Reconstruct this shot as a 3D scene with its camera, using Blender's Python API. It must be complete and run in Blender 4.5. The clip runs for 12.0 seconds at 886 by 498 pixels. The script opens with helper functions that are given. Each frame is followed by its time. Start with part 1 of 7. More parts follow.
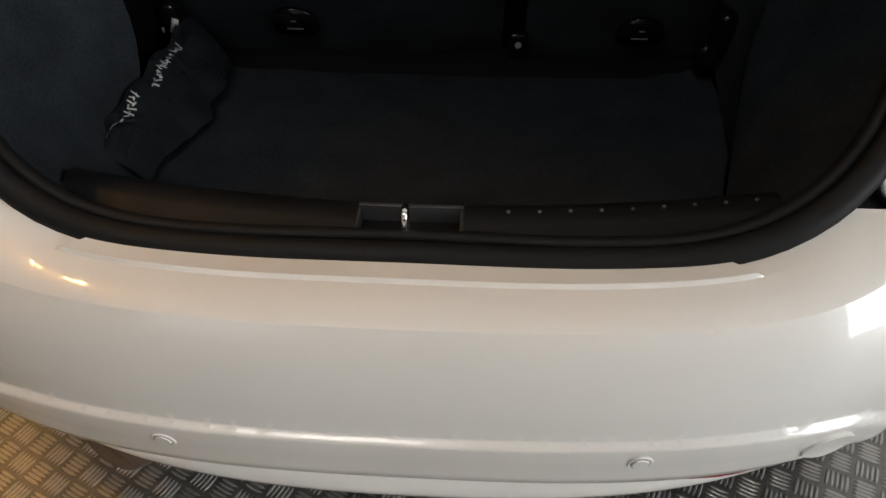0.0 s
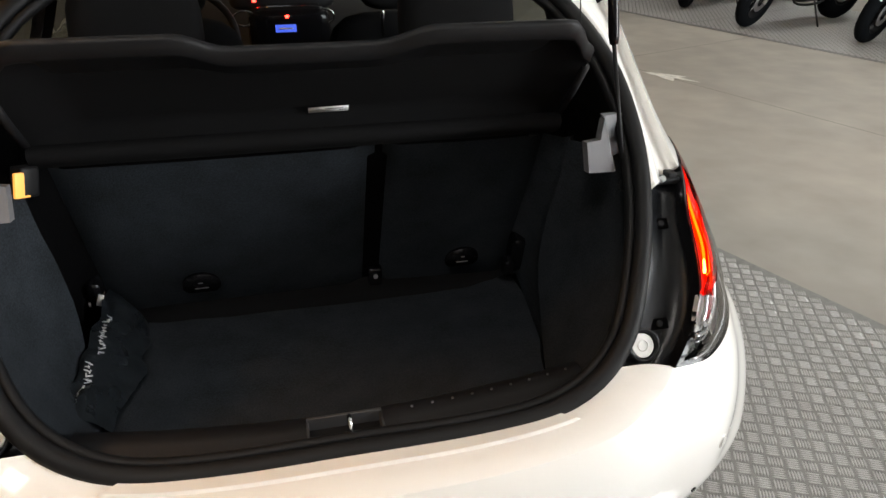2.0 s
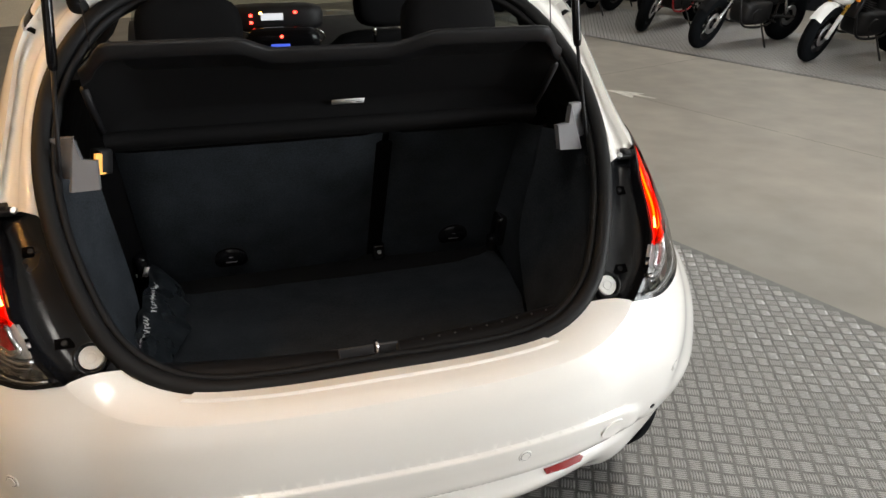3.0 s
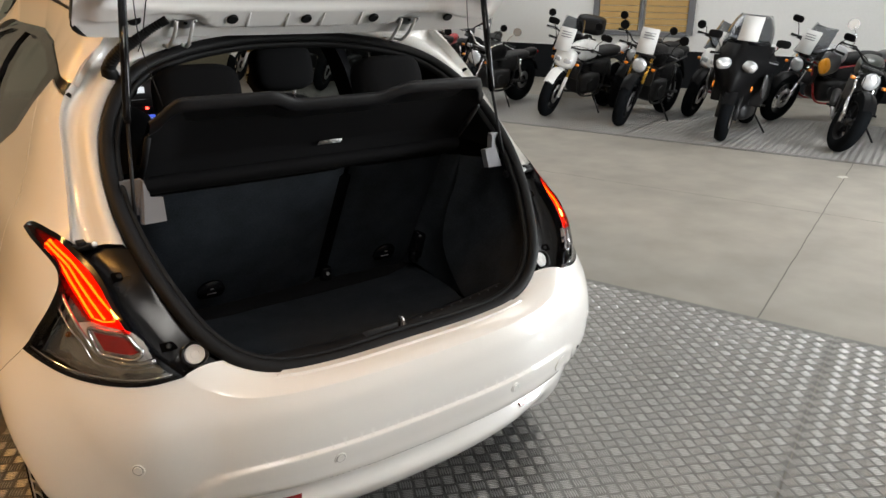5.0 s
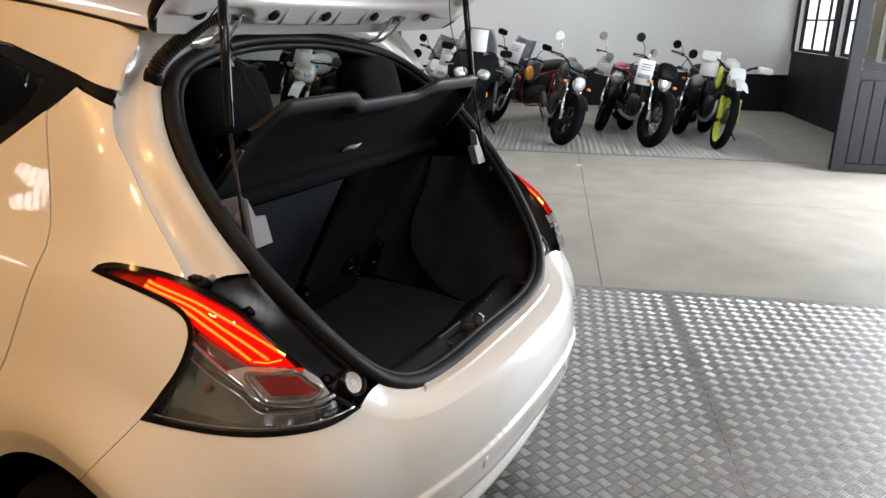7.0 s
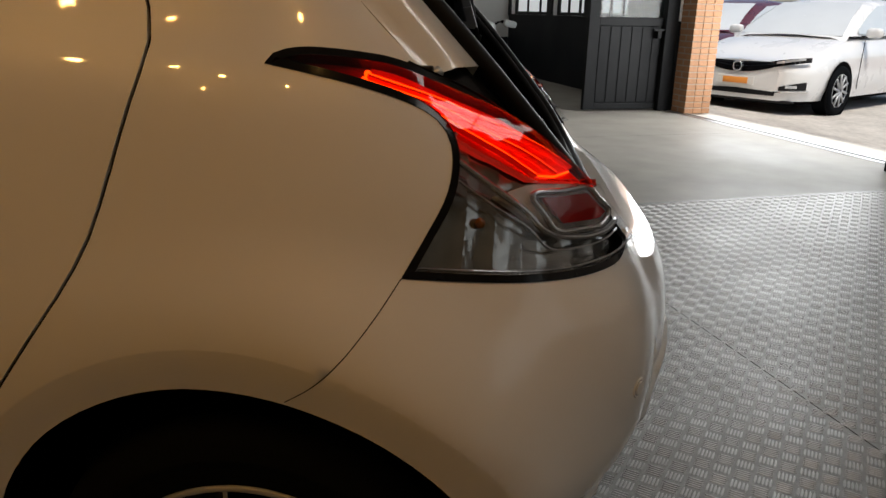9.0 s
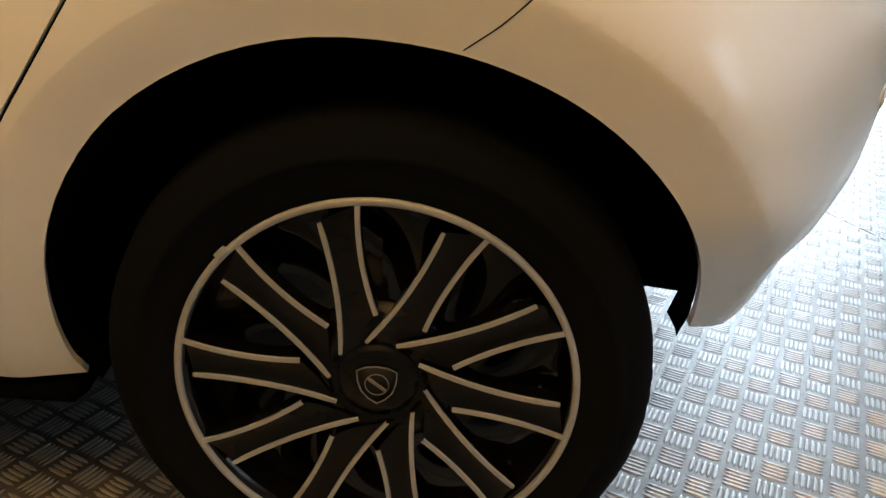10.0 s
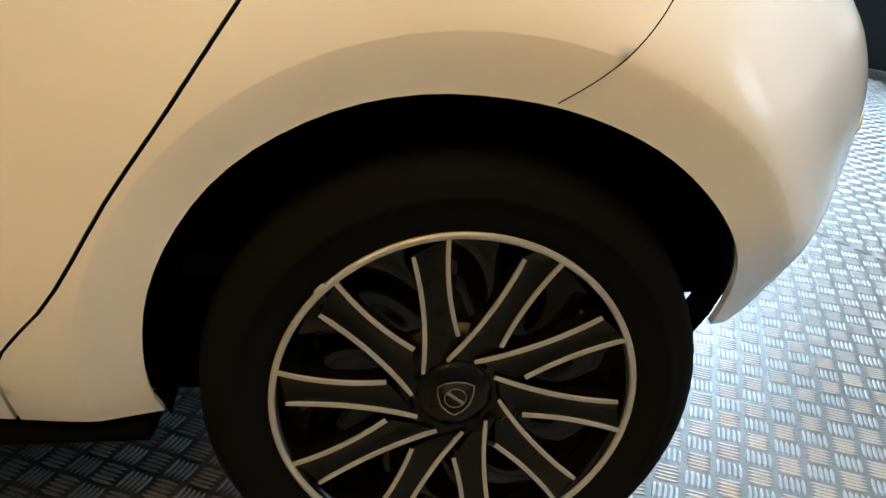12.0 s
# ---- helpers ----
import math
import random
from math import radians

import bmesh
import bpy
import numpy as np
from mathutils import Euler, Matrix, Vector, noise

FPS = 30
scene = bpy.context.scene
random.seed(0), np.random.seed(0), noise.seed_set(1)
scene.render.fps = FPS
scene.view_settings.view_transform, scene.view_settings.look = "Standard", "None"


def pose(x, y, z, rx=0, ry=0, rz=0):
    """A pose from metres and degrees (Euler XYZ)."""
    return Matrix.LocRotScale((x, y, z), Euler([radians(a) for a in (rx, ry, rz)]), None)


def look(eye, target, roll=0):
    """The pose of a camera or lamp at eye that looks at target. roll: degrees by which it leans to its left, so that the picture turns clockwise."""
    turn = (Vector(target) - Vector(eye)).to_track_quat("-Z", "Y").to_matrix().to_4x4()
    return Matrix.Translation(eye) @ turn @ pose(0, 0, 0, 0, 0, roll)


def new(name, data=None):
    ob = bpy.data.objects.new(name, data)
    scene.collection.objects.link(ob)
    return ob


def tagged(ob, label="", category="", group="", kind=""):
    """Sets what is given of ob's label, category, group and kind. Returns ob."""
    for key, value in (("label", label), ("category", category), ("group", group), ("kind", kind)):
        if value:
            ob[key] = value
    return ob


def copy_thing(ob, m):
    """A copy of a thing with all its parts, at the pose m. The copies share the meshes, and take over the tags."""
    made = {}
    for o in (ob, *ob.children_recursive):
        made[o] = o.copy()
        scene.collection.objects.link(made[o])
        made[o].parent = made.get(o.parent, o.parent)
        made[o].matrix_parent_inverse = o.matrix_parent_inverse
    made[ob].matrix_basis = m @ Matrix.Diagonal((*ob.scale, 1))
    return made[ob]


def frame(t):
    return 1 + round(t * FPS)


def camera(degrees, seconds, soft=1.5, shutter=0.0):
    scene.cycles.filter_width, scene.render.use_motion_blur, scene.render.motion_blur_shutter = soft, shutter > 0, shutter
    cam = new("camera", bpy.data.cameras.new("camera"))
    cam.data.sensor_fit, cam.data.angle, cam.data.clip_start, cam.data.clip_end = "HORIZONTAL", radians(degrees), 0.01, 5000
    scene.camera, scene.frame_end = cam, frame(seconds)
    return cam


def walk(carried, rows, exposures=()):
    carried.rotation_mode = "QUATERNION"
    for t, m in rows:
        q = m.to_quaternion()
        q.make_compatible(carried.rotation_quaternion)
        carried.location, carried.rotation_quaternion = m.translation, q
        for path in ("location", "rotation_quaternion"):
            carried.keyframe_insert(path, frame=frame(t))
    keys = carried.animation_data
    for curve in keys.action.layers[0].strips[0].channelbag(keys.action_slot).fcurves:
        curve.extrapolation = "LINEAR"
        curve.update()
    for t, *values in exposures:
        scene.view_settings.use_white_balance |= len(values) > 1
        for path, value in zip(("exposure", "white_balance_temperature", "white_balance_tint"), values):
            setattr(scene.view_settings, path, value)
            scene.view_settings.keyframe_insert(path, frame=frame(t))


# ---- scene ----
cam = camera(62.7, 12.0)
PATH = [
    (0, (0.081, -0.48, 1.23), (-0.017, 1.022, -0.087), -0.3),
    (0.5, (0.039, -0.49, 1.34), (-0.021, 1.073, 0.094), -0.5),
    (1, (-0.023, -0.57, 1.452), (0.083, 1.044, 0.276), 0.1),
    (1.5, (-0.052, -0.675, 1.511), (0.277, 1.012, 0.487), 0.3),
    (2, (-0.071, -0.778, 1.515), (0.349, 0.949, 0.599), 0.4),
    (2.5, (-0.12, -0.924, 1.492), (0.331, 0.819, 0.622), 0.1),
    (2.7, (-0.157, -1.0, 1.504), (0.309, 0.743, 0.642), 0.2),
    (4.3, (-0.639, -1.245, 1.569), (0.287, 0.357, 0.812), 0.7),
    (4.5, (-0.736, -1.292, 1.567), (0.266, 0.278, 0.839), 0.8),
    (5, (-0.936, -1.288, 1.534), (0.197, 0.22, 0.867), 0.7),
    (5.5, (-1.109, -1.127, 1.473), (0.149, 0.292, 0.836), 0.9),
    (6, (-1.276, -0.96, 1.427), (0.143, 0.302, 0.8), 1.0),
    (6.5, (-1.45, -0.793, 1.484), (0.11, 0.291, 0.859), 1.1),
    (7, (-1.561, -0.577, 1.468), (0.126, 0.307, 0.858), 1.1),
    (7.2, (-1.567, -0.461, 1.436), (0.16, 0.349, 0.833), 1.2),
    (8.8, (-1.615, 0.227, 1.13), (0.283, 0.364, 0.516), 1.6),
    (9, (-1.577, 0.308, 1.074), (0.318, 0.442, 0.448), 1.2),
    (9.2, (-1.541, 0.39, 1.008), (0.349, 0.515, 0.365), 1.6),
    (9.5, (-1.494, 0.463, 0.895), (0.377, 0.58, 0.2), 1.8),
    (9.8, (-1.471, 0.509, 0.781), (0.384, 0.591, 0.039), 2.3),
    (10, (-1.457, 0.528, 0.731), (0.374, 0.585, -0.071), 2.5),
    (10.5, (-1.443, 0.574, 0.674), (0.383, 0.527, -0.141), 2.6),
    (11, (-1.441, 0.603, 0.652), (0.382, 0.469, -0.158), 2.6),
    (11.5, (-1.456, 0.648, 0.663), (0.369, 0.455, -0.132), 2.5),
    (12, (-1.51, 0.719, 0.784), (0.309, 0.494, -0.016), 2.7),
]
EXPOSURE = [(0, .85, 6700, 10), (.5, 1.36, 6700, 10), (1, 1.72, 6700, 10), (2.5, 1.56, 6800, 10), (5, 1.45, 6700, 10), (7.2, 1.33, 6350, 10), (8.7, -.35, 6800, 10), (9.4, -.08, 6400, 10), (10.2, 2.1, 5500, 0), (10.8, 2.2, 5800, -3), (11.5, 2.18, 5700, -3), (12, 2.2, 5000, -3)]
walk(cam, [(t, look(eye, target, roll)) for t, eye, target, roll in PATH], EXPOSURE)

# ---- light ----
HN, HD = Vector((.942, .336, 0)), Vector((.336, -.942, 0))   # the hall's axes: away from the car, and along the gate side


def hp(u, v, z=0.0):
    return HN * u + HD * v + Vector((0, 0, z))


HALL = Matrix(((.942, .336, 0, 0), (.336, -.942, 0, 0), (0, 0, 1, 0), (0, 0, 0, 1)))
world = bpy.data.worlds.new("sky")
world.use_nodes = True
scene.world = world
wt = world.node_tree
sky = wt.nodes.new("ShaderNodeTexSky")
sky.sky_type, sky.sun_disc, sky.sun_elevation, sky.sun_rotation = "NISHITA", False, radians(50), radians(200)
bg = wt.nodes["Background"]
wt.links.new(sky.outputs[0], bg.inputs[0])
bg.inputs[1].default_value = 0.15
sun = new("sun", bpy.data.lights.new("sun", "SUN"))
sun.data.energy, sun.data.angle, sun.data.color = 5.0, radians(12), (1.0, .96, .9)
sun.matrix_world = look((0, 0, 0), HD * .03 + HN * .42 + Vector((0, 0, -1)))


def area(name, place, target, w, h, watts, color):
    ob = new(name, bpy.data.lights.new(name, "AREA"))
    ob.data.shape, ob.data.size, ob.data.size_y, ob.data.energy, ob.data.color = "RECTANGLE", w, h, watts, color
    ob.matrix_world = look(place, target)
    return ob


# daylight standing in the gate's opening; unseen fill lamps added under the closed ceiling; warm display lamps on the
# far side of the car
area("gate_daylight", hp(4.7, 4.35, 1.7), hp(4.4, 0, .9), 3.0, 3.0, 200, (.93, .97, 1.0))
for u, v, w in ((4.6, -1.0, 23), (4.6, -5.5, 23), (10.2, .5, 44), (10.2, -4.5, 44)):
    area("ceiling_fill", hp(u, v, 4.33), hp(u + (.5 if u > 9 else 0), v, 0), 1.2, 3.4, w, (.94, .98, 1.0) if u > 9 else (.98, .98, .96))
for u, v in ((-1.1, -3.2), (-1.6, -3.25), (-1.75, -2.6), (-2.2, -2.3), (-1.75, -.75), (-2.2, -.7), (-2.7, -2.9), (-2.6, -1.5)):
    area("warm_spot", hp(u, v, 3.3), hp(u * .55, v * .8, 0), .07, .07, 4.1, (1.0, .50, .125))


# ---- materials ----
def mat(name, base, rough=.5, metal=0.0, coat=0.0, var=.08, scale=6.0, grain=120.0, bump=0.0, spec=.5, rvar=.06, glow=0.0, gcol=None):
    m = bpy.data.materials.new(name)
    m.use_nodes = True
    nt = m.node_tree
    b = nt.nodes["Principled BSDF"]
    b.inputs["Metallic"].default_value, b.inputs["Coat Weight"].default_value = metal, coat
    b.inputs["Coat Roughness"].default_value, b.inputs["Specular IOR Level"].default_value = .03, spec
    co = nt.nodes.new("ShaderNodeTexCoord")
    big, fine = nt.nodes.new("ShaderNodeTexNoise"), nt.nodes.new("ShaderNodeTexNoise")
    for n, sc, det in ((big, scale, 4), (fine, grain, 3)):
        n.inputs["Scale"].default_value, n.inputs["Detail"].default_value = sc, det
        nt.links.new(co.outputs["Object"], n.inputs["Vector"])
    add = nt.nodes.new("ShaderNodeMath")
    add.operation = "ADD"
    nt.links.new(big.outputs[0], add.inputs[0])
    nt.links.new(fine.outputs[0], add.inputs[1])
    ramp = nt.nodes.new("ShaderNodeMapRange")
    ramp.inputs[1].default_value, ramp.inputs[2].default_value = .6, 1.4
    ramp.inputs[3].default_value, ramp.inputs[4].default_value = 1 - var, 1 + var
    nt.links.new(add.outputs[0], ramp.inputs[0])
    mix = nt.nodes.new("ShaderNodeVectorMath")
    mix.operation = "SCALE"
    mix.inputs[0].default_value = base
    nt.links.new(ramp.outputs[0], mix.inputs["Scale"])
    nt.links.new(mix.outputs[0], b.inputs["Base Color"])
    rr = nt.nodes.new("ShaderNodeMapRange")
    rr.inputs[1].default_value, rr.inputs[2].default_value = .3, .7
    rr.inputs[3].default_value, rr.inputs[4].default_value = max(.01, rough - rvar), min(1, rough + rvar)
    nt.links.new(big.outputs[0], rr.inputs[0])
    nt.links.new(rr.outputs[0], b.inputs["Roughness"])
    if bump:
        bp = nt.nodes.new("ShaderNodeBump")
        bp.inputs["Strength"].default_value, bp.inputs["Distance"].default_value = 1.0, bump
        nt.links.new(fine.outputs[0], bp.inputs["Height"])
        nt.links.new(bp.outputs[0], b.inputs["Normal"])
    if glow:
        b.inputs["Emission Color"].default_value = (*(gcol or base), 1)
        b.inputs["Emission Strength"].default_value = glow
    return m


def glass(name, color=(1, 1, 1), rough=.0, ior=1.45):
    """Thin clear sheet: what is behind it, tinted, and the gloss of its face."""
    m = bpy.data.materials.new(name)
    m.use_nodes = True
    nt = m.node_tree
    clear, gloss, mix, weight, power, scale = (nt.nodes.new(k) for k in ("ShaderNodeBsdfTransparent", "ShaderNodeBsdfGlossy", "ShaderNodeMixShader", "ShaderNodeLayerWeight", "ShaderNodeMath", "ShaderNodeMapRange"))
    clear.inputs[0].default_value, gloss.inputs["Roughness"].default_value, weight.inputs[0].default_value = (*color, 1), rough, .5
    power.operation, power.inputs[1].default_value = "POWER", 5.0
    scale.inputs[3].default_value = ((ior - 1) / (ior + 1)) ** 2
    nt.links.new(weight.outputs["Facing"], power.inputs[0])
    nt.links.new(power.outputs[0], scale.inputs[0])
    nt.links.new(scale.outputs[0], mix.inputs[0])
    nt.links.new(clear.outputs[0], mix.inputs[1])
    nt.links.new(gloss.outputs[0], mix.inputs[2])
    nt.links.new(mix.outputs[0], nt.nodes["Material Output"].inputs[0])
    return m


M_PAINT = mat("white_car_paint", (.80, .785, .75), .30, 0, 1.0, .012, 3, 900, .000006, rvar=.02)
M_FLANGE = mat("white_body_primer_paint", (.78, .77, .75), .38, 0, .5, .02, 4, 500, .00001)
M_RUBBER = mat("black_rubber", (.007, .007, .0075), .55, 0, 0, .15, 12, 300, .00006, .2)
M_GLOSSBLACK = mat("gloss_black_plastic", (.006, .006, .007), .12, 0, 0, .1, 10, 300, 0, .25)
M_BLACKPL = mat("grained_black_plastic", (.008, .008, .009), .5, 0, 0, .12, 14, 700, .00012, .25)
M_GREYPL = mat("grey_plastic", (.16, .16, .17), .55, 0, 0, .08, 14, 600, .0001)
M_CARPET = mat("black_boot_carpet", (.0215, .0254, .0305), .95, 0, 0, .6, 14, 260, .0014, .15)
M_SEATBACK = mat("charcoal_felt", (.0190, .0232, .0285), .95, 0, 0, .55, 12, 280, .0010, .15)
M_SHELF = mat("black_felt_board", (.0065, .0065, .007), .95, 0, 0, .18, 8, 600, .0003, .08)
M_CLOTH = mat("black_seat_cloth", (.006, .006, .0065), .9, 0, 0, .2, 9, 800, .0004, .1)
M_CHROME = mat("chrome", (.75, .75, .76), .12, 1, 0, .03, 20, 200)
M_STEEL = mat("zinc_plated_steel", (.55, .55, .56), .35, 1, 0, .1, 20, 200, .00005)
M_SILVER = mat("machined_silver_face", (.42, .43, .44), .42, .45, 0, .05, 20, 400, .00001)
M_TYRE = mat("tyre_rubber", (.0042, .0050, .0060), .85, 0, 0, .2, 15, 300, .0002, .05)
M_TRIMBLACK = mat("gloss_black_wheel_trim", (.003, .003, .0035), .08, 0, 0, .1, 10, 300, spec=.4)
M_TRIMSATIN = mat("satin_black_wheel_trim", (.0025, .0028, .0032), .24, 0, 0, .12, 14, 400, .00001, spec=.22)
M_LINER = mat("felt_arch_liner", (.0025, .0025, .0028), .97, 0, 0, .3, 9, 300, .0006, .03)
M_WHITEPL = mat("off_white_plastic", (.72, .71, .68), .45, 0, 0, .05, 30, 300, .00003)
M_PAPER = mat("white_paper", (.62, .62, .61), .8, 0, 0, .03, 6, 200)
M_INK = mat("grey_ink", (.22, .22, .23), .8, 0, 0, .05, 6, 200)
M_RED = glass("red_lamp_plastic", (.88, .085, .03), .02, 1.58)
M_CLEAR = glass("clear_lamp_plastic", (.93, .94, .95), .01, 1.55)
M_GLASS = glass("car_window_glass", (.42, .46, .45), 0, 1.45)
M_LAMPCHROME = mat("lamp_reflector_chrome", (.62, .62, .63), .10, .9, 0, .15, 30, 90, .0003)
M_LAMPSMOKE = mat("smoked_lamp_housing", (.40, .40, .385), .13, .8, 0, .35, 14, 60, .0006)
M_REDREF = mat("dark_red_reflector", (.26, .012, .014), .18, 0, .8, .12, 30, 500, .0001)
M_GUIDE = mat("lit_red_light_guide", (.9, .15, .03), .4, 0, 0, .02, glow=5.0, gcol=(1.0, .40, .055))
M_REDGLOW = mat("lit_red_lamp_backing", (.6, .01, .008), .35, 0, 0, .15, 30, 200, glow=.36, gcol=(1.0, .025, .012))
M_ORANGELAMP = mat("lit_boot_lamp", (.5, .3, .1), .4, 0, 0, .01, glow=.42, gcol=(1.0, .36, .06))
M_SATIN = mat("satin_black_plastic", (.0075, .0080, .0095), .22, 0, 0, .12, 14, 500, .0, .32)
M_ALUBAR = mat("worn_bright_aluminium", (.39, .382, .366), .48, .85, 0, .12, 3, 90, .0001, rvar=.08)
M_ALU = mat("aluminium_checker_plate", (.195, .19, .181), .52, .85, 0, .22, 1.6, 60, .00015, rvar=.07)
M_CONCRETE = mat("polished_concrete", (.258, .236, .203), .58, 0, 0, .24, .7, 3.1, .0004, spec=.4, rvar=.10)
M_WORNPAINT = mat("worn_white_floor_paint", (.50, .48, .43), .7, 0, 0, .45, 18, 60, .0004)
M_JOINT = mat("dark_floor_joint", (.11, .10, .09), .8, 0, 0, .2, 5, 60)
M_WALL = mat("white_painted_wall", (.80, .80, .79), .75, 0, 0, .05, .8, 60, .0006)
M_OCHRE = mat("ochre_bounce_wall", (.50, .42, .30), .8, 0, 0, .10, .8, 60, .0006)
M_DADO = mat("blue_black_dado_paint", (.008, .0095, .012), .55, 0, 0, .15, 1.2, 50, .0004, .2)
M_GATE = mat("anthracite_gate_paint", (.008, .0085, .0095), .5, 0, 0, .12, 3, 80, .0002, .2)
M_CEIL = mat("grey_ceiling", (.42, .42, .41), .85, 0, 0, .08, 1, 40)
M_BRICK = mat("sandy_brick", (.36, .185, .095), .85, 0, 0, .22, 9, 90, .0012)
M_MORTAR = mat("pale_mortar", (.34, .30, .26), .9, 0, 0, .12, 12, 120, .0008)
M_PAVING = mat("pale_stone_paving", (.45, .42, .38), .8, 0, 0, .3, 2.2, 14, .004)
M_YELLOW = mat("amber_slat_wood", (.50, .32, .12), .6, 0, 0, .15, 6, 80, .0003)
M_FROST = mat("frosted_daylight_pane", (.55, .58, .60), .3, 0, 0, .08, 3, 30, glow=.7, gcol=(.9, .96, 1.0))
M_SUNPANE = mat("sunlit_window_pane", (.55, .58, .60), .2, 0, 0, .08, 3, 30, glow=6.0, gcol=(1.0, .98, .95))
M_WESTPANE = mat("bright_high_window_pane", (.55, .58, .60), .2, 0, 0, .08, 3, 30, glow=3.4, gcol=(.97, .99, 1.0))


def corrugate(m, low, high, pitch):
    """Daylight behind ribbed sheeting: the pane's light rises and falls along the wall."""
    nt = m.node_tree
    wave, rng_, co = nt.nodes.new("ShaderNodeTexWave"), nt.nodes.new("ShaderNodeMapRange"), nt.nodes.new("ShaderNodeTexCoord")
    turn = nt.nodes.new("ShaderNodeMapping")
    turn.inputs["Rotation"].default_value = (0, 0, -math.atan2(.336, .942))
    wave.inputs["Scale"].default_value, wave.inputs["Distortion"].default_value = .314 / pitch, .6
    rng_.inputs[3].default_value, rng_.inputs[4].default_value = low, high
    nt.links.new(co.outputs["Object"], turn.inputs["Vector"])
    nt.links.new(turn.outputs[0], wave.inputs["Vector"])
    nt.links.new(wave.outputs["Fac"], rng_.inputs[0])
    nt.links.new(rng_.outputs[0], nt.nodes["Principled BSDF"].inputs["Emission Strength"])


corrugate(M_FROST, .42, .85, .07)
M_LEAFGLASS = glass("gate_leaf_glass", (.80, .84, .85), .02, 1.5)
M_ORANGE = mat("orange_plate", (.85, .32, .06), .5, 0, 0, .05, 20, 200)


# ---- building tools ----
def link(name, bm, material, parent=None, label="", smooth=True):
    me = bpy.data.meshes.new(name)
    bm.to_mesh(me)
    bm.free()
    for p in me.polygons:
        p.use_smooth = smooth
    me.materials.append(material)
    ob = new(name, me)
    if parent is not None:
        ob.parent = parent
    if label:
        ob["label"] = label
    return ob


def part(name, bm, material, parent, label="", smooth=True):
    return link(name, bm, material, parent, label, smooth)


def thing(name, label, category, group="", kind="", m=None):
    ob = new(name)
    ob.empty_display_size = .1
    if m is not None:
        ob.matrix_basis = m
    return tagged(ob, label, category, group, kind)


def hard(ob, angle=35):
    me = ob.data
    bm = bmesh.new()
    bm.from_mesh(me)
    for e in bm.edges:
        if len(e.link_faces) == 2 and e.calc_face_angle(0) > radians(angle):
            e.smooth = False
    bm.to_mesh(me)
    bm.free()
    return ob


def box(sx, sy, sz, at=(0, 0, 0), bevel=.004, bm=None, rot=None, seg=2):
    b2 = bmesh.new()
    bmesh.ops.create_cube(b2, size=1)
    bmesh.ops.scale(b2, vec=(sx, sy, sz), verts=b2.verts)
    if bevel:
        bmesh.ops.bevel(b2, geom=b2.edges[:], offset=min(bevel, .45 * min(sx, sy, sz)), segments=seg, affect="EDGES", profile=.6)
    if bevel < .008:
        for e in b2.edges:
            e.smooth = False
    m = Matrix.Translation(at) @ (rot or Matrix())
    bmesh.ops.transform(b2, matrix=m, verts=b2.verts)
    return merge(bm, b2)


def merge(bm, b2):
    if bm is None:
        return b2
    me = bpy.data.meshes.new("tmp")
    b2.to_mesh(me)
    b2.free()
    bm.from_mesh(me)
    bpy.data.meshes.remove(me)
    return bm


def grid(rows, bm=None, closed=False, cap=False):
    """A skin over rows of points; closed joins each row's end to its start."""
    bm = bm or bmesh.new()
    vs = [[bm.verts.new(p) for p in r] for r in rows]
    n = len(rows[0])
    for a, b in zip(vs, vs[1:]):
        for i in range(n if closed else n - 1):
            j = (i + 1) % n
            try:
                bm.faces.new((a[i], a[j], b[j], b[i]))
            except ValueError:
                pass
    if cap:
        for r in (vs[0][::-1], vs[-1]):
            bm.faces.new(r)
    bmesh.ops.recalc_face_normals(bm, faces=bm.faces)
    return bm


def spline(pts, n, closed=False):
    """n points along a smooth curve through pts."""
    p = [Vector(a) for a in pts]
    k = len(p)
    segs = k if closed else k - 1
    raw = []
    for i in range(segs):
        a, b = p[i], p[(i + 1) % k]
        pa = p[i - 1] if (i > 0 or closed) else a * 2 - b
        pb = p[(i + 2) % k] if (i + 2 < k or closed) else b * 2 - a
        for s in range(12):
            t = s / 12
            raw.append(.5 * ((2 * a) + (b - pa) * t + (2 * pa - 5 * a + 4 * b - pb) * t * t + (3 * a - pa - 3 * b + pb) * t ** 3))
    raw.append(p[0].copy() if closed else p[-1].copy())
    d = [0.0]
    for a, b in zip(raw, raw[1:]):
        d.append(d[-1] + (b - a).length)
    out = []
    for i in range(n):
        s = d[-1] * i / (n if closed else n - 1)
        j = min(max(1, int(np.searchsorted(d, s))), len(d) - 1)
        w = (s - d[j - 1]) / max(1e-9, d[j] - d[j - 1])
        out.append(raw[j - 1].lerp(raw[j], min(1, max(0, w))))
    return out


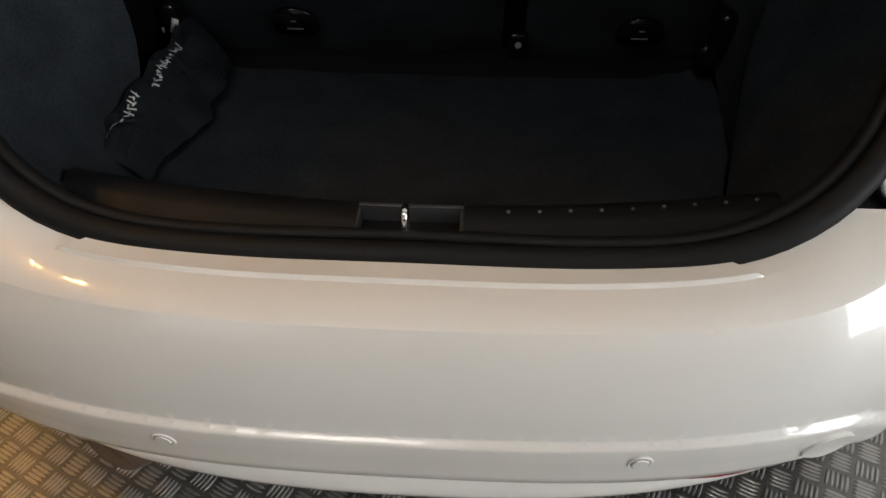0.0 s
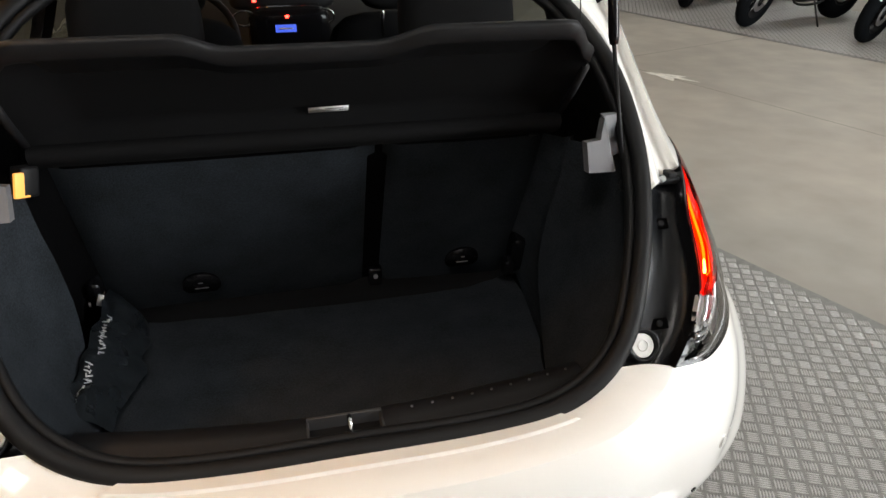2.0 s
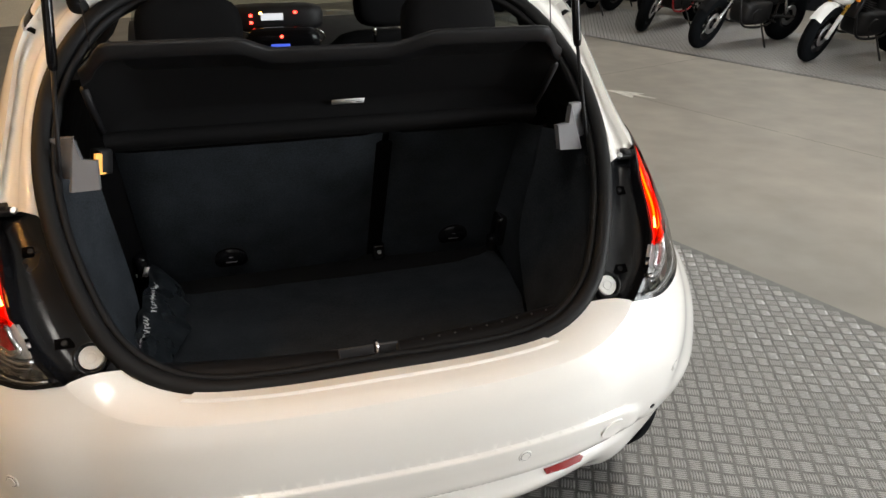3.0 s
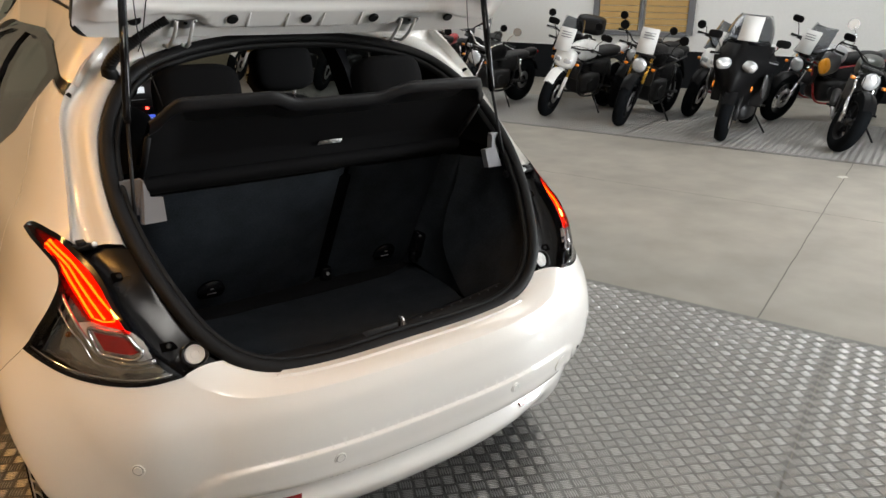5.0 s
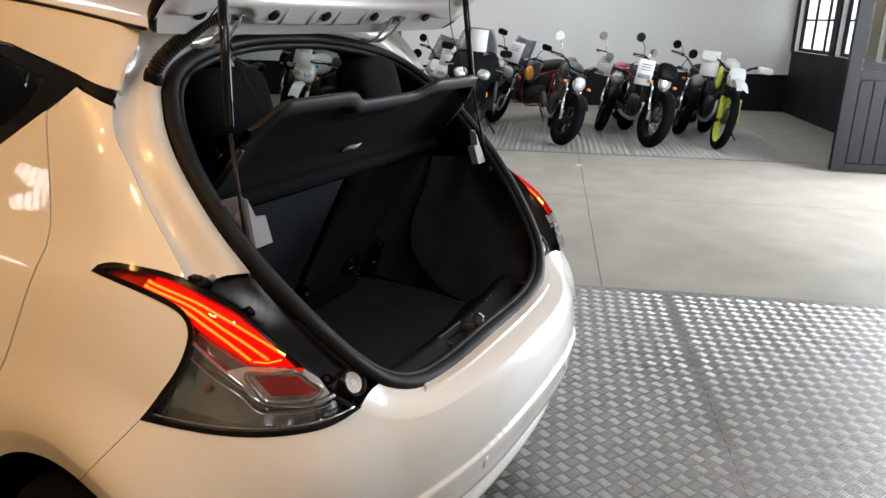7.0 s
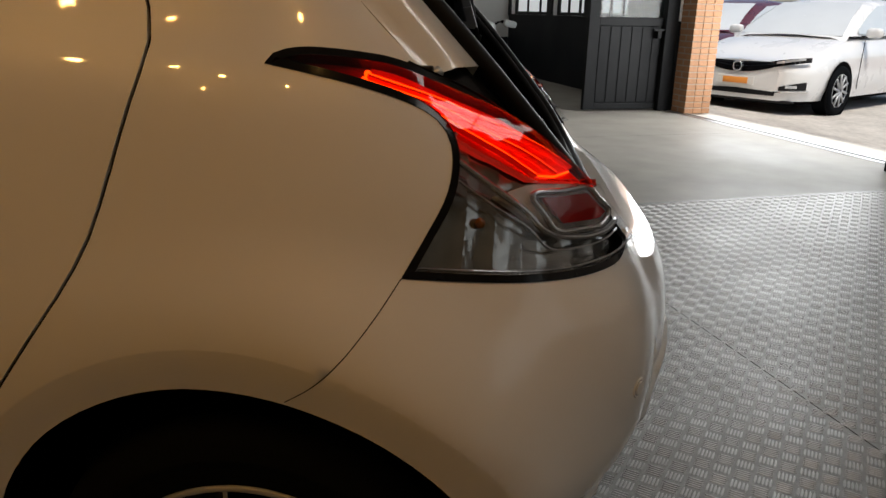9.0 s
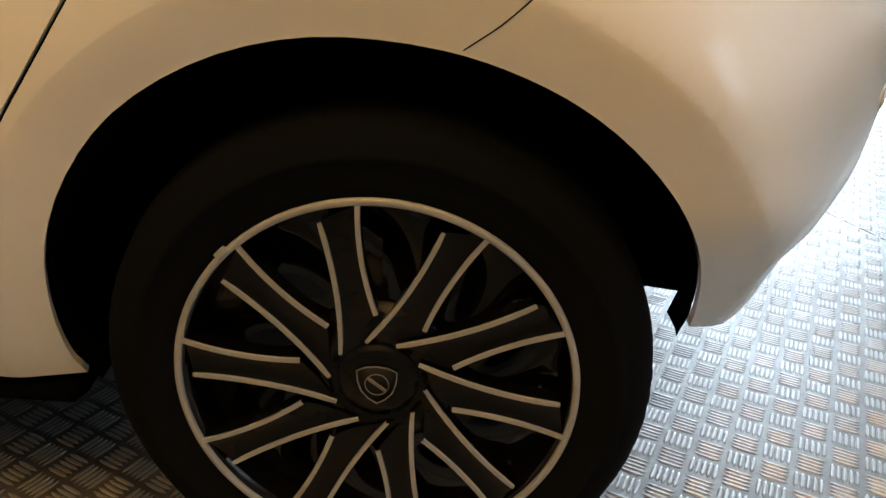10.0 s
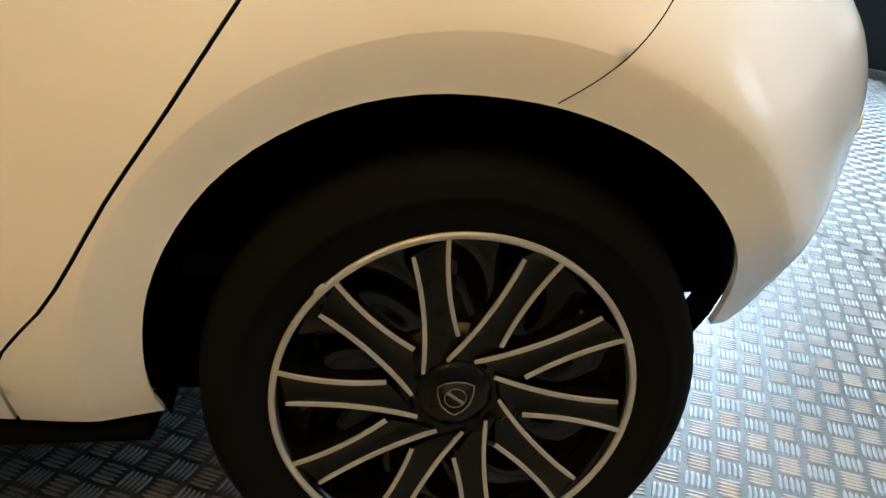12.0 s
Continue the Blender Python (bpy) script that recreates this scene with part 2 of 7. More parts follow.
def tube(pts, r, n=10, bm=None, closed=False, ry=None, cap=True, up=None):
    """A tube along pts; r may be one radius or one for each point; ry makes it oval."""
    p = [Vector(a) for a in pts]
    rows = []
    ref = Vector(up) if up else Vector((0, 0, 1))
    side = None
    for i in range(len(p)):
        a = p[i - 1] if (i > 0 or closed) else p[i]
        b = p[(i + 1) % len(p)] if (i + 1 < len(p) or closed) else p[i]
        t = (b - a).normalized()
        if side is None or up:
            s = t.cross(ref)
            if s.length < .05:
                s = t.cross(Vector((1, 0, 0)))
        else:
            s = side - t * side.dot(t)
        side = s.normalized()
        w = side.cross(t)
        ra = r[i] if isinstance(r, (list, tuple)) else r
        rb = ry if ry else ra
        rows.append([p[i] + side * (ra * math.cos(2 * math.pi * k / n)) + w * (rb * math.sin(2 * math.pi * k / n)) for k in range(n)])
    if closed:
        rows.append(rows[0])
    b2 = grid(rows, None, True, cap and not closed)
    if closed:
        bmesh.ops.remove_doubles(b2, verts=b2.verts, dist=1e-6)
    return merge(bm, b2)


def lathe(profile, n=48, axis="x", bm=None, at=(0, 0, 0)):
    """A body of revolution: profile of (radius, along)."""
    rows = []
    for k in range(n):
        a = 2 * math.pi * k / n
        c, s = math.cos(a), math.sin(a)
        row = []
        for r, h in profile:
            q = {"x": (h, r * c, r * s), "y": (r * c, h, r * s), "z": (r * c, r * s, h)}[axis]
            row.append(Vector(q) + Vector(at))
        rows.append(row)
    rows.append(rows[0])
    b2 = grid(rows)
    bmesh.ops.remove_doubles(b2, verts=b2.verts, dist=1e-5)
    bmesh.ops.recalc_face_normals(b2, faces=b2.faces)
    return merge(bm, b2)


def disc(at, normal, r, h=.004, n=28, bevel=.001, bm=None):
    q = Vector(normal).to_track_quat("Z", "Y").to_matrix().to_4x4()
    b2 = bmesh.new()
    bmesh.ops.create_cone(b2, cap_ends=True, segments=n, radius1=r, radius2=r, depth=h)
    if bevel:
        rim = [e for e in b2.edges if abs(e.verts[0].co.z - e.verts[1].co.z) < 1e-6 and e.verts[0].co.z > 0]
        bmesh.ops.bevel(b2, geom=rim, offset=bevel, segments=2, affect="EDGES")
    for f in b2.faces:
        if len(f.verts) > 4:
            for e in f.edges:
                e.smooth = False
    bmesh.ops.transform(b2, matrix=Matrix.Translation(at) @ q, verts=b2.verts)
    return merge(bm, b2)


def prism(outline, depth, frame_m, bevel=.002, bm=None):
    """A flat outline given depth, laid by a matrix."""
    b2 = bmesh.new()
    f = b2.faces.new([b2.verts.new((x, y, 0)) for x, y in outline])
    ext = bmesh.ops.extrude_face_region(b2, geom=[f])
    bmesh.ops.translate(b2, vec=(0, 0, depth), verts=[v for v in ext["geom"] if isinstance(v, bmesh.types.BMVert)])
    bmesh.ops.recalc_face_normals(b2, faces=b2.faces)
    if bevel:
        bmesh.ops.bevel(b2, geom=b2.edges[:], offset=bevel, segments=2, affect="EDGES")
    for e in b2.edges:
        e.smooth = False
    bmesh.ops.transform(b2, matrix=frame_m, verts=b2.verts)
    return merge(bm, b2)


def inside(poly, pts):
    x, y = pts[:, 0], pts[:, 1]
    res = np.zeros(len(pts), bool)
    n = len(poly)
    for i in range(n):
        (x1, y1), (x2, y2) = poly[i], poly[(i + 1) % n]
        c = ((y1 > y) != (y2 > y)) & (x < (x2 - x1) * (y - y1) / ((y2 - y1) or 1e-12) + x1)
        res ^= c
    return res


def dense(poly, step):
    out = []
    for i, a in enumerate(poly):
        b = poly[(i + 1) % len(poly)]
        n = max(1, int(math.hypot(b[0] - a[0], b[1] - a[1]) / step))
        out += [(a[0] + (b[0] - a[0]) * k / n, a[1] + (b[1] - a[1]) * k / n) for k in range(n)]
    return out


def round_outline(pts, n=60):
    return [(p.x, p.y) for p in spline([(a, b, 0) for a, b in pts], n, True)]


from mathutils.geometry import delaunay_2d_cdt


def panel(poly, fn, holes=(), step=.03, flange=.014, lift=0.0, bm=None, zrows=(), extra=()):
    """A panel cut from the surface fn(q, z) along an outline, with a turned-in edge."""
    rings = [dense(poly, step * .7)] + [dense(h, step * .7) for h in holes]
    pts = [p for r in rings for p in r]
    edges, k = [], 0
    for r in rings:
        edges += [(k + i, k + (i + 1) % len(r)) for i in range(len(r))]
        k += len(r)
    a = np.array(poly)
    if len(extra):
        e2 = np.array(extra)
        pts += [tuple(p) for p in e2[inside(poly, e2)]]
    gx = np.arange(a[:, 0].min(), a[:, 0].max(), step)
    gy = np.unique(np.round(np.concatenate([np.arange(a[:, 1].min(), a[:, 1].max(), step), np.array(zrows, float)]), 5))
    g = np.array([(x + (j % 2) * step * .5, y) for j, y in enumerate(gy) for x in gx])
    if len(g):
        keep = inside(poly, g)
        for h in holes:
            keep &= ~inside(h, g)
        g = g[keep]
        edge = np.array(pts)
        if len(g):
            far = np.array([((edge - p) ** 2).sum(1).min() > (step * (.22 if len(zrows) else .45)) ** 2 for p in g])
            pts += [tuple(p) for p in g[far]]
    verts, _, faces, _, _, _ = delaunay_2d_cdt([Vector(p) for p in pts], edges, [], 0, 1e-6)
    vv = np.array([tuple(v) for v in verts])
    mid = np.array([vv[list(f)].mean(0) for f in faces])
    ok = inside(poly, mid)
    for h in holes:
        ok &= ~inside(h, mid)
    b2 = bmesh.new()
    h = .002
    place, nrm = [], []
    for q, z in vv:
        p = Vector(fn(q, z))
        d = (Vector(fn(q + h, z)) - Vector(fn(q - h, z))).cross(Vector(fn(q, z + h)) - Vector(fn(q, z - h))).normalized()
        if d.dot(Vector((p.x, (p.y - 1.6) * .3, 0))) < 0 and abs(d.z) < .95:
            d = -d
        place.append(p + d * lift)
        nrm.append(d)
    bv = [b2.verts.new(p) for p in place]
    for f, o in zip(faces, ok):
        if o:
            c = [bv[i] for i in f]
            n = (c[1].co - c[0].co).cross(c[2].co - c[0].co)
            if n.dot(nrm[f[0]]) < 0:
                c.reverse()
            try:
                b2.faces.new(c)
            except ValueError:
                pass
    b2.verts.index_update()
    look_up = {v: i for i, v in enumerate(bv)}
    if flange:
        rim = [e for e in b2.edges if len(e.link_faces) == 1]
        inner, mids = {}, {}
        for e in rim:
            for v in e.verts:
                if v not in inner:
                    i = look_up[v]
                    inner[v] = b2.verts.new(place[i] - nrm[i] * flange)
        for e in rim:
            a1, a2 = e.verts
            try:
                f = b2.faces.new((a2, a1, inner[a1], inner[a2]))
            except ValueError:
                continue
        for e in rim:
            e.smooth = False
    for v in [v for v in b2.verts if not v.link_faces]:
        b2.verts.remove(v)
    return merge(bm, b2)


# ---- the hall ----
def flat(name, outline, z, material, label, category, kind="structure", thick=.0):
    """A level slab given by its outline in hall coordinates."""
    bm = bmesh.new()
    f = bm.faces.new([bm.verts.new(hp(u, v, z)) for u, v in outline])
    if f.normal.z < 0 or (f.normal_update() or f.normal.z < 0):
        f.normal_flip()
    if thick:
        ext = bmesh.ops.extrude_face_region(bm, geom=[f])
        bmesh.ops.translate(bm, vec=(0, 0, -thick), verts=[v for v in ext["geom"] if isinstance(v, bmesh.types.BMVert)])
        bmesh.ops.recalc_face_normals(bm, faces=bm.faces)
    return tagged(link(name, bm, material, None, "", False), label, category, "", kind)


def rect(u0, u1, v0, v1):
    return [(u0, v0), (u1, v0), (u1, v1), (u0, v1)]


U0, U1, V0, V1, HIGH = -7.0, 12.0, -11.0, 4.0, 4.4
flat("floor", rect(U0 - .3, U1 + .3, V0 - .3, V1 + .1), 0, M_CONCRETE, "polished grey-brown concrete hall floor with saw-cut joints", "floor", thick=.15)

# saw-cut joints of the slab
joints = thing("floor_joint", "dark saw-cut joints in the concrete floor", "floor joint", "", "structure")
for a, b in (((4.62, V0), (4.62, V1)), ((2.36, .38), (6.7, .38)), ((2.36, -4.1), (6.7, -4.1)), ((2.36, -8.6), (6.7, -8.6))):
    rows = []
    p, q = hp(*a, .0012), hp(*b, .0012)
    side = (q - p).normalized().cross(Vector((0, 0, 1))) * .0035
    n = 60
    for i in range(n + 1):
        c = p.lerp(q, i / n) + side * noise.noise(Vector((i * .7, a[0], 0))) * 1.5
        rows.append([c - side, c + side])
    part("joint_line", grid(rows), M_JOINT, joints)

# worn floor arrow
bm = prism([(0, -.03), (.10, -.06), (.14, -.045), (.24, -.09), (.36, -.11), (.33, -.05), (.30, -.01), (.38, -.005), (.52, .03), (.41, .028), (.30, .045), (.32, .075), (.34, .11), (.20, .06), (.12, .03)], .0015,
           Matrix.Translation((3.13, 4.98, .0008)) @ Matrix.Rotation(radians(-63), 4, "Z"), 0)
tagged(link("floor_marking", bm, M_WORNPAINT, None, "", False), "worn white painted arrow on the concrete floor", "floor marking", "", "structure")
for k, (x, y) in enumerate(((5.785, 1.685),)):
    bm = prism([(-.05, -.03), (.03, -.045), (.07, .0), (.02, .035), (-.04, .03)], .0015, Matrix.Translation((x, y, .0008)), 0)
    tagged(link("floor_marking", bm, M_WORNPAINT, None, "", False), "small white paint scrap on the concrete floor", "floor marking", "", "structure")


FACETS = ((0, 1, 6), (0, 6, 9), (1, 2, 7, 6), (2, 3, 7), (3, 8, 7), (3, 4, 8), (4, 5, 9, 8), (5, 0, 9), (6, 7, 8, 9))


def crest(c, along, across):
    """The flat worn top of a raised bar."""
    return [c - along - across, c + along - across, c + along + across, c - along + across]


SPOT = np.array((-.62, -.30))          # the bars round here stand as pieces of their own


def checker(u0, u1, v0, v1, z, nbars, pitch=.067, near=True, owner=None):
    """Raised lozenge groups of a checker plate, standing at 45 degrees to the plate's edges, each crossing its neighbour's."""
    us = np.arange(math.ceil(u0 / pitch) * pitch, u1 - .02, pitch)
    first = (v0 + .019) if v0 > .7 else (v1 - .019 - pitch * 200)
    vs = first + pitch * np.arange(0, 420)
    gu, gv = np.meshgrid(us, vs)
    h = np.stack([gu.ravel() + .02, gv.ravel()], 1)
    w = h + pitch / 2
    h = h[(h[:, 1] > v0 + .014) & (h[:, 1] < v1 - .014)]
    w = w[(w[:, 0] < u1 - .02) & (w[:, 1] > v0 + .014) & (w[:, 1] < v1 - .014)]
    s = .7071
    verts, faces = [], []
    gap = .0086 * 5 / nbars
    L, W, T = .0208, (.0033 if near else .0038) * 5 / nbars, (.0014 if near else .004)
    singles = owner is not None and v0 < SPOT[1] < v1 and u0 < SPOT[0] < u1
    for cen, d in ((h, np.array((s, -s))), (w, np.array((s, s)))):
        one = None
        e = np.array((-d[1], d[0]))
        for b in range(nbars):
            c = cen + e * gap * (b - (nbars - 1) / 2)
            if singles:
                near_by = np.abs(c - SPOT).max(1) < .175
                if one is None:
                    one = bpy.data.meshes.new("raised_bar")
                    o2 = np.zeros(2)
                    r2 = [o2 - d * L, o2 - d * L * .5 - e * W, o2 + d * L * .5 - e * W, o2 + d * L, o2 + d * L * .5 + e * W, o2 - d * L * .5 + e * W]
                    pv = [(q[0] * .942 + q[1] * .336, q[0] * .336 - q[1] * .942, 0.0) for q in r2] + [(q[0] * .942 + q[1] * .336, q[0] * .336 - q[1] * .942, T) for q in crest(o2, d * L * .66, e * W * .45)]
                    one.from_pydata(pv, [], [f[::-1] for f in FACETS])
                    one.materials.append(M_ALUBAR)
                for q in c[near_by]:
                    ob = new("raised_bar", one)
                    ob.location = hp(q[0], q[1], z)
                    ob.parent = owner
                c = c[~near_by]
            ring = [c - d * L, c - d * L * .5 - e * W, c + d * L * .5 - e * W, c + d * L, c + d * L * .5 + e * W, c - d * L * .5 + e * W]
            top = crest(c, d * L * .66, e * W * .45)
            P = np.stack([np.concatenate([r, np.full((len(c), 1), zz)], 1) for r, zz in
                          [(r, z) for r in ring] + [(t, z + T) for t in top]], 1)
            base = sum(len(x) for x in verts)
            verts.append(P.reshape(-1, 3))
            idx = base + np.arange(len(c))[:, None] * 10
            for f in FACETS:
                faces += (idx + np.array(f)).tolist()
    V = np.concatenate(verts)
    V = np.stack([V[:, 0] * .942 + V[:, 1] * .336, V[:, 0] * .336 - V[:, 1] * .942, V[:, 2]], 1)
    me = bpy.data.meshes.new("raised_bars")
    me.from_pydata(V.tolist(), [], [f[::-1] for f in faces])
    me.materials.append(M_ALUBAR)
    return new("raised_bars", me)


def checker_plate(u0, u1, v0, v1, nb, near, label, bars=None):
    pl = flat("checker_plate", rect(u0, u1, v0, v1), .004, M_ALU, label, "floor plate", "structure", .0035)
    pl["group"] = "aluminium floor plates"
    b = checker(*(bars or (u0, u1, v0, v1)), .004, nb, near=near, owner=pl if near else None)
    tagged(b, "", "", "", "stuff")
    b.parent = pl


checker_plate(-3.6, 2.35, .732, 3.9, 5, True, "worn aluminium five-bar checker plate under the white car", (-1.35, 2.35, .732, 3.55))
checker_plate(-3.6, 2.35, -4.4, .728, 5, True, "aluminium five-bar checker plate under the white car", (-1.35, 2.35, -1.7, .728))
for v0 in (-8.0, -5.0, -2.0, 1.0):
    checker_plate(6.72, 9.3, v0 + .002, min(v0 + 2.998, 2.85), 3, False, "aluminium checker plate under the parked motorcycles")


def wall(name, a, b, z0, z1, thick, material, label, openings=()):
    """A wall from a to b in hall coordinates, thickened to its left; openings are (from, to, low, high) along it."""
    A, B = hp(*a), hp(*b)
    L = (B - A).length
    ex = (B - A) / L
    ey = Vector((0, 0, 1)).cross(ex)
    cuts = sorted(openings)
    bm = None
    spans, x = [], 0
    for o in cuts:
        spans.append((x, o[0], z0, z1))
        if o[2] > z0:
            spans.append((o[0], o[1], z0, o[2]))
        if o[3] < z1:
            spans.append((o[0], o[1], o[3], z1))
        x = o[1]
    spans.append((x, L, z0, z1))
    M = Matrix((ex, ey, Vector((0, 0, 1)))).transposed().to_4x4()
    M.translation = A
    for s0, s1, zz0, zz1 in spans:
        if s1 - s0 > .001:
            bm = box(s1 - s0, thick, zz1 - zz0, ((s0 + s1) / 2, thick / 2, (zz0 + zz1) / 2), 0, bm)
    bmesh.ops.transform(bm, matrix=M, verts=bm.verts)
    return tagged(link(name, bm, material, None, "", False), label, "wall", "", "structure"), M


# back wall with dark dado; gate wall; the two closing walls
wall("wall_north", (U1, V0), (U1, V1), .62, HIGH, -.25, M_WALL, "white painted plaster wall behind the motorcycles")
wall("wall_north_dado", (U1, V0), (U1, V1), 0, .62, -.26, M_DADO, "blue-black painted lower band of the back wall")
WIN = [(u - U0, u2 - U0, 1.02, 2.5) for u, u2 in ((7.35, 8.35), (8.6, 9.75), (9.95, 11.62))]
# unseen window with glowing panes, added to light the car's tail
FILLWIN = [(u - U0, u2 - U0, 1.2, 3.2) for u, u2 in ((-5.6, -3.4),)]
GATE0, GATE1 = 2.88 - U0, 6.2 - U0
wall("wall_east", (U0, V1), (U1, V1), 1.0, HIGH, -.25, M_WALL, "white painted wall with barred windows and the gateway",
     [(a, b, c, d) for a, b, c, d in FILLWIN] + [(GATE0, GATE1, 1.0, 3.4)] + WIN)
wall("wall_east_dado", (U0, V1), (U1, V1), 0, 1.0, -.26, M_DADO, "blue-black painted lower band of the gate wall", [(GATE0, GATE1, 0, 1.0)])
# both closing walls are unseen; their ochre warms bounce and reflections on the flank
wall("wall_south", (U0, V1), (U0, V0), 0, HIGH, -.25, M_OCHRE, "plain unseen wall behind the car, ochre to warm its reflections")
WESTWIN = [(u - U0, u2 - U0, 3.0, 3.3) for u, u2 in ((-2.95, -2.4),)]
wall("wall_west", (U0, V0), (U1, V0), 0, HIGH, .25, M_OCHRE, "unseen end wall of the hall with a high window, ochre to warm reflections", WESTWIN)
# dark steel doors with glazed tops, from the gateway to the corner
wall("wall_east_cladding", (6.42, V1 - .03), (11.72, V1 - .03), 1.0, 3.1, -.028, M_GATE, "anthracite steel door leaves with glazed tops", [(u - 6.42, u2 - 6.42, 1.02, 2.5) for u, u2 in ((7.35, 8.35), (8.6, 9.75), (9.95, 11.62))])

flat("ceiling", rect(U0 - .3, U1 + .3, V0 - .3, V1 + .3), HIGH + .2, M_CEIL, "plain grey hall ceiling", "ceiling", thick=.2)

# framed roof light over the car's tail
roof_light = thing("roof_light", "steel-framed roof light with bright daylight panes", "roof light", "", "structure")
for i in range(3):
    for j in range(2):
        bm = box(.42, .55, .01, (-2.2 + .46 * i, 1.75 + .60 * j, HIGH - .012), 0)
        bmesh.ops.transform(bm, matrix=HALL, verts=bm.verts)
        bmesh.ops.recalc_face_normals(bm, faces=bm.faces)
        part("pane", bm, M_SUNPANE, roof_light, "", False)
for i in range(4):
    bm = box(.04, 1.24, .03, (-2.43 + .46 * i, 2.05, HIGH - .015), .004)
    bmesh.ops.transform(bm, matrix=HALL, verts=bm.verts)
    part("bar", bm, M_GATE, roof_light, "", False)


def barred_window(u0, u1, z0, z1, nx, nz, v=V1 + .10, material=M_FROST):
    w = thing("window_1", "dark steel window with glazing bars and frosted daylight panes", "window", "hall windows", "structure")
    fr = .05
    bm = None
    for (a, b, c, d) in ((u0, u1, z0, z0 + fr), (u0, u1, z1 - fr, z1), (u0, u0 + fr, z0 + fr, z1 - fr), (u1 - fr, u1, z0 + fr, z1 - fr)):
        bm = box(b - a, .07, d - c, ((a + b) / 2, v, (c + d) / 2), .004, bm)
    for i in range(1, nx):
        x = u0 + (u1 - u0) * i / nx
        bm = box(.028, .05, z1 - z0 - 2 * fr, (x, v, (z0 + z1) / 2), .004, bm)
    for i in range(1, nz):
        z = z0 + (z1 - z0) * i / nz
        bm = box(u1 - u0 - 2 * fr, .045, .028, ((u0 + u1) / 2, v, z), .004, bm)
    bmesh.ops.transform(bm, matrix=HALL, verts=bm.verts)
    bmesh.ops.recalc_face_normals(bm, faces=bm.faces)
    part("window_frame", bm, M_GATE, w, "", False)
    for i in range(nx):
        for j in range(nz):
            a, b = u0 + (u1 - u0) * i / nx, u0 + (u1 - u0) * (i + 1) / nx
            c, d = z0 + (z1 - z0) * j / nz, z0 + (z1 - z0) * (j + 1) / nz
            bm = box(b - a - .03, .006, d - c - .03, ((a + b) / 2, v + .012, (c + d) / 2), 0)
            bmesh.ops.transform(bm, matrix=HALL, verts=bm.verts)
            bmesh.ops.recalc_face_normals(bm, faces=bm.faces)
            part("pane", bm, material, w, "", False)
    return w


for a, b, c, d in WIN:
    barred_window(a + U0, b + U0, c, d, 3, 3)
for a, b, c, d in FILLWIN:
    barred_window(a + U0, b + U0, c, d, 4, 3)
for a, b, c, d in WESTWIN:
    barred_window(a + U0, b + U0, c, d, 5, 1, V0 - .10, M_WESTPANE)


# open gate leaf, standing square to its wall
def gate_leaf():
    g = thing("gate_leaf", "anthracite ribbed steel gate leaf with a glazed top, standing open", "gate")
    L, z1, u = 1.06, 3.3, 6.30
    def bar(name, v0, v1, za, zb, du=.05, material=M_GATE):
        bm = box(du, v1 - v0, zb - za, (u, (v0 + v1) / 2, (za + zb) / 2), .005)
        bmesh.ops.transform(bm, matrix=HALL, verts=bm.verts)
        bmesh.ops.recalc_face_normals(bm, faces=bm.faces)
        return part(name, bm, material, g, "", False)
    v0, v1 = 2.93, 3.98
    bar("stile", v0, v0 + .13, .02, z1, .06)
    bar("stile", v1 - .13, v1, .02, z1, .06)
    bar("rail", v0 + .13, v1 - .13, .02, .09, .06)
    bar("rail", v0 + .13, v1 - .13, .94, 1.03, .06)
    bar("rail", v0 + .13, v1 - .13, z1 - .1, z1, .06)
    bar("panel", v0 + .13, v1 - .13, .09, .94, .02)
    n = 6
    for i in range(n):
        c = v0 + .13 + (v1 - v0 - .26) * (i + .5) / n
        bar("rib", c - .05, c + .05, .10, .93, .038)
    bar("pane", v0 + .13, v1 - .13, 1.03, z1 - .1, .008, M_LEAFGLASS)
    bm = box(.09, .05, .10, (u - .045, v1 - .20, .86), .006)
    box(.03, .13, .022, (u - .10, v1 - .22, .90), .008, bm)
    bmesh.ops.transform(bm, matrix=HALL, verts=bm.verts)
    bmesh.ops.recalc_face_normals(bm, faces=bm.faces)
    part("gate_handle", bm, M_BLACKPL, g, "dark lock box with lever handle", False)


gate_leaf()

# dark leaf folded back at the far jamb, and the jamb post
bm = box(.10, .16, 3.4, (6.26, 3.93, 1.7), .006)
box(.10, .28, 3.4, (2.82, 3.88, 1.7), .006, bm)
bmesh.ops.transform(bm, matrix=HALL, verts=bm.verts)
bmesh.ops.recalc_face_normals(bm, faces=bm.faces)
tagged(link("gate_jamb", bm, M_GATE, None, "", False), "dark steel posts framing the open gateway", "gate post", "", "structure")

# gate's floor rail
bm = box(3.1, .05, .006, (4.65, 3.99, .003), .001)
box(3.1, .02, .012, (4.65, 4.05, .006), .002, bm)
bmesh.ops.transform(bm, matrix=HALL, verts=bm.verts)
bmesh.ops.recalc_face_normals(bm, faces=bm.faces)
tagged(link("gate_track", bm, M_STEEL, None, "", False), "worn steel sliding track set in the threshold", "floor track", "", "structure")


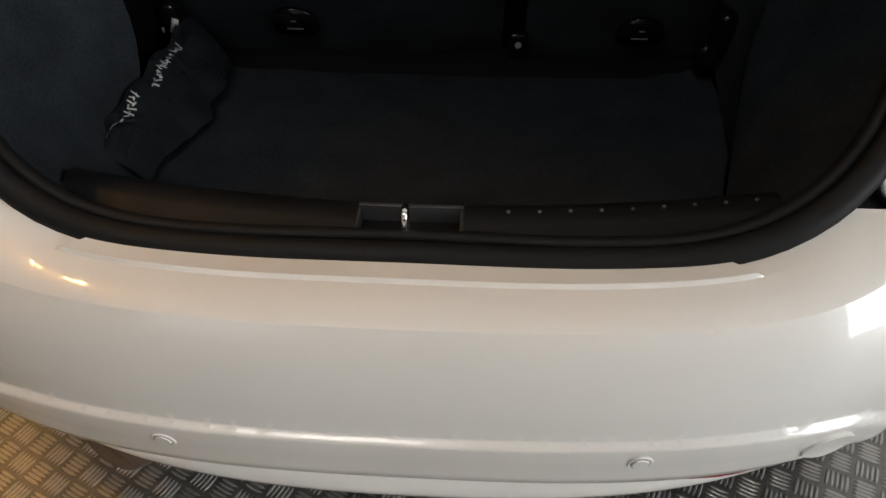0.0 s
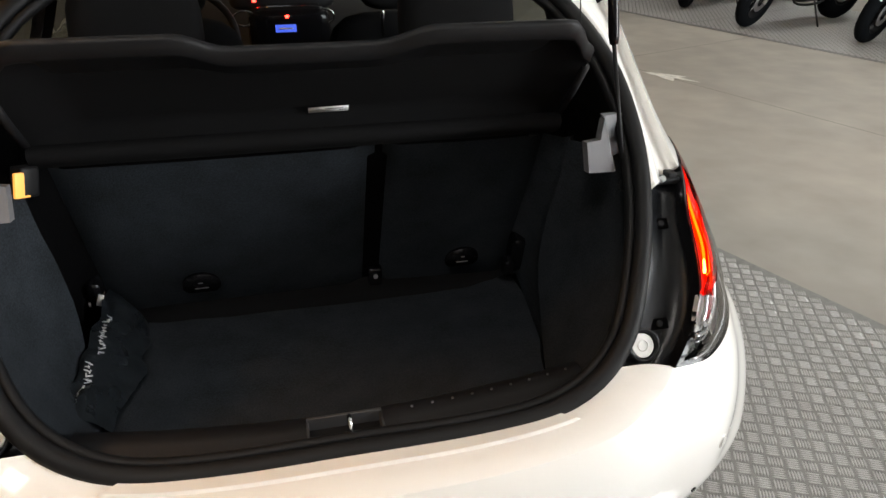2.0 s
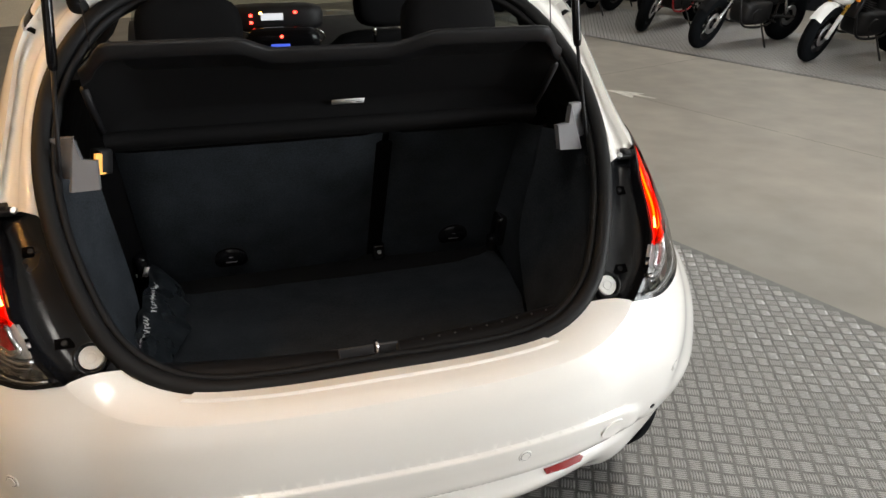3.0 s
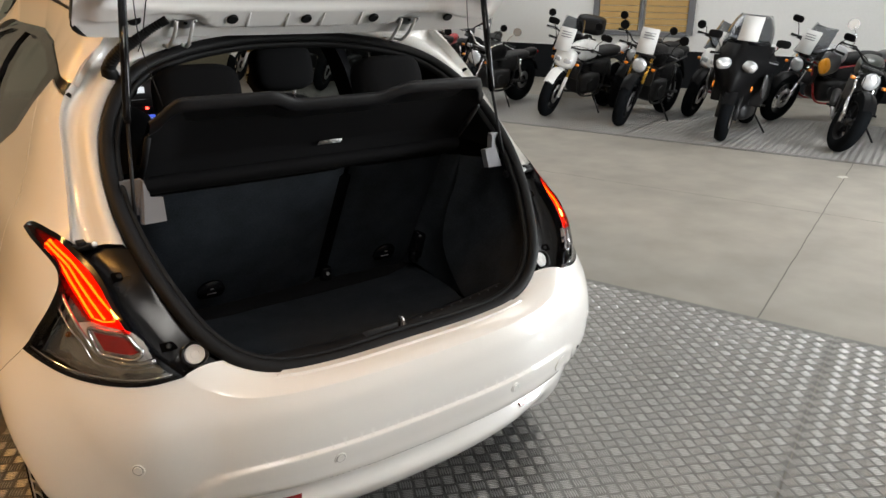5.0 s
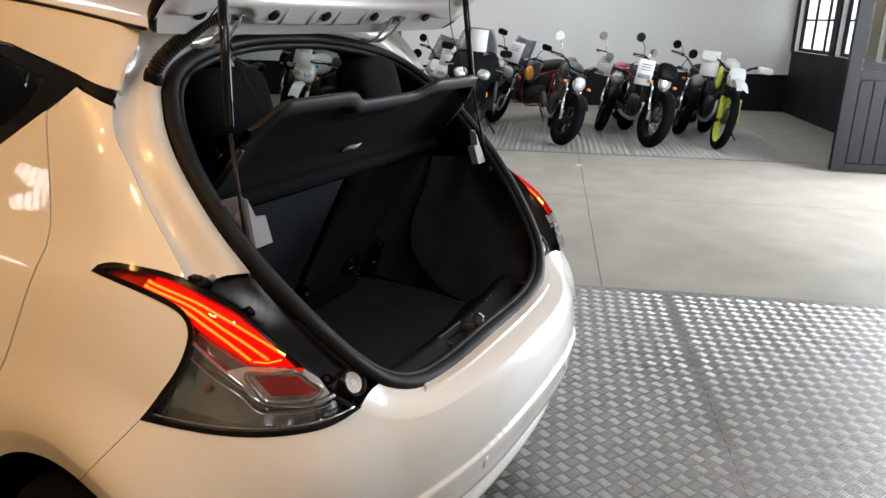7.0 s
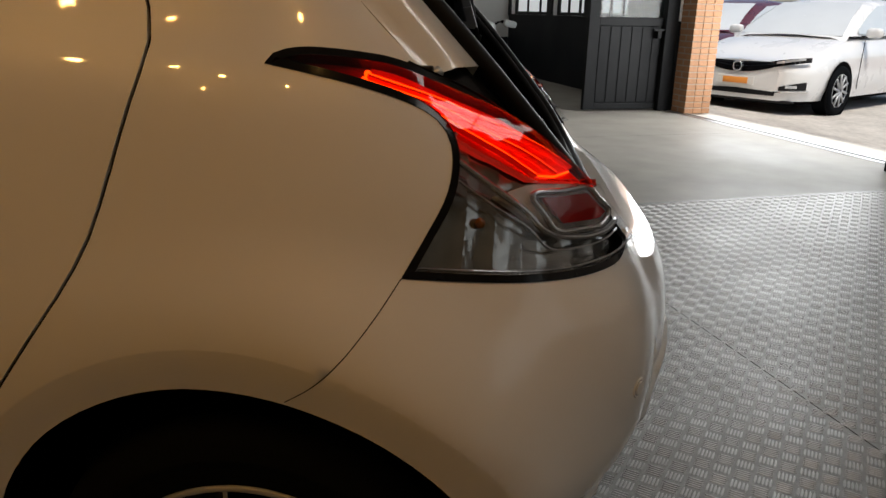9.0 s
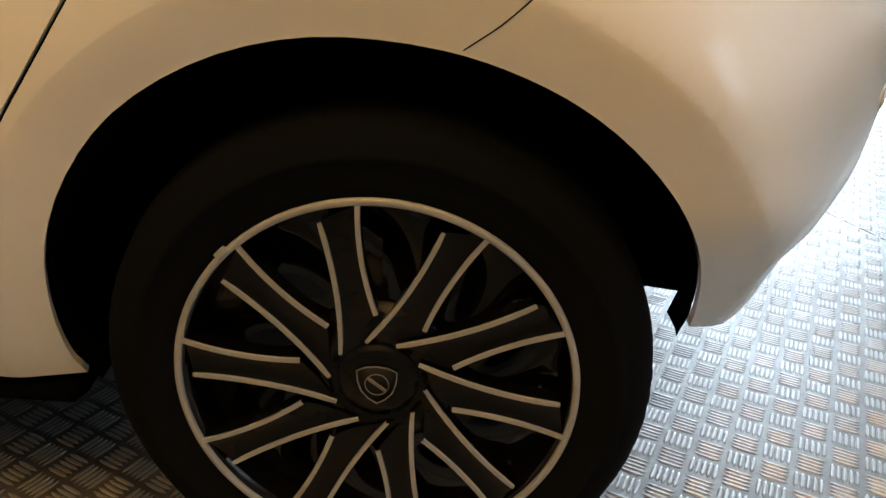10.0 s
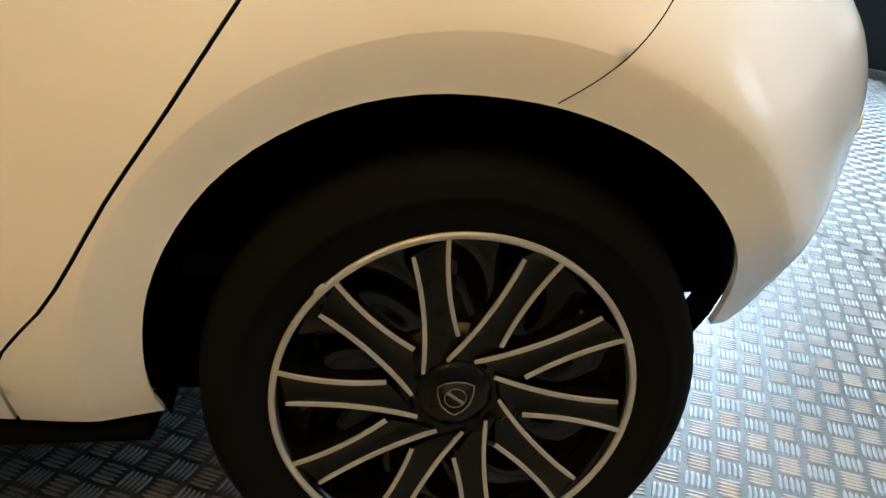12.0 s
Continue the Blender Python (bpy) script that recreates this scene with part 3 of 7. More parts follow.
# brick pier beside the gateway, brick by brick
def brick_pier():
    u0, u1, v0, v1 = 5.93, 6.21, 4.02, 4.36
    core = box(u1 - u0 - .02, v1 - v0 - .02, 3.4, ((u0 + u1) / 2, (v0 + v1) / 2, 1.7), 0)
    bmesh.ops.transform(core, matrix=HALL, verts=core.verts)
    bmesh.ops.recalc_face_normals(core, faces=core.faces)
    p = tagged(link("brick_pier", core, M_MORTAR, None, "", False), "sandy orange brick pier beside the open gateway", "pier", "", "structure")
    shape = {}
    for name, (sx, sy) in (("long", (.275, .105)), ("short", (.132, .105))):
        bm = box(sx, sy, .056, (0, 0, 0), .004, seg=1)
        shape[name] = bpy.data.meshes.new("brick")
        bm.to_mesh(shape[name])
        bm.free()
        shape[name].materials.append(M_BRICK)
    def put(kind, u, v, z):
        o = new("brick", shape[kind])
        o.matrix_basis = Matrix.Translation(hp(u, v, z)) @ Matrix.Rotation(math.atan2(.336, .942), 4, "Z")
        o.parent = p
    for k in range(34):
        z = .03 + .066 * k
        for v in (v0 + .06, (v0 + v1) / 2, v1 - .06):
            if k % 2:
                put("long", (u0 + u1) / 2, v, z)
            else:
                put("short", u0 + .065, v, z)
                put("short", u1 - .065, v, z)
    return p


brick_pier()

# amber slatted shutter in the back wall
shut = thing("slatted_shutter", "amber wooden slatted shutter doors in a grey frame", "shutter")
v0, v1, z0, z1 = -4.45, -2.75, .88, 2.6
def hbox(name, du, dv, dz, at, material, parent, bev=.004):
    bm = box(du, dv, dz, at, bev)
    bmesh.ops.transform(bm, matrix=HALL, verts=bm.verts)
    bmesh.ops.recalc_face_normals(bm, faces=bm.faces)
    return part(name, bm, material, parent, "", False)
for v in (v0, (v0 + v1) / 2, v1):
    hbox("stile", .06, .10 if v != (v0 + v1) / 2 else .05, z1 - z0, (11.71, v, (z0 + z1) / 2), M_GREYPL, shut)
for z in (z0, z1):
    hbox("rail", .05, v1 - v0 - .1, .08, (11.71, (v0 + v1) / 2, z), M_GREYPL, shut)
for i in range(16):
    for s in (0, 1):
        c = v0 + (v1 - v0) * (.25 + .5 * s)
        hbox("slat", .025, (v1 - v0) / 2 - .12, .095, (11.725, c, z0 + .10 + i * .104), M_YELLOW, shut)

# ground outside, falling gently away from the threshold, out to the horizon
rows = []
for v, z in ((4.1, -.002), (4.6, -.03), (5.6, -.10), (6.6, -.13), (10, -.13), (20, -.13), (60, -.13), (900, -.13)):
    wide = 14 + v * 1.2
    rows.append([hp(u, v, z) for u in np.linspace(5 - wide, 5 + wide, 14)])
bm = grid(rows)
for f in bm.faces:
    if f.normal.z < 0:
        f.normal_flip()
tagged(link("ground", bm, M_PAVING, None, "", True), "pale worn stone paving of the yard outside", "ground", "", "structure")


# ---- the white hatchback: its outer skin as a surface over (way round the plan, height) ----
HALF = [(.12, .72), (.2, .752), (.3, .798), (.42, .83), (.55, .842), (.65, .846), (.75, .84), (.8, .828), (.9, .80), (1.0, .765),
        (1.05, .735), (1.277, .644), (1.323, .616), (1.38, .57), (1.44, .50)]          # height, half width
TAIL = [(.2, .19), (.24, .15), (.28, .105), (.31, .065), (.34, .033), (.37, .014), (.39, .008), (.405, .018), (.42, .030), (.44, .034), (.452, .014), (.462, -.006), (.50, -.016),
        (.55, -.022), (.60, -.021), (.63, -.016), (.66, -.009), (.70, .012), (.73, .033), (.763, .05), (.868, .095), (1.014, .25),
        (1.3, .545), (1.4, .62), (1.44, .65)]                                          # height, rearmost y, middle of the car
CORNER = [(.2, .13), (.26, .065), (.32, .015), (.38, -.003), (.46, -.008), (.53, -.018), (.58, -.022), (.62, -.020), (.66, -.009), (.70, .012), (.73, .033),
          (.763, .05), (.868, .095), (1.014, .25), (1.3, .545), (1.4, .62), (1.44, .65)]
NOSE = [(.2, .62), (.3, .74), (.45, .80), (.6, .81), (.7, .78), (.8, .68), (.9, .42), (1.0, .2)]
QS, QF = .8 * math.pi / 2, .8 * math.pi / 2 + 2.25
WHEEL_Y, WHEEL_Z, ARCH = .611, .297, .352
RIM = [(-14, .345), (5, .345), (14, .347), (22, .351), (35, .356), (50, .360), (65, .358), (80, .354), (92, .350), (105, .350), (121, .351), (132, .350), (141, .349), (151, .346), (159, .343), (173, .342)]   # rear arch: angle, radius


def curve(tab, z):
    n = len(tab)
    if z <= tab[0][0]:
        return tab[0][1]
    if z >= tab[-1][0]:
        return tab[-1][1]
    i = max(k for k in range(n - 1) if tab[k][0] <= z)

    def slope(k):
        if k in (0, n - 1):
            j = min(k, n - 2)
            return (tab[j + 1][1] - tab[j][1]) / (tab[j + 1][0] - tab[j][0])
        a = (tab[k][1] - tab[k - 1][1]) / (tab[k][0] - tab[k - 1][0])
        b = (tab[k + 1][1] - tab[k][1]) / (tab[k + 1][0] - tab[k][0])
        return 0 if a * b < 0 else (a + b) / 2
    h = tab[i + 1][0] - tab[i][0]
    t = (z - tab[i][0]) / h
    return ((2 * t ** 3 - 3 * t ** 2 + 1) * tab[i][1] + (t ** 3 - 2 * t ** 2 + t) * h * slope(i)
            + (-2 * t ** 3 + 3 * t ** 2) * tab[i + 1][1] + (t ** 3 - t ** 2) * h * slope(i + 1))


def ease(a, b, x):
    t = min(1, max(0, (x - a) / (b - a)))
    return t * t * (3 - 2 * t)


def body(q, z):
    s = -1 if q < 0 else 1
    q = abs(q)
    X = curve(HALF, z)
    if q <= QS:
        w = ease(.50, .62, q)
        zg = z - .015 * min(1.0, (q / .5) ** 2) * (1 - ease(.45, .50, z))
        Y = .75 - (curve(TAIL, zg) * (1 - w) + curve(CORNER, z) * w)
        Y -= .013 * min(1.6, q / .47) ** 2 * (1 - ease(.43, .46, z)) * (1 - ease(.62, .80, q))
        a = q / .8
        n = 3 + ease(.50, .66, q) * (-.15 + .69 * ease(.38, .52, z) - .22 * ease(.70, .80, z))
        r = ((math.sin(a) / X) ** n + (abs(math.cos(a)) / Y) ** n) ** (-1 / n)
        inset_m = (min(1.2, q / .565)) ** 5 + (max(0.0, z - .44 - .010 * min(1.0, (q / .5) ** 2)) / .112) ** 5
        r += .0085 * (1 - ease(.80, 1.12, inset_m)) * ease(.42, .46, z)
        x, y = r * math.sin(a), .75 - r * math.cos(a)
    elif q <= QF:
        y = .75 + q - QS
        x = X * (1 - .03 * ease(1.8, 3.0, y))
    else:
        a = (q - QF) / .8
        D = curve(NOSE, z)
        r = ((max(0.0, math.cos(a)) / (X * .97)) ** 2.6 + (abs(math.sin(a)) / D) ** 2.6) ** (-1 / 2.6)
        x, y = r * math.cos(a), 3.0 + r * math.sin(a)
    for wy in (WHEEL_Y, WHEEL_Y + 2.39):
        d = math.hypot(y - wy, z - WHEEL_Z)
        if d < .56:
            x += (.013 + .013 * (1 - ease(.48, .74, y)) * (wy < 1)) * (1 - ease(.409, .56, d)) + (wy < 1) * .026 * (1 - ease(.30, .62, y)) * (1 - ease(.40, .56, d)) * ease(.30, .42, z) - .28 * max(0.0, .409 - d)
    return (s * x, y, z)


def q_at(y, z):
    """The way round the plan at which the skin has this y, on the car's side."""
    if y >= .75:
        return QS + y - .75
    a, b = 0.0, QS
    for _ in range(40):
        m = (a + b) / 2
        if body(m, z)[1] < y:
            a = m
        else:
            b = m
    return a


def arch_points(a0, a1, n, radius=None):
    out = []
    for k in range(n):
        a = a0 + (a1 - a0) * k / (n - 1)
        r = radius or curve(RIM, a)
        z = WHEEL_Z + r * math.sin(radians(a))
        out.append((q_at(WHEEL_Y + r * math.cos(radians(a)), z), z))
    return out


LAMP_TOP = [(1.071, 1.012), (1.058, 1.024), (1.02, 1.030), (.95, 1.024), (.90, 1.013), (.83, .983), (.78, .955), (.735, .915), (.68, .862), (.63, .81), (.578, .763)]
LAMP_LOW = [(.578, .763), (.64, .7545), (.72, .757), (.80, .765), (.875, .775), (.937, .784)]
LAMP_IN = [(.937, .784), (.907, .83), (.88, .872), (.867, .91), (.868, .936), (.885, .957), (.92, .974), (.97, .990), (1.03, 1.004), (1.071, 1.012)]
PILLAR = [(.886, 1.012), (.895, 1.024), (.965, 1.103), (1.04, 1.19), (1.09, 1.245), (1.114, 1.292)]
DOOR_SEAM = [(1.297, 1.276), (1.256, 1.179), (1.22, 1.088), (1.208, 1.045), (1.215, 1.0), (1.232, .945), (1.265, .83), (1.298, .763), (1.338, .705),
             (1.395, .625), (1.456, .543), (1.526, .438), (1.585, .375), (1.61, .335)]
BUMPER_SEAM = [(.937, .784), (.965, .746), (.996, .706), (1.03, .668), (1.059, .643)]


def fine(pts, n):
    return [(p.x, p.y) for p in spline([(a, b, 0) for a, b in pts], n)]


car = thing("car", "white five-door hatchback with its tailgate open on checker plates", "car")


def side(s):
    return lambda q, z: body(s * q, z)


# rear bumper
top_edge = [(.578, .763), (.555, .742), (.52, .722), (.46, .706), (.38, .698), (.2, .694), (0, .693)]
arch_r = arch_points(99.3, 173.5, 26)
half = fine(LAMP_LOW, 14) + fine(BUMPER_SEAM, 8)[1:] + arch_r
low = [(.715, .315), (.66, .295), (.56, .28), (.4, .27), (.2, .265), (0, .263)]
inset_edge = []                       # points along the crease of the number plate field
for level in (.74, .82, .88, .94, 1.0, 1.06, 1.12, 1.18):
    for q in np.arange(-.50, .501, .010):
        inset_edge.append((q, .44 + .010 * min(1.0, (q / .5) ** 2) + .112 * (level - (abs(q) / .565) ** 5) ** .2))
    for k in np.arange(.10, .92, .07):
        q = .565 * (level - k ** 5) ** .2
        if q > .508:
            inset_edge += [(w * q, .44 + .010 * min(1.0, (q / .5) ** 2) + .112 * k) for w in (-1, 1)]
outline = [(q, z) for q, z in half] + low + [(-q, z) for q, z in reversed(low[:-1])] + [(-q, z) for q, z in reversed(half)] \
    + [(-q, z) for q, z in fine(top_edge, 16)[1:]] + [(q, z) for q, z in reversed(fine(top_edge, 16)[1:-1])]
bumper = part("rear_bumper", panel(outline, body, (), .014, .008, zrows=list(np.arange(.415, .470, .005)), extra=inset_edge + [(s * q, z) for s in (-1, 1) for rr in (.4085, .4105) for q, z in arch_points(100, 178, 40, rr)]), M_PAINT, car)


def off(q, z, d):
    """A place d outside the skin, and the way out there."""
    h = .003
    n = (Vector(body(q + h, z)) - Vector(body(q - h, z))).cross(Vector(body(q, z + h)) - Vector(body(q, z - h))).normalized()
    p = Vector(body(q, z))
    if n.dot(Vector((p.x, p.y - 1.2, 0))) < 0:
        n = -n
    return p + n * d, n


def qz(x, y):
    return (-1 if x < 0 else 1) * .8 * math.atan2(abs(x), .75 - y)


for x, y, z in ((-.266, -.009, .521), (.264, -.01, .524), (-.66, .117, .590), (.66, .117, .590)):
    q = qz(x, y)
    p, n = off(q, z, -.0006)
    part("sensor_ring", disc(p, n, .0150, .0036, 32, .0012), M_PAINT, bumper)
    p, n = off(q, z, .0012)
    part("sensor_gap", disc(p, n, .0112, .0006, 28, 0), M_GREYPL, bumper)
    p, n = off(q, z, .0006)
    part("parking_sensor", disc(p, n, .0102, .004, 28, .0010), M_PAINT, bumper, "white round parking sensor")
for s in (-1, 1):
    pl = [(s * a, b) for a, b in ((.362, .416), (.41, .4165), (.455, .4165), (.462, .411), (.45, .405), (.41, .404), (.362, .406))]
    part("rear_reflector", panel(pl, body, (), .008, .004, .004), M_REDREF, bumper, "slim dark red reflector strip")
tow = [(.478 + .03 * math.cos(a), .507 + .021 * math.sin(a)) for a in np.linspace(0, 2 * math.pi, 28)[:-1]]
part("tow_cover", panel(tow, body, (), .012, .006, .0035), M_PAINT, bumper, "round white towing eye cover")
p, n = off(.60, .50, .001)
part("clip_hole", disc(p, n, .006, .003, 14, 0), M_RUBBER, bumper)

for s in (-1, 1):
    part("panel_gap", tube([off(s * q, z, -.0002)[0] for q, z in fine(BUMPER_SEAM, 30)], .0007, 6), M_LINER, bumper)

def crown(y):
    """How far the roof's edge has risen, forward of its rear end."""
    a = max(0.0, y - .665)
    return (.17 * a - .085 * a * a) * (1 - ease(1.75, 2.27, y))


def arched(p, q):
    """The rail above the windows follows the roof's rise; its lower edge stays with the window frame."""
    low = np.interp(q if q > 0 else -q, (1.11, 1.326, 1.53, 1.8, 2.3, 3.0), (1.328, 1.362, 1.396, 1.418, 1.418, 1.25))
    return (p[0], p[1], p[2] - .006 + (crown(p[1]) + .006) * min(1.0, max(0.0, (p[2] - low) / (1.438 - low))))


# quarter panels, doors, wings
SILL = .24
for s in (-1, 1):
    fn = side(s)
    arch_q = arch_points(99.3, -12, 26)
    arch_q = [a for a in arch_q if a[1] > SILL + .015]
    q_out = fine(LAMP_IN, 26) + fine(list(reversed(LAMP_TOP[:5])), 10)[::-1][1:] + fine(PILLAR, 14) + [(1.235, 1.323)] + fine(DOOR_SEAM, 30) \
        + [(1.612, SILL + .012), (1.456, SILL + .012)] + list(reversed(arch_q)) + list(reversed(fine(BUMPER_SEAM, 8)))[0:-1]
    part("quarter_panel", panel(q_out, fn, (), .018, .009, extra=[p for rr in (.4085, .4105) for p in arch_points(-12, 110, 60, rr)]), M_PAINT, car)
    g = .005
    door_r = [(a + g, b) for a, b in fine(DOOR_SEAM, 30)] + [(1.618, SILL + .012), (2.10, SILL + .012), (2.10, 1.035), (1.95, 1.055), (1.7, 1.092), (1.48, 1.168), (1.41, 1.207)]
    part("panel_gap", tube([off(s * q, z, -.004)[0] for q, z in [(a + g * .5, b) for a, b in fine(DOOR_SEAM, 40)]], .0013, 6), M_LINER, car)
    door = part("rear_door", panel(door_r, fn, (), .035, .02), M_PAINT, car)
    door_f = [(2.105, SILL + .012), (2.105, 1.033), (2.6, 1.005), (3.05, .985), (3.10, .9), (3.08, .6), (2.98, .40), (2.95, SILL + .05)]
    part("front_door", panel(door_f, fn, (), .05, .02), M_PAINT, car)
    arch_f = [(QS + WHEEL_Y + 2.39 - .75 + ARCH * math.cos(radians(a)), WHEEL_Z + ARCH * math.sin(radians(a))) for a in np.linspace(171, 12, 22)]
    wing = [(3.105, .985), (3.30, .945), (3.56, .90), (3.75, .845), (3.85, .76), (3.89, .66)] + list(reversed(arch_f)) + [(2.96, SILL + .05), (2.985, .40), (3.085, .6), (3.105, .9)]
    part("front_wing", panel(wing, fn, (), .05, .02), M_PAINT, car)
    part("side_sill", tube([(s * .742, y, .225) for y in (.97, 1.3, 2.0, 2.62)], .045, 8, ry=.02), M_LINER, car)
    nose = [(3.895, .66), (3.86, .76), (3.99, .80), (4.2, .82), (QF + 1.25, .83), (QF + 1.25, .22), (4.1, .22), (3.86, .30)]
    part("front_bumper", panel(nose, fn, (), .05, .02), M_PAINT, car)
    # side windows with their black frame
    dlo = [(1.116, 1.296), (1.130, 1.321), (1.326, 1.358), (1.53, 1.392), (1.8, 1.413), (2.3, 1.413), (2.65, 1.37), (2.95, 1.24), (3.25, 1.05), (3.24, .99),
           (3.05, .99), (2.6, 1.009), (2.105, 1.037), (1.95, 1.059), (1.7, 1.097), (1.483, 1.173), (1.413, 1.211), (1.300, 1.281), (1.235, 1.327)]
    pane_r = [(1.345, 1.335), (1.53, 1.372), (1.8, 1.395), (2.02, 1.398), (2.03, 1.065), (1.95, 1.075), (1.72, 1.112), (1.51, 1.185), (1.44, 1.226), (1.375, 1.275)]
    pane_f = [(2.16, 1.398), (2.3, 1.397), (2.62, 1.355), (2.92, 1.225), (3.10, 1.07), (3.02, 1.01), (2.6, 1.027), (2.17, 1.055)]
    part("window_frame", panel(dlo, fn, (pane_r, pane_f), .04, .03, -.002), M_GLOSSBLACK, car, "black side window surround")
    for pn in (pane_r, pane_f):
        o = part("window_pane", panel(pn, fn, (), .06, .004, -.010), M_GLASS, car, "tinted side window glass")
        o.visible_shadow = False
    # roof side above the windows
    rail = [(1.116, 1.325), (1.128, 1.36), (1.135, 1.40), (1.155, 1.428), (1.27, 1.438), (1.8, 1.438), (2.3, 1.438), (2.7, 1.40), (3.0, 1.255), (3.28, 1.06), (3.255, 1.052),
            (2.955, 1.246), (2.655, 1.376), (2.3, 1.419), (1.8, 1.419), (1.53, 1.398), (1.326, 1.364), (1.132, 1.327)]
    part("roof_rail", panel(rail, lambda q, z, fn=fn: arched(fn(q, z), q), (), .03, .02), M_PAINT, car)

# roof, windscreen, bonnet
rows = []
for k in range(19):
    t = k / 18
    y = .655 + t * 1.62
    zc = 1.475 + .012 * math.sin(math.pi * min(1, t * .9 + .12))
    w = .497
    rows.append([(w * math.sin(a), y - (.02 * (1 - abs(a) / 1.3) if k == 0 else 0), 1.432 + crown(y) + (zc - 1.441) * math.cos(a)) for a in np.linspace(-1.5708, 1.5708, 25)])
part("roof", grid(rows), M_PAINT, car)
for s in (-1, 1):
    part("roof_moulding", tube([(s * .505, .655 + k * .05, 1.433 + crown(.655 + k * .05)) for k in range(33)], .0065, 8, ry=.004), M_RUBBER, car, "black roof ditch moulding")
rows = []
for k in range(9):
    t = k / 8
    y, z = 2.275 + t * .78, 1.441 + .04 * (1 - t) - t * .46
    w = .50 + t * .17
    rows.append([(w * x, y + .10 * (1 - x * x) * t, z + .03 * (1 - x * x) * (1 - t)) for x in np.linspace(-1, 1, 15)])
part("windscreen", grid(rows), M_GLASS, car).visible_shadow = False
rows = []
for k in range(11):
    t = k / 10
    y, z = 3.06 + t * .62, .985 - .16 * t ** 1.8
    w = .68 - .10 * t ** 2
    rows.append([(w * x, y + .10 * (1 - x * x), z + .03 * (1 - x * x)) for x in np.linspace(-1, 1, 15)])
part("bonnet", grid(rows), M_PAINT, car)
part("underbody", box(1.30, 2.9, .10, (0, 1.95, .24), .03), M_LINER, car)
part("firewall", box(1.30, .04, .55, (0, 2.95, .62), .01), M_LINER, car)

# wheel housings
for s in (-1, 1):
    for wy in (WHEEL_Y, WHEEL_Y + 2.39):
        rows = []
        for k in range(25):
            turn = -12 + (192 if wy < 1 else 202) * k / 24
            a = radians(turn)
            c, sn = math.cos(a), math.sin(a)
            rr = .356 if wy > 1 else curve(RIM, min(173, max(-14, turn))) + .004
            yy, zz = wy + rr * c, WHEEL_Z + rr * sn
            edge = abs(body(q_at(yy, zz), zz)[0]) - .014
            low_end = wy < 1 and turn > 170      # behind the wheel only a narrow strip of liner hangs down
            deep = ((edge - .055, rr), (edge - .060, rr), (edge - .062, rr)) if low_end else ((.66, rr + .004), (.52, rr), (.52, .05))
            rows.append([(s * x, wy + r * c, WHEEL_Z + r * sn) for x, r in ((edge, rr - .003), (edge - .02, rr)) + deep])
        part("wheel_housing", grid(rows), M_LINER, car)

part("silencer", tube([(-.30, .42, .32), (-.36, .30, .315), (-.44, .13, .30), (-.45, .10, .30)], [.05, .062, .062, .045], 16), mat("tarnished_exhaust_steel", (.22, .17, .13), .45, .8, 0, .3, 14, 90, .0004), car, "tarnished steel silencer under the boot")

# ---- boot opening ----
LOOP = [(0, .694), (.2, .695), (.34, .708), (.432, .742), (.497, .80), (.542, .88), (.578, .98), (.593, 1.08), (.580, 1.18), (.536, 1.265), (.46, 1.335), (.34, 1.378), (.17, 1.405), (0, 1.412)]


LEAN_LINE = [(.66, .08), (.70, .103), (.80, .165), (.90, .245), (1.0, .331), (1.1, .423), (1.2, .517), (1.3, .62), (1.43, .765)]


def lean(z):
    return curve(LEAN_LINE, z)


def loop3(x, z, into=0.0):
    """A place on the leaning plane of the boot opening, moved into the car."""
    return Vector((x, lean(z) + into * .736, z - into * .677))


LOOP_PTS = [loop3(x, z) for x, z in LOOP] + [loop3(-x, z) for x, z in reversed(LOOP[1:-1])]
ring = spline(LOOP_PTS, 140, True)
mid = Vector((0, lean(1.06), 1.06))


def inset(p, d):
    v = (mid - p)
    v = v.normalized()
    return p + v * d


nrm = Vector((0, .736, -.677))
seal_ob = part("boot_seal", tube([inset(p, .012) - nrm * .006 for p in ring], .0165, 12, None, True, ry=.013, up=nrm), M_RUBBER, car, "black rubber boot seal")
part("seal_lip", tube([inset(p, .034) + nrm * .004 for p in ring], .0085, 10, None, True, ry=.011, up=nrm), M_RUBBER, seal_ob)

# painted channel between the pillars, the roof edge and the seal
for s in (-1, 1):
    outer = [Vector(body(s * q, z)) for q, z in PILLAR] + [Vector(body(s * q, z)) for q, z in ((1.117, 1.325), (1.130, 1.36), (1.137, 1.40), (1.155, 1.428))] \
        + [Vector((s * x, y, z)) for x, y, z in ((.44, .655, 1.450), (.30, .645, 1.462), (.15, .638, 1.472), (0, .636, 1.476))]
    inner = [loop3(s * x, z) for x, z in [(.584, 1.0)] + LOOP[7:]]
    A, B = spline(outer, 70), spline(inner, 70)
    rows = []
    for a, b in zip(A, B):
        d = nrm * .02 + Vector((0, .012, -.006))
        rows.append([a, a.lerp(b, .03) + d * .35, a.lerp(b, .10) + d * .7, a.lerp(b, .36) + d * .8, a.lerp(b, .50) + d * .45, a.lerp(b, .60) + d * .05, a.lerp(b, .9) - nrm * .004, b + nrm * .02])
    part("drain_channel", grid(rows), M_PAINT, car, "painted rain channel round the boot opening")

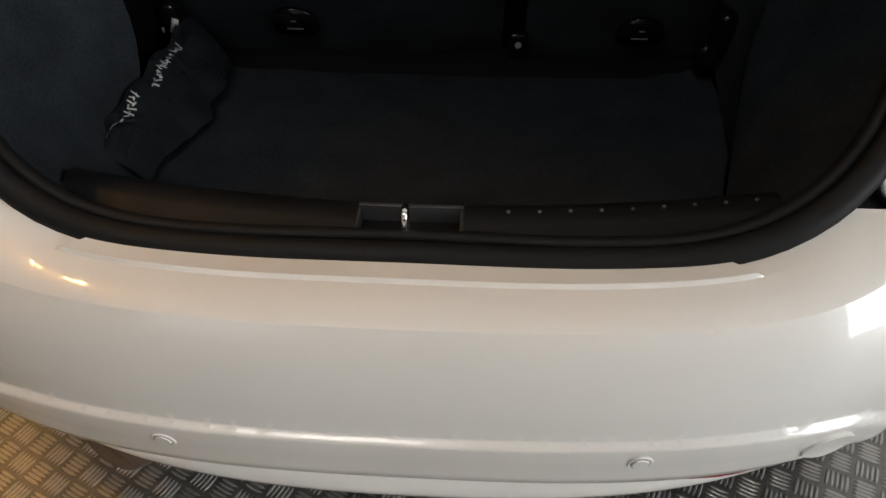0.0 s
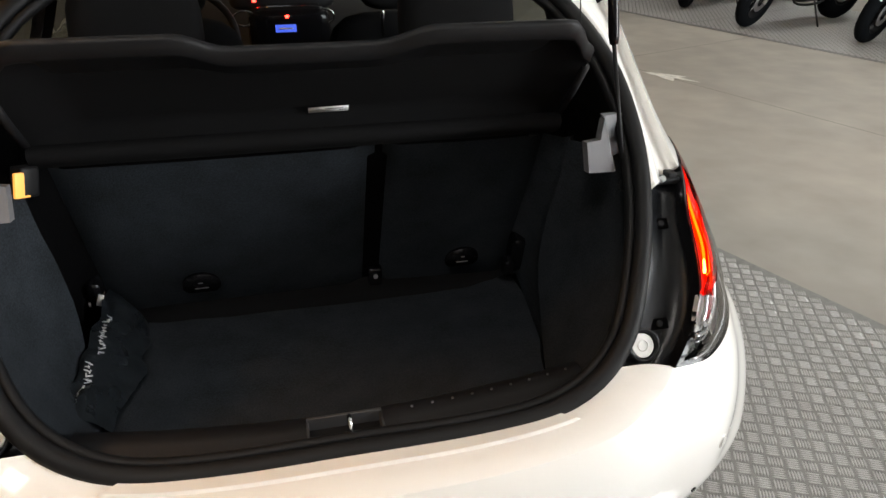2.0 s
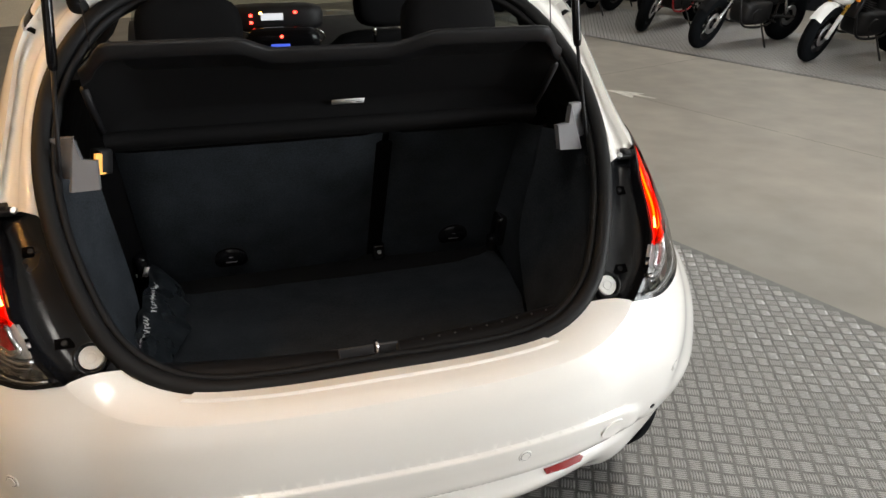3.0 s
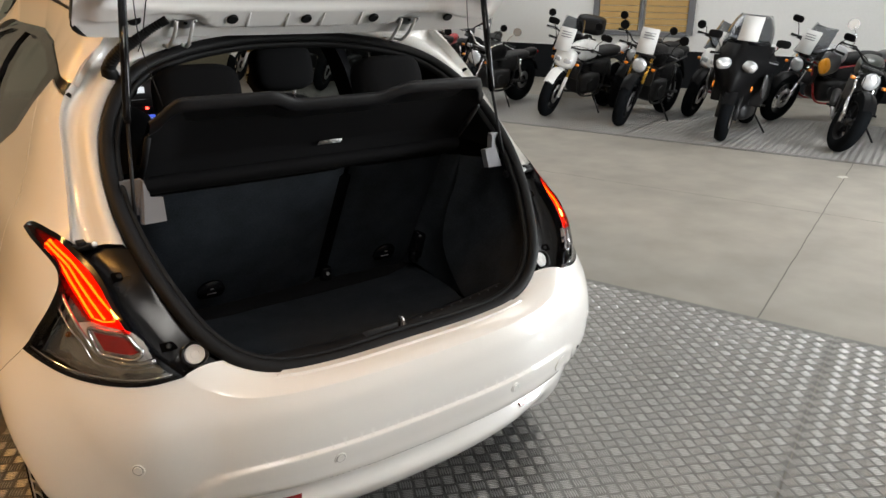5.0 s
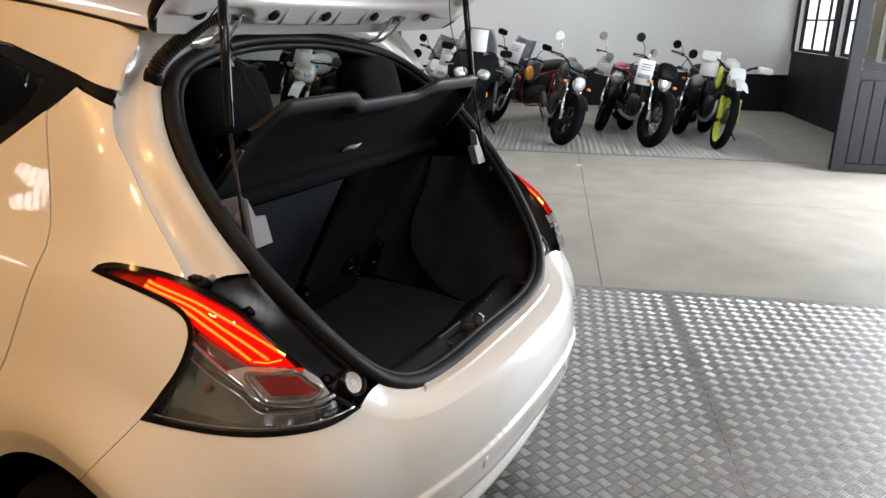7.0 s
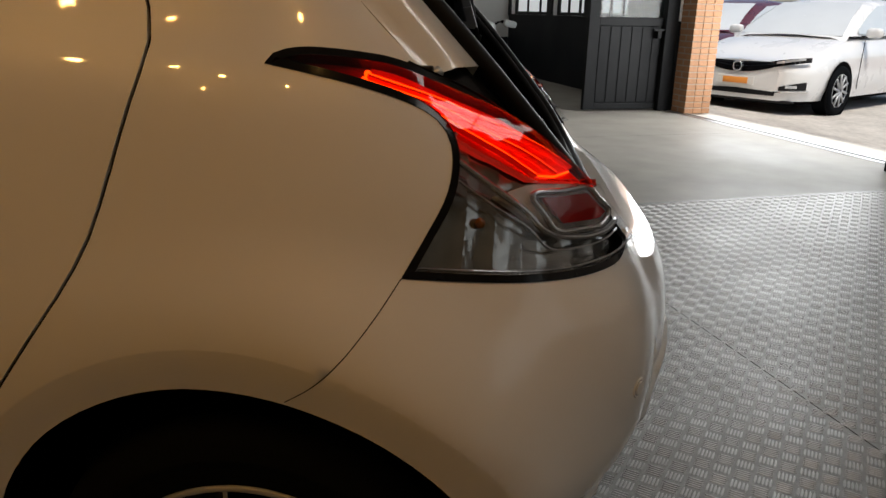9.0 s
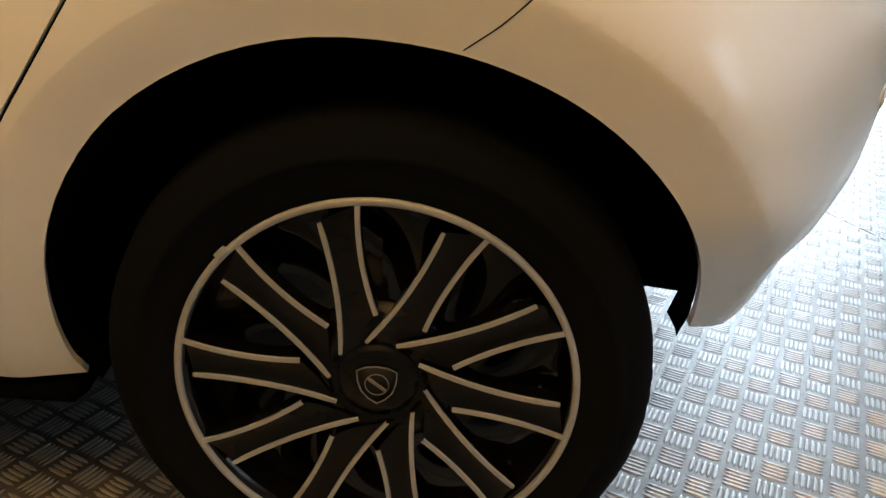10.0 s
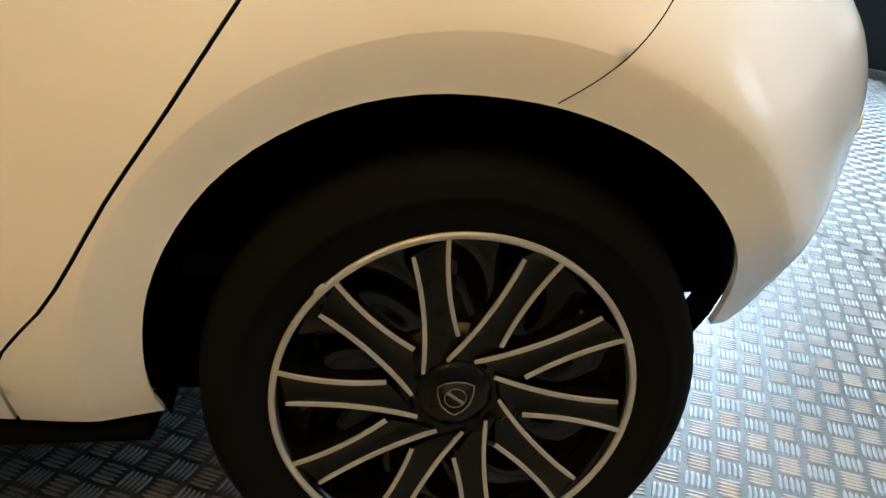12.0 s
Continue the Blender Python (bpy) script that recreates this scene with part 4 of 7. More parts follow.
# painted ledge between bumper and seal, with a raised lip in the middle
A = [Vector(body(-q, z)) for q, z in fine(top_edge, 80)[:-1]] + [Vector(body(q, z)) for q, z in reversed(fine(top_edge, 80))]
LOW = LOOP[:4] + [(.455, .757)]
low_loop = [loop3(-x, z) for x, z in reversed(LOW[1:])] + [loop3(x, z) for x, z in LOW]
B = spline(low_loop, len(A))
rows = []
for k, (a, b) in enumerate(zip(A, B)):
    x = abs(a.lerp(b, .75).x)
    lip = .0055 * (1 - ease(.352, .360, x))
    up = Vector((0, 0, 1))
    rows.append([a, a.lerp(b, .10) + up * .006, a.lerp(b, .35) + up * .012, a.lerp(b, .56) + up * .013, a.lerp(b, .59) + up * (.013 + lip), a.lerp(b, .90) + up * (.010 + lip), b + up * .002, b + nrm * .03])
hard(part("bumper_ledge", grid(rows), M_PAINT, car), 24)

# black inner lamp panels, with their stops and pockets
for s in (-1, 1):
    A = [Vector(body(s * q, z)) for q, z in fine(LAMP_TOP[4:] , 30)]
    B = spline([loop3(s * x, z) for x, z in reversed(LOOP[3:8])], 30)
    B = spline([loop3(s * x, z) for x, z in ((.586, 1.02), (.567, .94), (.542, .88), (.497, .80), (.455, .757))], 30)
    rows = [[a - nrm * .004, a.lerp(b, .03) + nrm * .014, a.lerp(b, .15) + nrm * .030, a.lerp(b, .5) + nrm * .030, a.lerp(b, .85) + nrm * .014, b + nrm * .012] for a, b in zip(A, B)]
    inner = part("lamp_side_panel", grid(rows), M_SATIN, car, "satin black panel beside the tail lamp")
    c = Vector((s * .517, .160, .787))
    out = Vector((s * .05, -.85, .53)).normalized()
    cup = lathe([(.031, -.03), (.031, .004), (.028, .007), (.0245, .004), (.024, -.006)], 32, "z")
    bmesh.ops.transform(cup, matrix=Matrix.Translation(c) @ out.to_track_quat("Z", "Y").to_matrix().to_4x4(), verts=cup.verts)
    part("stop_cup", cup, M_SATIN, inner)
    part("rubber_stop", disc(c - out * .005, out, .0215, .010, 28, .0012), M_WHITEPL, inner, "round off-white tailgate stop")
    part("stop_ring", lathe([(.0085, .0), (.0085, .0016), (.0105, .0016), (.0105, .0)], 24, "z", None, (0, 0, 0)), M_WHITEPL, inner).matrix_basis = Matrix.Translation(c) @ out.to_track_quat("Z", "Y").to_matrix().to_4x4()
    for k, w in ((8, .030), (22, .034)):
        p = Vector(rows[k][3])
        rot = (-nrm).to_track_quat("Z", "Y").to_matrix().to_4x4()
        part("latch_pocket", box(w, .020, .004, p - nrm * .002, .001, rot=rot), M_LINER, inner)
        part("pocket_screw", disc(p - nrm * .005, -nrm, .006, .004, 12, .001), M_BLACKPL, inner)
    c = Vector((s * .650, .385, 1.004)) + nrm * .016
    bolt = box(.06, .026, .012, c, .003)
    box(.018, .024, .018, c + Vector((s * .016, .004, .006)), .003, bolt)
    part("lamp_bracket", bolt, M_BLACKPL, inner)
    part("bolt", disc(c + Vector((-s * .008, -.012, .006)), (0, -.8, .6), .007, .010, 6, .001), M_STEEL, inner, "zinc-plated bolt")

# tail lamps
def between(f, n):
    lowc = fine([(1.012, 1.001), (.96, .990), (.915, .974), (.882, .952), (.862, .926), (.835, .903), (.79, .880), (.752, .868)], n)
    upc = fine([(1.012, 1.026), (.95, 1.020), (.89, 1.007), (.83, .979), (.78, .951), (.735, .911), (.715, .89), (.698, .872)], n)
    return [(a[0] + (b[0] - a[0]) * f, a[1] + (b[1] - a[1]) * f) for a, b in zip(lowc, upc)]


lamp_out = fine(LAMP_TOP, 40)[:-1] + fine(LAMP_LOW, 20)[:-1] + fine(LAMP_IN, 34)[:-1]


def shrink(poly, d):
    out = []
    n = len(poly)
    area2 = sum(poly[i][0] * poly[(i + 1) % n][1] - poly[(i + 1) % n][0] * poly[i][1] for i in range(n))
    sg = 1 if area2 > 0 else -1
    for i in range(n):
        a, b = Vector(poly[i - 1]), Vector(poly[(i + 1) % n])
        t = (b - a).normalized()
        out.append((poly[i][0] - sg * t.y * d, poly[i][1] + sg * t.x * d))
    return out


lamp_glass = shrink(lamp_out, .0085)
LAMP_EDGE = np.array(fine(LAMP_TOP, 40))


def swell(a, b):
    """How far the lens stands proud of the skin: most along the edge by the boot, none at the flank."""
    d = math.sqrt(((LAMP_EDGE - (a, b)) ** 2).sum(1).min())
    t = max(0.0, 1 - d / .085) * min(1.0, max(0.0, (1.0 - b) / .09))
    return .020 * t * t * (3 - 2 * t)


def lamp_skin(s):
    return lambda q, z: off(s * q, z, swell(q, z))[0]


def cushion_ball(at, r):
    b2 = bmesh.new()
    bmesh.ops.create_uvsphere(b2, u_segments=12, v_segments=8, radius=r)
    bmesh.ops.translate(b2, vec=at, verts=b2.verts)
    return b2


M_LAMPFROST = mat("frosted_lamp_plastic", (.52, .51, .50), .28, .2, .5, .15, 20, 120, .0003)
M_AMBERBULB = mat("amber_bulb_glass", (.17, .06, .012), .12, 0, .8, .05, 30, 200)
SPLIT = [(.866, .944), (.822, .913), (.792, .894), (.764, .876), (.722, .867), (.676, .862)]
for s in (-1, 1):
    fn = lamp_skin(s)
    lamp = new("tail_lamp")
    lamp.parent = car
    lamp["label"] = "lit red and clear boomerang tail lamp with black gasket"
    part("gasket", panel(lamp_out, side(s), (lamp_glass,), .012, .02, .0015), M_GLOSSBLACK, lamp)
    # the red part of the lens above the split line, the clear one below it
    top_in = [p for p in lamp_glass[:40] if p[0] > .676]
    in_side = [p for p in lamp_glass[58:] if p[1] > .946]
    red_poly = top_in + [(.680, .859)] + list(reversed(SPLIT[:-1])) + in_side
    low_in = [p for p in lamp_glass[:42] if p[0] <= .668]
    bottom = [p for p in lamp_glass[42:] if p[1] <= .936]
    clear_poly = [(.673, .853)] + low_in + bottom + [(.860, .936)] + [(a, b - .005) for a, b in SPLIT[1:-1]]
    for nm, poly, material in (("red_lens", red_poly, M_RED), ("clear_lens", clear_poly, M_CLEAR)):
        o = part(nm, panel(poly, fn, (), .02, .018, .002), material, lamp)
        o.visible_shadow = False
    part("red_backing", panel([p for p in red_poly if p[0] <= .945], fn, (), .02, .022, -.014), M_REDGLOW, lamp)
    part("red_tip", panel([p for p in red_poly if p[0] >= .925], fn, (), .02, .010, -.017), M_REDREF, lamp, "unlit dark red tip")

    part("inner_shield", panel([(.90, .96), (.905, 1.03), (.93, 1.06), (1.14, 1.06), (1.14, .97), (1.0, .955)], side(s), (), .03, 0, -.032), M_BLACKPL, lamp)
    part("back_shell", panel(shrink(lamp_out, -.002), side(s), (), .02, .02, -.040), M_BLACKPL, lamp)

    def facets(q, z):
        """The pressed reflector behind the clear lens, ribbed in upright flutes."""
        wave = (q * 24 + z * 6) % 1.0
        p, n = off(s * q, z, swell(q, z))
        return p - n * (.004 + .005 * abs(wave - .5))
    part("lamp_housing", panel(clear_poly, facets, (), .0045, 0, -.026), M_LAMPSMOKE, lamp)
    for line in (((.95, 1.006), (.866, .977), (.803, .944), (.751, .911), (.707, .881)), ((.955, .999), (.872, .970), (.809, .932), (.765, .903), (.733, .879)),
                 ((.962, .992), (.891, .969), (.839, .938), (.80, .912), (.761, .882))):
        L = fine(line, 24)
        part("light_guide", tube([off(s * a, b, swell(a, b) - .0098)[0] for a, b in L], .0025, 8), M_GUIDE, lamp, "glowing red light guide")
        rows = []
        for k, (a, b) in enumerate(L):
            ta, tb = L[min(k + 1, 23)][0] - L[max(k - 1, 0)][0], L[min(k + 1, 23)][1] - L[max(k - 1, 0)][1]
            h = math.hypot(ta, tb)
            fa, fb = -tb / h, ta / h
            rows.append([off(s * (a + fa * d), b + fb * d, swell(a, b) - e)[0] for d, e in ((.0024, .0136), (.0024, .0042), (.0036, .0042), (.0036, .0136))])
        part("guide_baffle", grid(rows), M_REDGLOW, lamp)
        part("led", cushion_ball(off(s * L[0][0], L[0][1], swell(*L[0]) - .0085)[0], .0042), M_GUIDE, lamp)
    part("light_guide", tube([off(s * a, b, swell(a, b) - .010)[0] for a, b in ((.757, .880), (.735, .875), (.712, .876))], .0016, 8), M_GUIDE, lamp)
    refl = [(.756, .8545), (.690, .8475), (.659, .820), (.671, .814), (.729, .820)]
    part("reflector", panel(refl, fn, (), .02, .008, -.008), M_REDREF, lamp, "dark red reflector block")
    for d, r in ((0, .0046), (.020, .0018)):
        chrome = [(.866 + d * .3, .918 - d), (.82 + d * .3, .880 - d), (.778, .845 - d), (.751, .816 - d), (.703, .800 - d * .6), (.66, .796 - d * .5), (.628, .803 - d * .6)]
        part("chrome_trim", tube([off(s * a, b, swell(a, b) - .012)[0] for a, b in fine(chrome, 34)], r, 10), M_LAMPCHROME, lamp)
    loop = round_outline([(.768, .862), (.725, .858), (.686, .854), (.668, .838), (.650, .820), (.668, .806), (.70, .809), (.737, .814), (.755, .838)], 48)
    part("chrome_trim", tube([off(s * a, b, swell(a, b) - .009)[0] for a, b in loop], .0044, 10, None, True), M_LAMPCHROME, lamp)
    pipe = [(.815, .868), (.79, .848), (.757, .818), (.705, .803), (.66, .799), (.634, .806), (.650, .838), (.674, .857), (.72, .864), (.77, .872)]
    part("frosted_pipe", panel(pipe, fn, (), .012, .010, -.016), M_LAMPFROST, lamp, "pale frosted light pipe round the reflector")
    edge = [p for p in lamp_glass[40:] if p[1] < .80]
    part("lens_rim", tube([off(s * a, b + .004, swell(a, b) - .004)[0] for a, b in edge], .0020, 6), M_LAMPCHROME, lamp)
    part("indicator_bulb", cushion_ball(off(s * .835, .838, -.026)[0], .007), M_AMBERBULB, lamp, "amber indicator bulb")


# ---- boot and cabin ----
def slope_y(z):
    return .86 - .525 * (z - .54)


def seat_back(x0, x1):
    rows = []
    for k in range(15):
        z = .545 + .485 * k / 14
        row = []
        for i in range(13):
            t = i / 12
            e = min(t, 1 - t)
            row.append((x0 + (x1 - x0) * t, slope_y(z) - .008 * math.sin(math.pi * t) + .025 * (1 - ease(0, .07, e)) + .02 * (1 - ease(0, .05, k / 14)), z))
        rows.append(row)
    return grid(rows)


for x0, x1, hx, hz in ((-.505, .127, -.27, .668), (.143, .50, .356, .662)):
    sb = part("rear_seat_back", seat_back(x0, x1), M_SEATBACK, car, "charcoal felt rear seat back")
    c = Vector((hx, slope_y(hz) - .010, hz))
    tilt = Matrix.Rotation(math.atan(.525), 4, "X")
    outl = [(.042 * math.cos(a) * (1 if math.sin(a) > -.2 else 1.06), .040 * math.sin(a) if math.sin(a) > -.72 else -.029) for a in np.linspace(0, 2 * math.pi, 30)[:-1]]
    lt = part("seat_latch", prism(outl, .012, Matrix.Translation(c) @ tilt @ Matrix.Rotation(radians(90), 4, "X"), .002), M_GLOSSBLACK, sb, "black seat release latch")
    for w, dz in ((.030, -.012), (.010, .006)):
        part("mark", box(w, .002, .0022, c + Vector((0, -.0125 - dz * .5 - .004, dz)), 0), M_GREYPL, lt)
part("seat_gap_filler", box(.06, .03, .50, (.135, .765, .785), .004, rot=Matrix.Rotation(math.atan(.525), 4, "X")), M_LINER, car)
bm = box(.035, .03, .05, (.140, .815, .618), .008)
box(.012, .02, .05, (.132, .83, .57), .003, bm)
box(.012, .02, .04, (.158, .83, .57), .003, bm)
part("belt_anchor", bm, M_GLOSSBLACK, car)
part("belt_anchor_mark", disc((.140, .797, .622), (0, -1, .5), .006, .003, 12, 0), M_GREYPL, car)

# carpeted floor
rows = []
for k in range(20):
    t = k / 19
    y = .325 + t * .54
    w = .435 + .07 * ease(0, .6, t)
    rows.append([(w * x, y - .03 * (1 - t) * (1 - x * x) * -1 * .6 - .03 * (1 - t) * x * x * -1, .578 - .014 * t + .002 * noise.noise(Vector((x * 6, y * 8, 0)))) for x in np.linspace(-1, 1, 25)])
part("boot_floor", grid(rows), M_CARPET, car, "black carpeted boot floor")

# sill trim with the striker's cut-out
def sill(x0, x1):
    rows = []
    for i in range(13):
        x = x0 + (x1 - x0) * i / 12
        w = (x / .45) ** 2
        dy, dz = .035 * w, .014 * w
        rows.append([(x, y + dy, z + dz) for y, z in ((.345, .57), (.30, .60), (.245, .665), (.225, .684), (.205, .688), (.188, .683), (.168, .667), (.150, .664), (.135, .672), (.120, .690))])
    return grid(rows)


trim = part("sill_trim", sill(-.44, -.068), M_BLACKPL, car, "black plastic load sill trim")
part("sill_trim", sill(.062, .44), M_BLACKPL, car)
bm = box(.128, .006, .034, (-.003, .216, .672), .002)
box(.005, .06, .026, (-.066, .185, .672), .002, bm)
box(.005, .06, .026, (.060, .185, .672), .002, bm)
part("striker_recess", bm, mat("dark_grey_plastic", (.05, .05, .053), .5, 0, 0, .1, 14, 600, .0001), trim, "grey striker recess")
part("recess_floor", box(.122, .10, .006, (-.003, .18, .662), .001), M_BLACKPL, trim)
rows = [[(x, .345, .57), (x, .28, .60), (x, .235, .645)] for x in (-.068, .062)]
part("sill_trim", grid(rows), M_BLACKPL, trim)
for i in range(9):
    x = .115 + .037 * i
    w = (x / .45) ** 2
    part("sill_hole", disc((x, .206 + .035 * w, .6885 + .014 * w), (0, 0, 1), .0024, .003, 8, 0), M_GREYPL, trim)
part("striker", tube(spline([(0, .124, .688), (0, .124, .740), (0, .129, .747), (0, .137, .747), (0, .142, .740), (0, .142, .688)], 22), .0042, 10), M_CHROME, trim, "bright steel lock striker")
part("striker_foot", box(.05, .05, .004, (0, .137, .690), .001), M_BLACKPL, trim)

# side linings
for s in (-1, 1):
    A = spline([loop3(s * x, z) + nrm * .012 for x, z in ((.40, .735), (.465, .775), (.527, .845), (.565, .93), (.582, 1.03))], 18)
    B = spline([(s * .43, .36, .575), (s * .47, .50, .60), (s * .498, .62, .70), (s * .512, .625, .82), (s * .515, .58, .93), (s * .52, .56, 1.03)], 18)
    rows = []
    for k, (a, b) in enumerate(zip(A, B)):
        rows.append([a.lerp(b, t) + Vector((s * .035 * math.sin(math.pi * t) * (k / 17), 0, 0)) for t in np.linspace(0, 1, 14)])
    part("side_lining", grid(rows), M_CARPET, car, "grey-black carpet side lining")
    rows = [[b, b + Vector((s * .025, .03, 0)), Vector((s * .515, slope_y(b.z) - .03, b.z)), Vector((s * .48, slope_y(b.z) + .02, b.z))] for b in B]
    # left cover near black: its colour stands in for the dark gap beside the seat
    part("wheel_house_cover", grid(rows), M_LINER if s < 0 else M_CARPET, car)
    # belt buckle bundle beside the seat
    bm = box(.035, .05, .11, (s * .495, .775, .665), .014, rot=Matrix.Rotation(radians(18), 4, "X"))
    box(.03, .035, .05, (s * .475, .77, .625), .012, bm)
    bb = part("belt_buckle", bm, M_GLOSSBLACK, car)
    if s < 0:
        part("belt_tag", box(.012, .002, .028, (s * .483, .742, .670), 0, rot=Matrix.Rotation(radians(20), 4, "Y")), M_PAPER, bb, "small white label")
        part("belt_tag", box(.004, .002, .010, (s * .507, .745, .660), 0), M_PAPER, bb)
    # grey shelf brackets with their black pivots
    face = [Vector((s * x, .374 + (z - 1.029) * .32, z)) for x, z in ((.534, 1.028), (.484, 1.029), (.482, 1.082), (.509, 1.085), (.518, 1.121))]
    edge = [face[0], face[4], face[4] + Vector((s * .004, .005, 0)), face[0] + Vector((s * .005, .005, 0))]
    plate = [Vector((s * .519, .412, 1.124)), Vector((s * .570, .431, 1.120)), Vector((s * .568, .426, 1.045)), Vector((s * .535, .405, 1.043))]
    bm = bmesh.new()
    for loop, back in ((face, Vector((0, .022, -.004))), (edge, Vector((0, .012, 0))), (plate, Vector((0, .014, 0)))):
        fr, bk = [bm.verts.new(p) for p in loop], [bm.verts.new(p + back) for p in loop]
        bm.faces.new(fr)
        bm.faces.new(bk[::-1])
        for i in range(len(loop)):
            j = (i + 1) % len(loop)
            bm.faces.new((fr[j], fr[i], bk[i], bk[j]))
    bmesh.ops.recalc_face_normals(bm, faces=bm.faces)
    part("shelf_bracket", bm, M_GREYPL, car, "grey plastic shelf support bracket", False)
    # trim of the rear pillar
    A = spline([loop3(s * x, z) + nrm * .012 for x, z in ((.582, 1.05), (.585, 1.12), (.565, 1.19), (.52, 1.265), (.445, 1.325), (.33, 1.362), (.1, 1.39), (0, 1.392))], 30)
    B = spline([(s * .62, .85, 1.05), (s * .62, .93, 1.14), (s * .585, .93, 1.24), (s * .55, .93, 1.30), (s * .47, .92, 1.375), (s * .33, .90, 1.415), (s * .1, .88, 1.43), (0, .88, 1.432)], 30)
    part("pillar_trim", grid([[a, a.lerp(b, .08) + Vector((s * .012, 0, .01)), a.lerp(b, .5) + Vector((s * .015, 0, .012)), b] for a, b in zip(A, B)]), M_BLACKPL, car)
    # inner door linings and pillars
    fn = side(s)
    linr = [(1.05, .80), (1.05, 1.20), (1.13, 1.29), (1.24, 1.31), (1.30, 1.27), (1.42, 1.20), (1.72, 1.09), (2.1, 1.03), (3.10, .98), (3.10, .28), (1.68, .28), (1.60, .45), (1.48, .66), (1.36, .78)]
    part("door_lining", panel(linr, fn, (), .08, 0, -.055), M_BLACKPL, car)
    part("pillar_lining", panel(dlo, fn, (pane_r, pane_f), .05, 0, -.030), M_CLOTH, car)
# boot lamp
m4 = Matrix.Translation((-.497, .508, 1.040)) @ Matrix.Rotation(radians(54), 4, "Z") @ Matrix.Rotation(radians(14), 4, "Y")
part("boot_lamp", box(.030, .006, .044, (0, -.002, 0), .002, rot=m4), M_ORANGELAMP, car, "small lit boot lamp")
part("boot_lamp_housing", box(.036, .03, .054, (0, .018, 0), .006, rot=m4), M_BLACKPL, car)

# parcel shelf, raised
def dip(x):
    return .026 * (ease(-.205, -.125, x) - ease(.10, .20, x))


shelf = new("parcel_shelf")
shelf.parent = car
shelf["label"] = "black felt parcel shelf, tilted up"
rows, rim = [], []
N = 57
for i in range(N):
    x = -.487 + .974 * i / (N - 1)
    e = .487 - abs(x)
    corner = .055 * (1 - ease(0, .07, e)) ** 1.5
    zt = 1.272 - dip(x) - corner
    yt = .382 + (1.272 - zt) * .93
    row = []
    for k in range(17):
        t = k / 16
        z = zt + (1.095 - zt) * t
        y = yt + (.545 - yt) * t
        tray = ease(.02, .10, t) * ease(.0, .10, e - .02 * 0) * (1 - ease(.90, 1.0, t))
        row.append((x, y + .020 * tray, z + .016 * tray))
    rows.append(row)
    rim.append([(x, yt + .01, zt + .002), (x, yt - .004, zt - .001), (x, yt - .010, zt + .004), (x, yt - .022, zt + .026), (x, yt - .020, zt + .032), (x, yt - .010, zt + .034), (x, .58, 1.12)])
part("shelf_board", grid(rows), M_SHELF, shelf)
part("shelf_rim", grid(rim), M_BLACKPL, shelf)
part("shelf_edge", tube([(-.487, .44, 1.21), (-.487, .49, 1.15), (-.487, .55, 1.09)], .008, 8), M_BLACKPL, shelf)
part("shelf_edge", tube([(.487, .44, 1.21), (.487, .49, 1.15), (.487, .55, 1.09)], .008, 8), M_BLACKPL, shelf)
rows = []
for i in range(21):
    x = -.485 + .97 * i / 20
    rows.append([(x, .548, 1.096), (x, .530, 1.094), (x, .520, 1.082), (x, .530, 1.066), (x, .555, 1.050), (x, .585, 1.042), (x, .60, 1.035), (x, .64, 1.03)])
part("shelf_flap", grid(rows), M_SHELF, shelf)
ey = Vector((0, -.155, .14)).normalized()
lm = Matrix((Vector((1, .04, 0)).normalized(), ey, Vector((1, 0, 0)).cross(ey))).transposed().to_4x4()
lm.translation = (.031, .537, 1.131)
lab = part("shelf_label", box(.074, .020, .001, (0, 0, 0), 0, rot=lm), M_PAPER, shelf, "white printed sticker")
for dx, w in ((.010, .034), (.026, .014)):
    part("print_bar", box(w, .0035, .0005, (0, 0, 0), 0, rot=lm @ Matrix.Translation((dx, .004 if w > .02 else -.004, .0008 if lm.col[2].xyz.dot(Vector((0, -1, -1))) > 0 else -.0008))), M_INK, lab)

# seats and headrests
def cushion(sx, sy, sz, at, rot=None, e=2.6, n=14):
    b2 = bmesh.new()
    bmesh.ops.create_cube(b2, size=2)
    bmesh.ops.subdivide_edges(b2, edges=b2.edges[:], cuts=6, use_grid_fill=True)
    for v in b2.verts:
        p = v.co
        m = (abs(p.x) ** (2 * e) + abs(p.y) ** (2 * e) + abs(p.z) ** (2 * e)) ** (1 / (2 * e))
        v.co = p / m
    bmesh.ops.scale(b2, vec=(sx / 2, sy / 2, sz / 2), verts=b2.verts)
    bmesh.ops.transform(b2, matrix=Matrix.Translation(at) @ (rot or Matrix()), verts=b2.verts)
    return b2


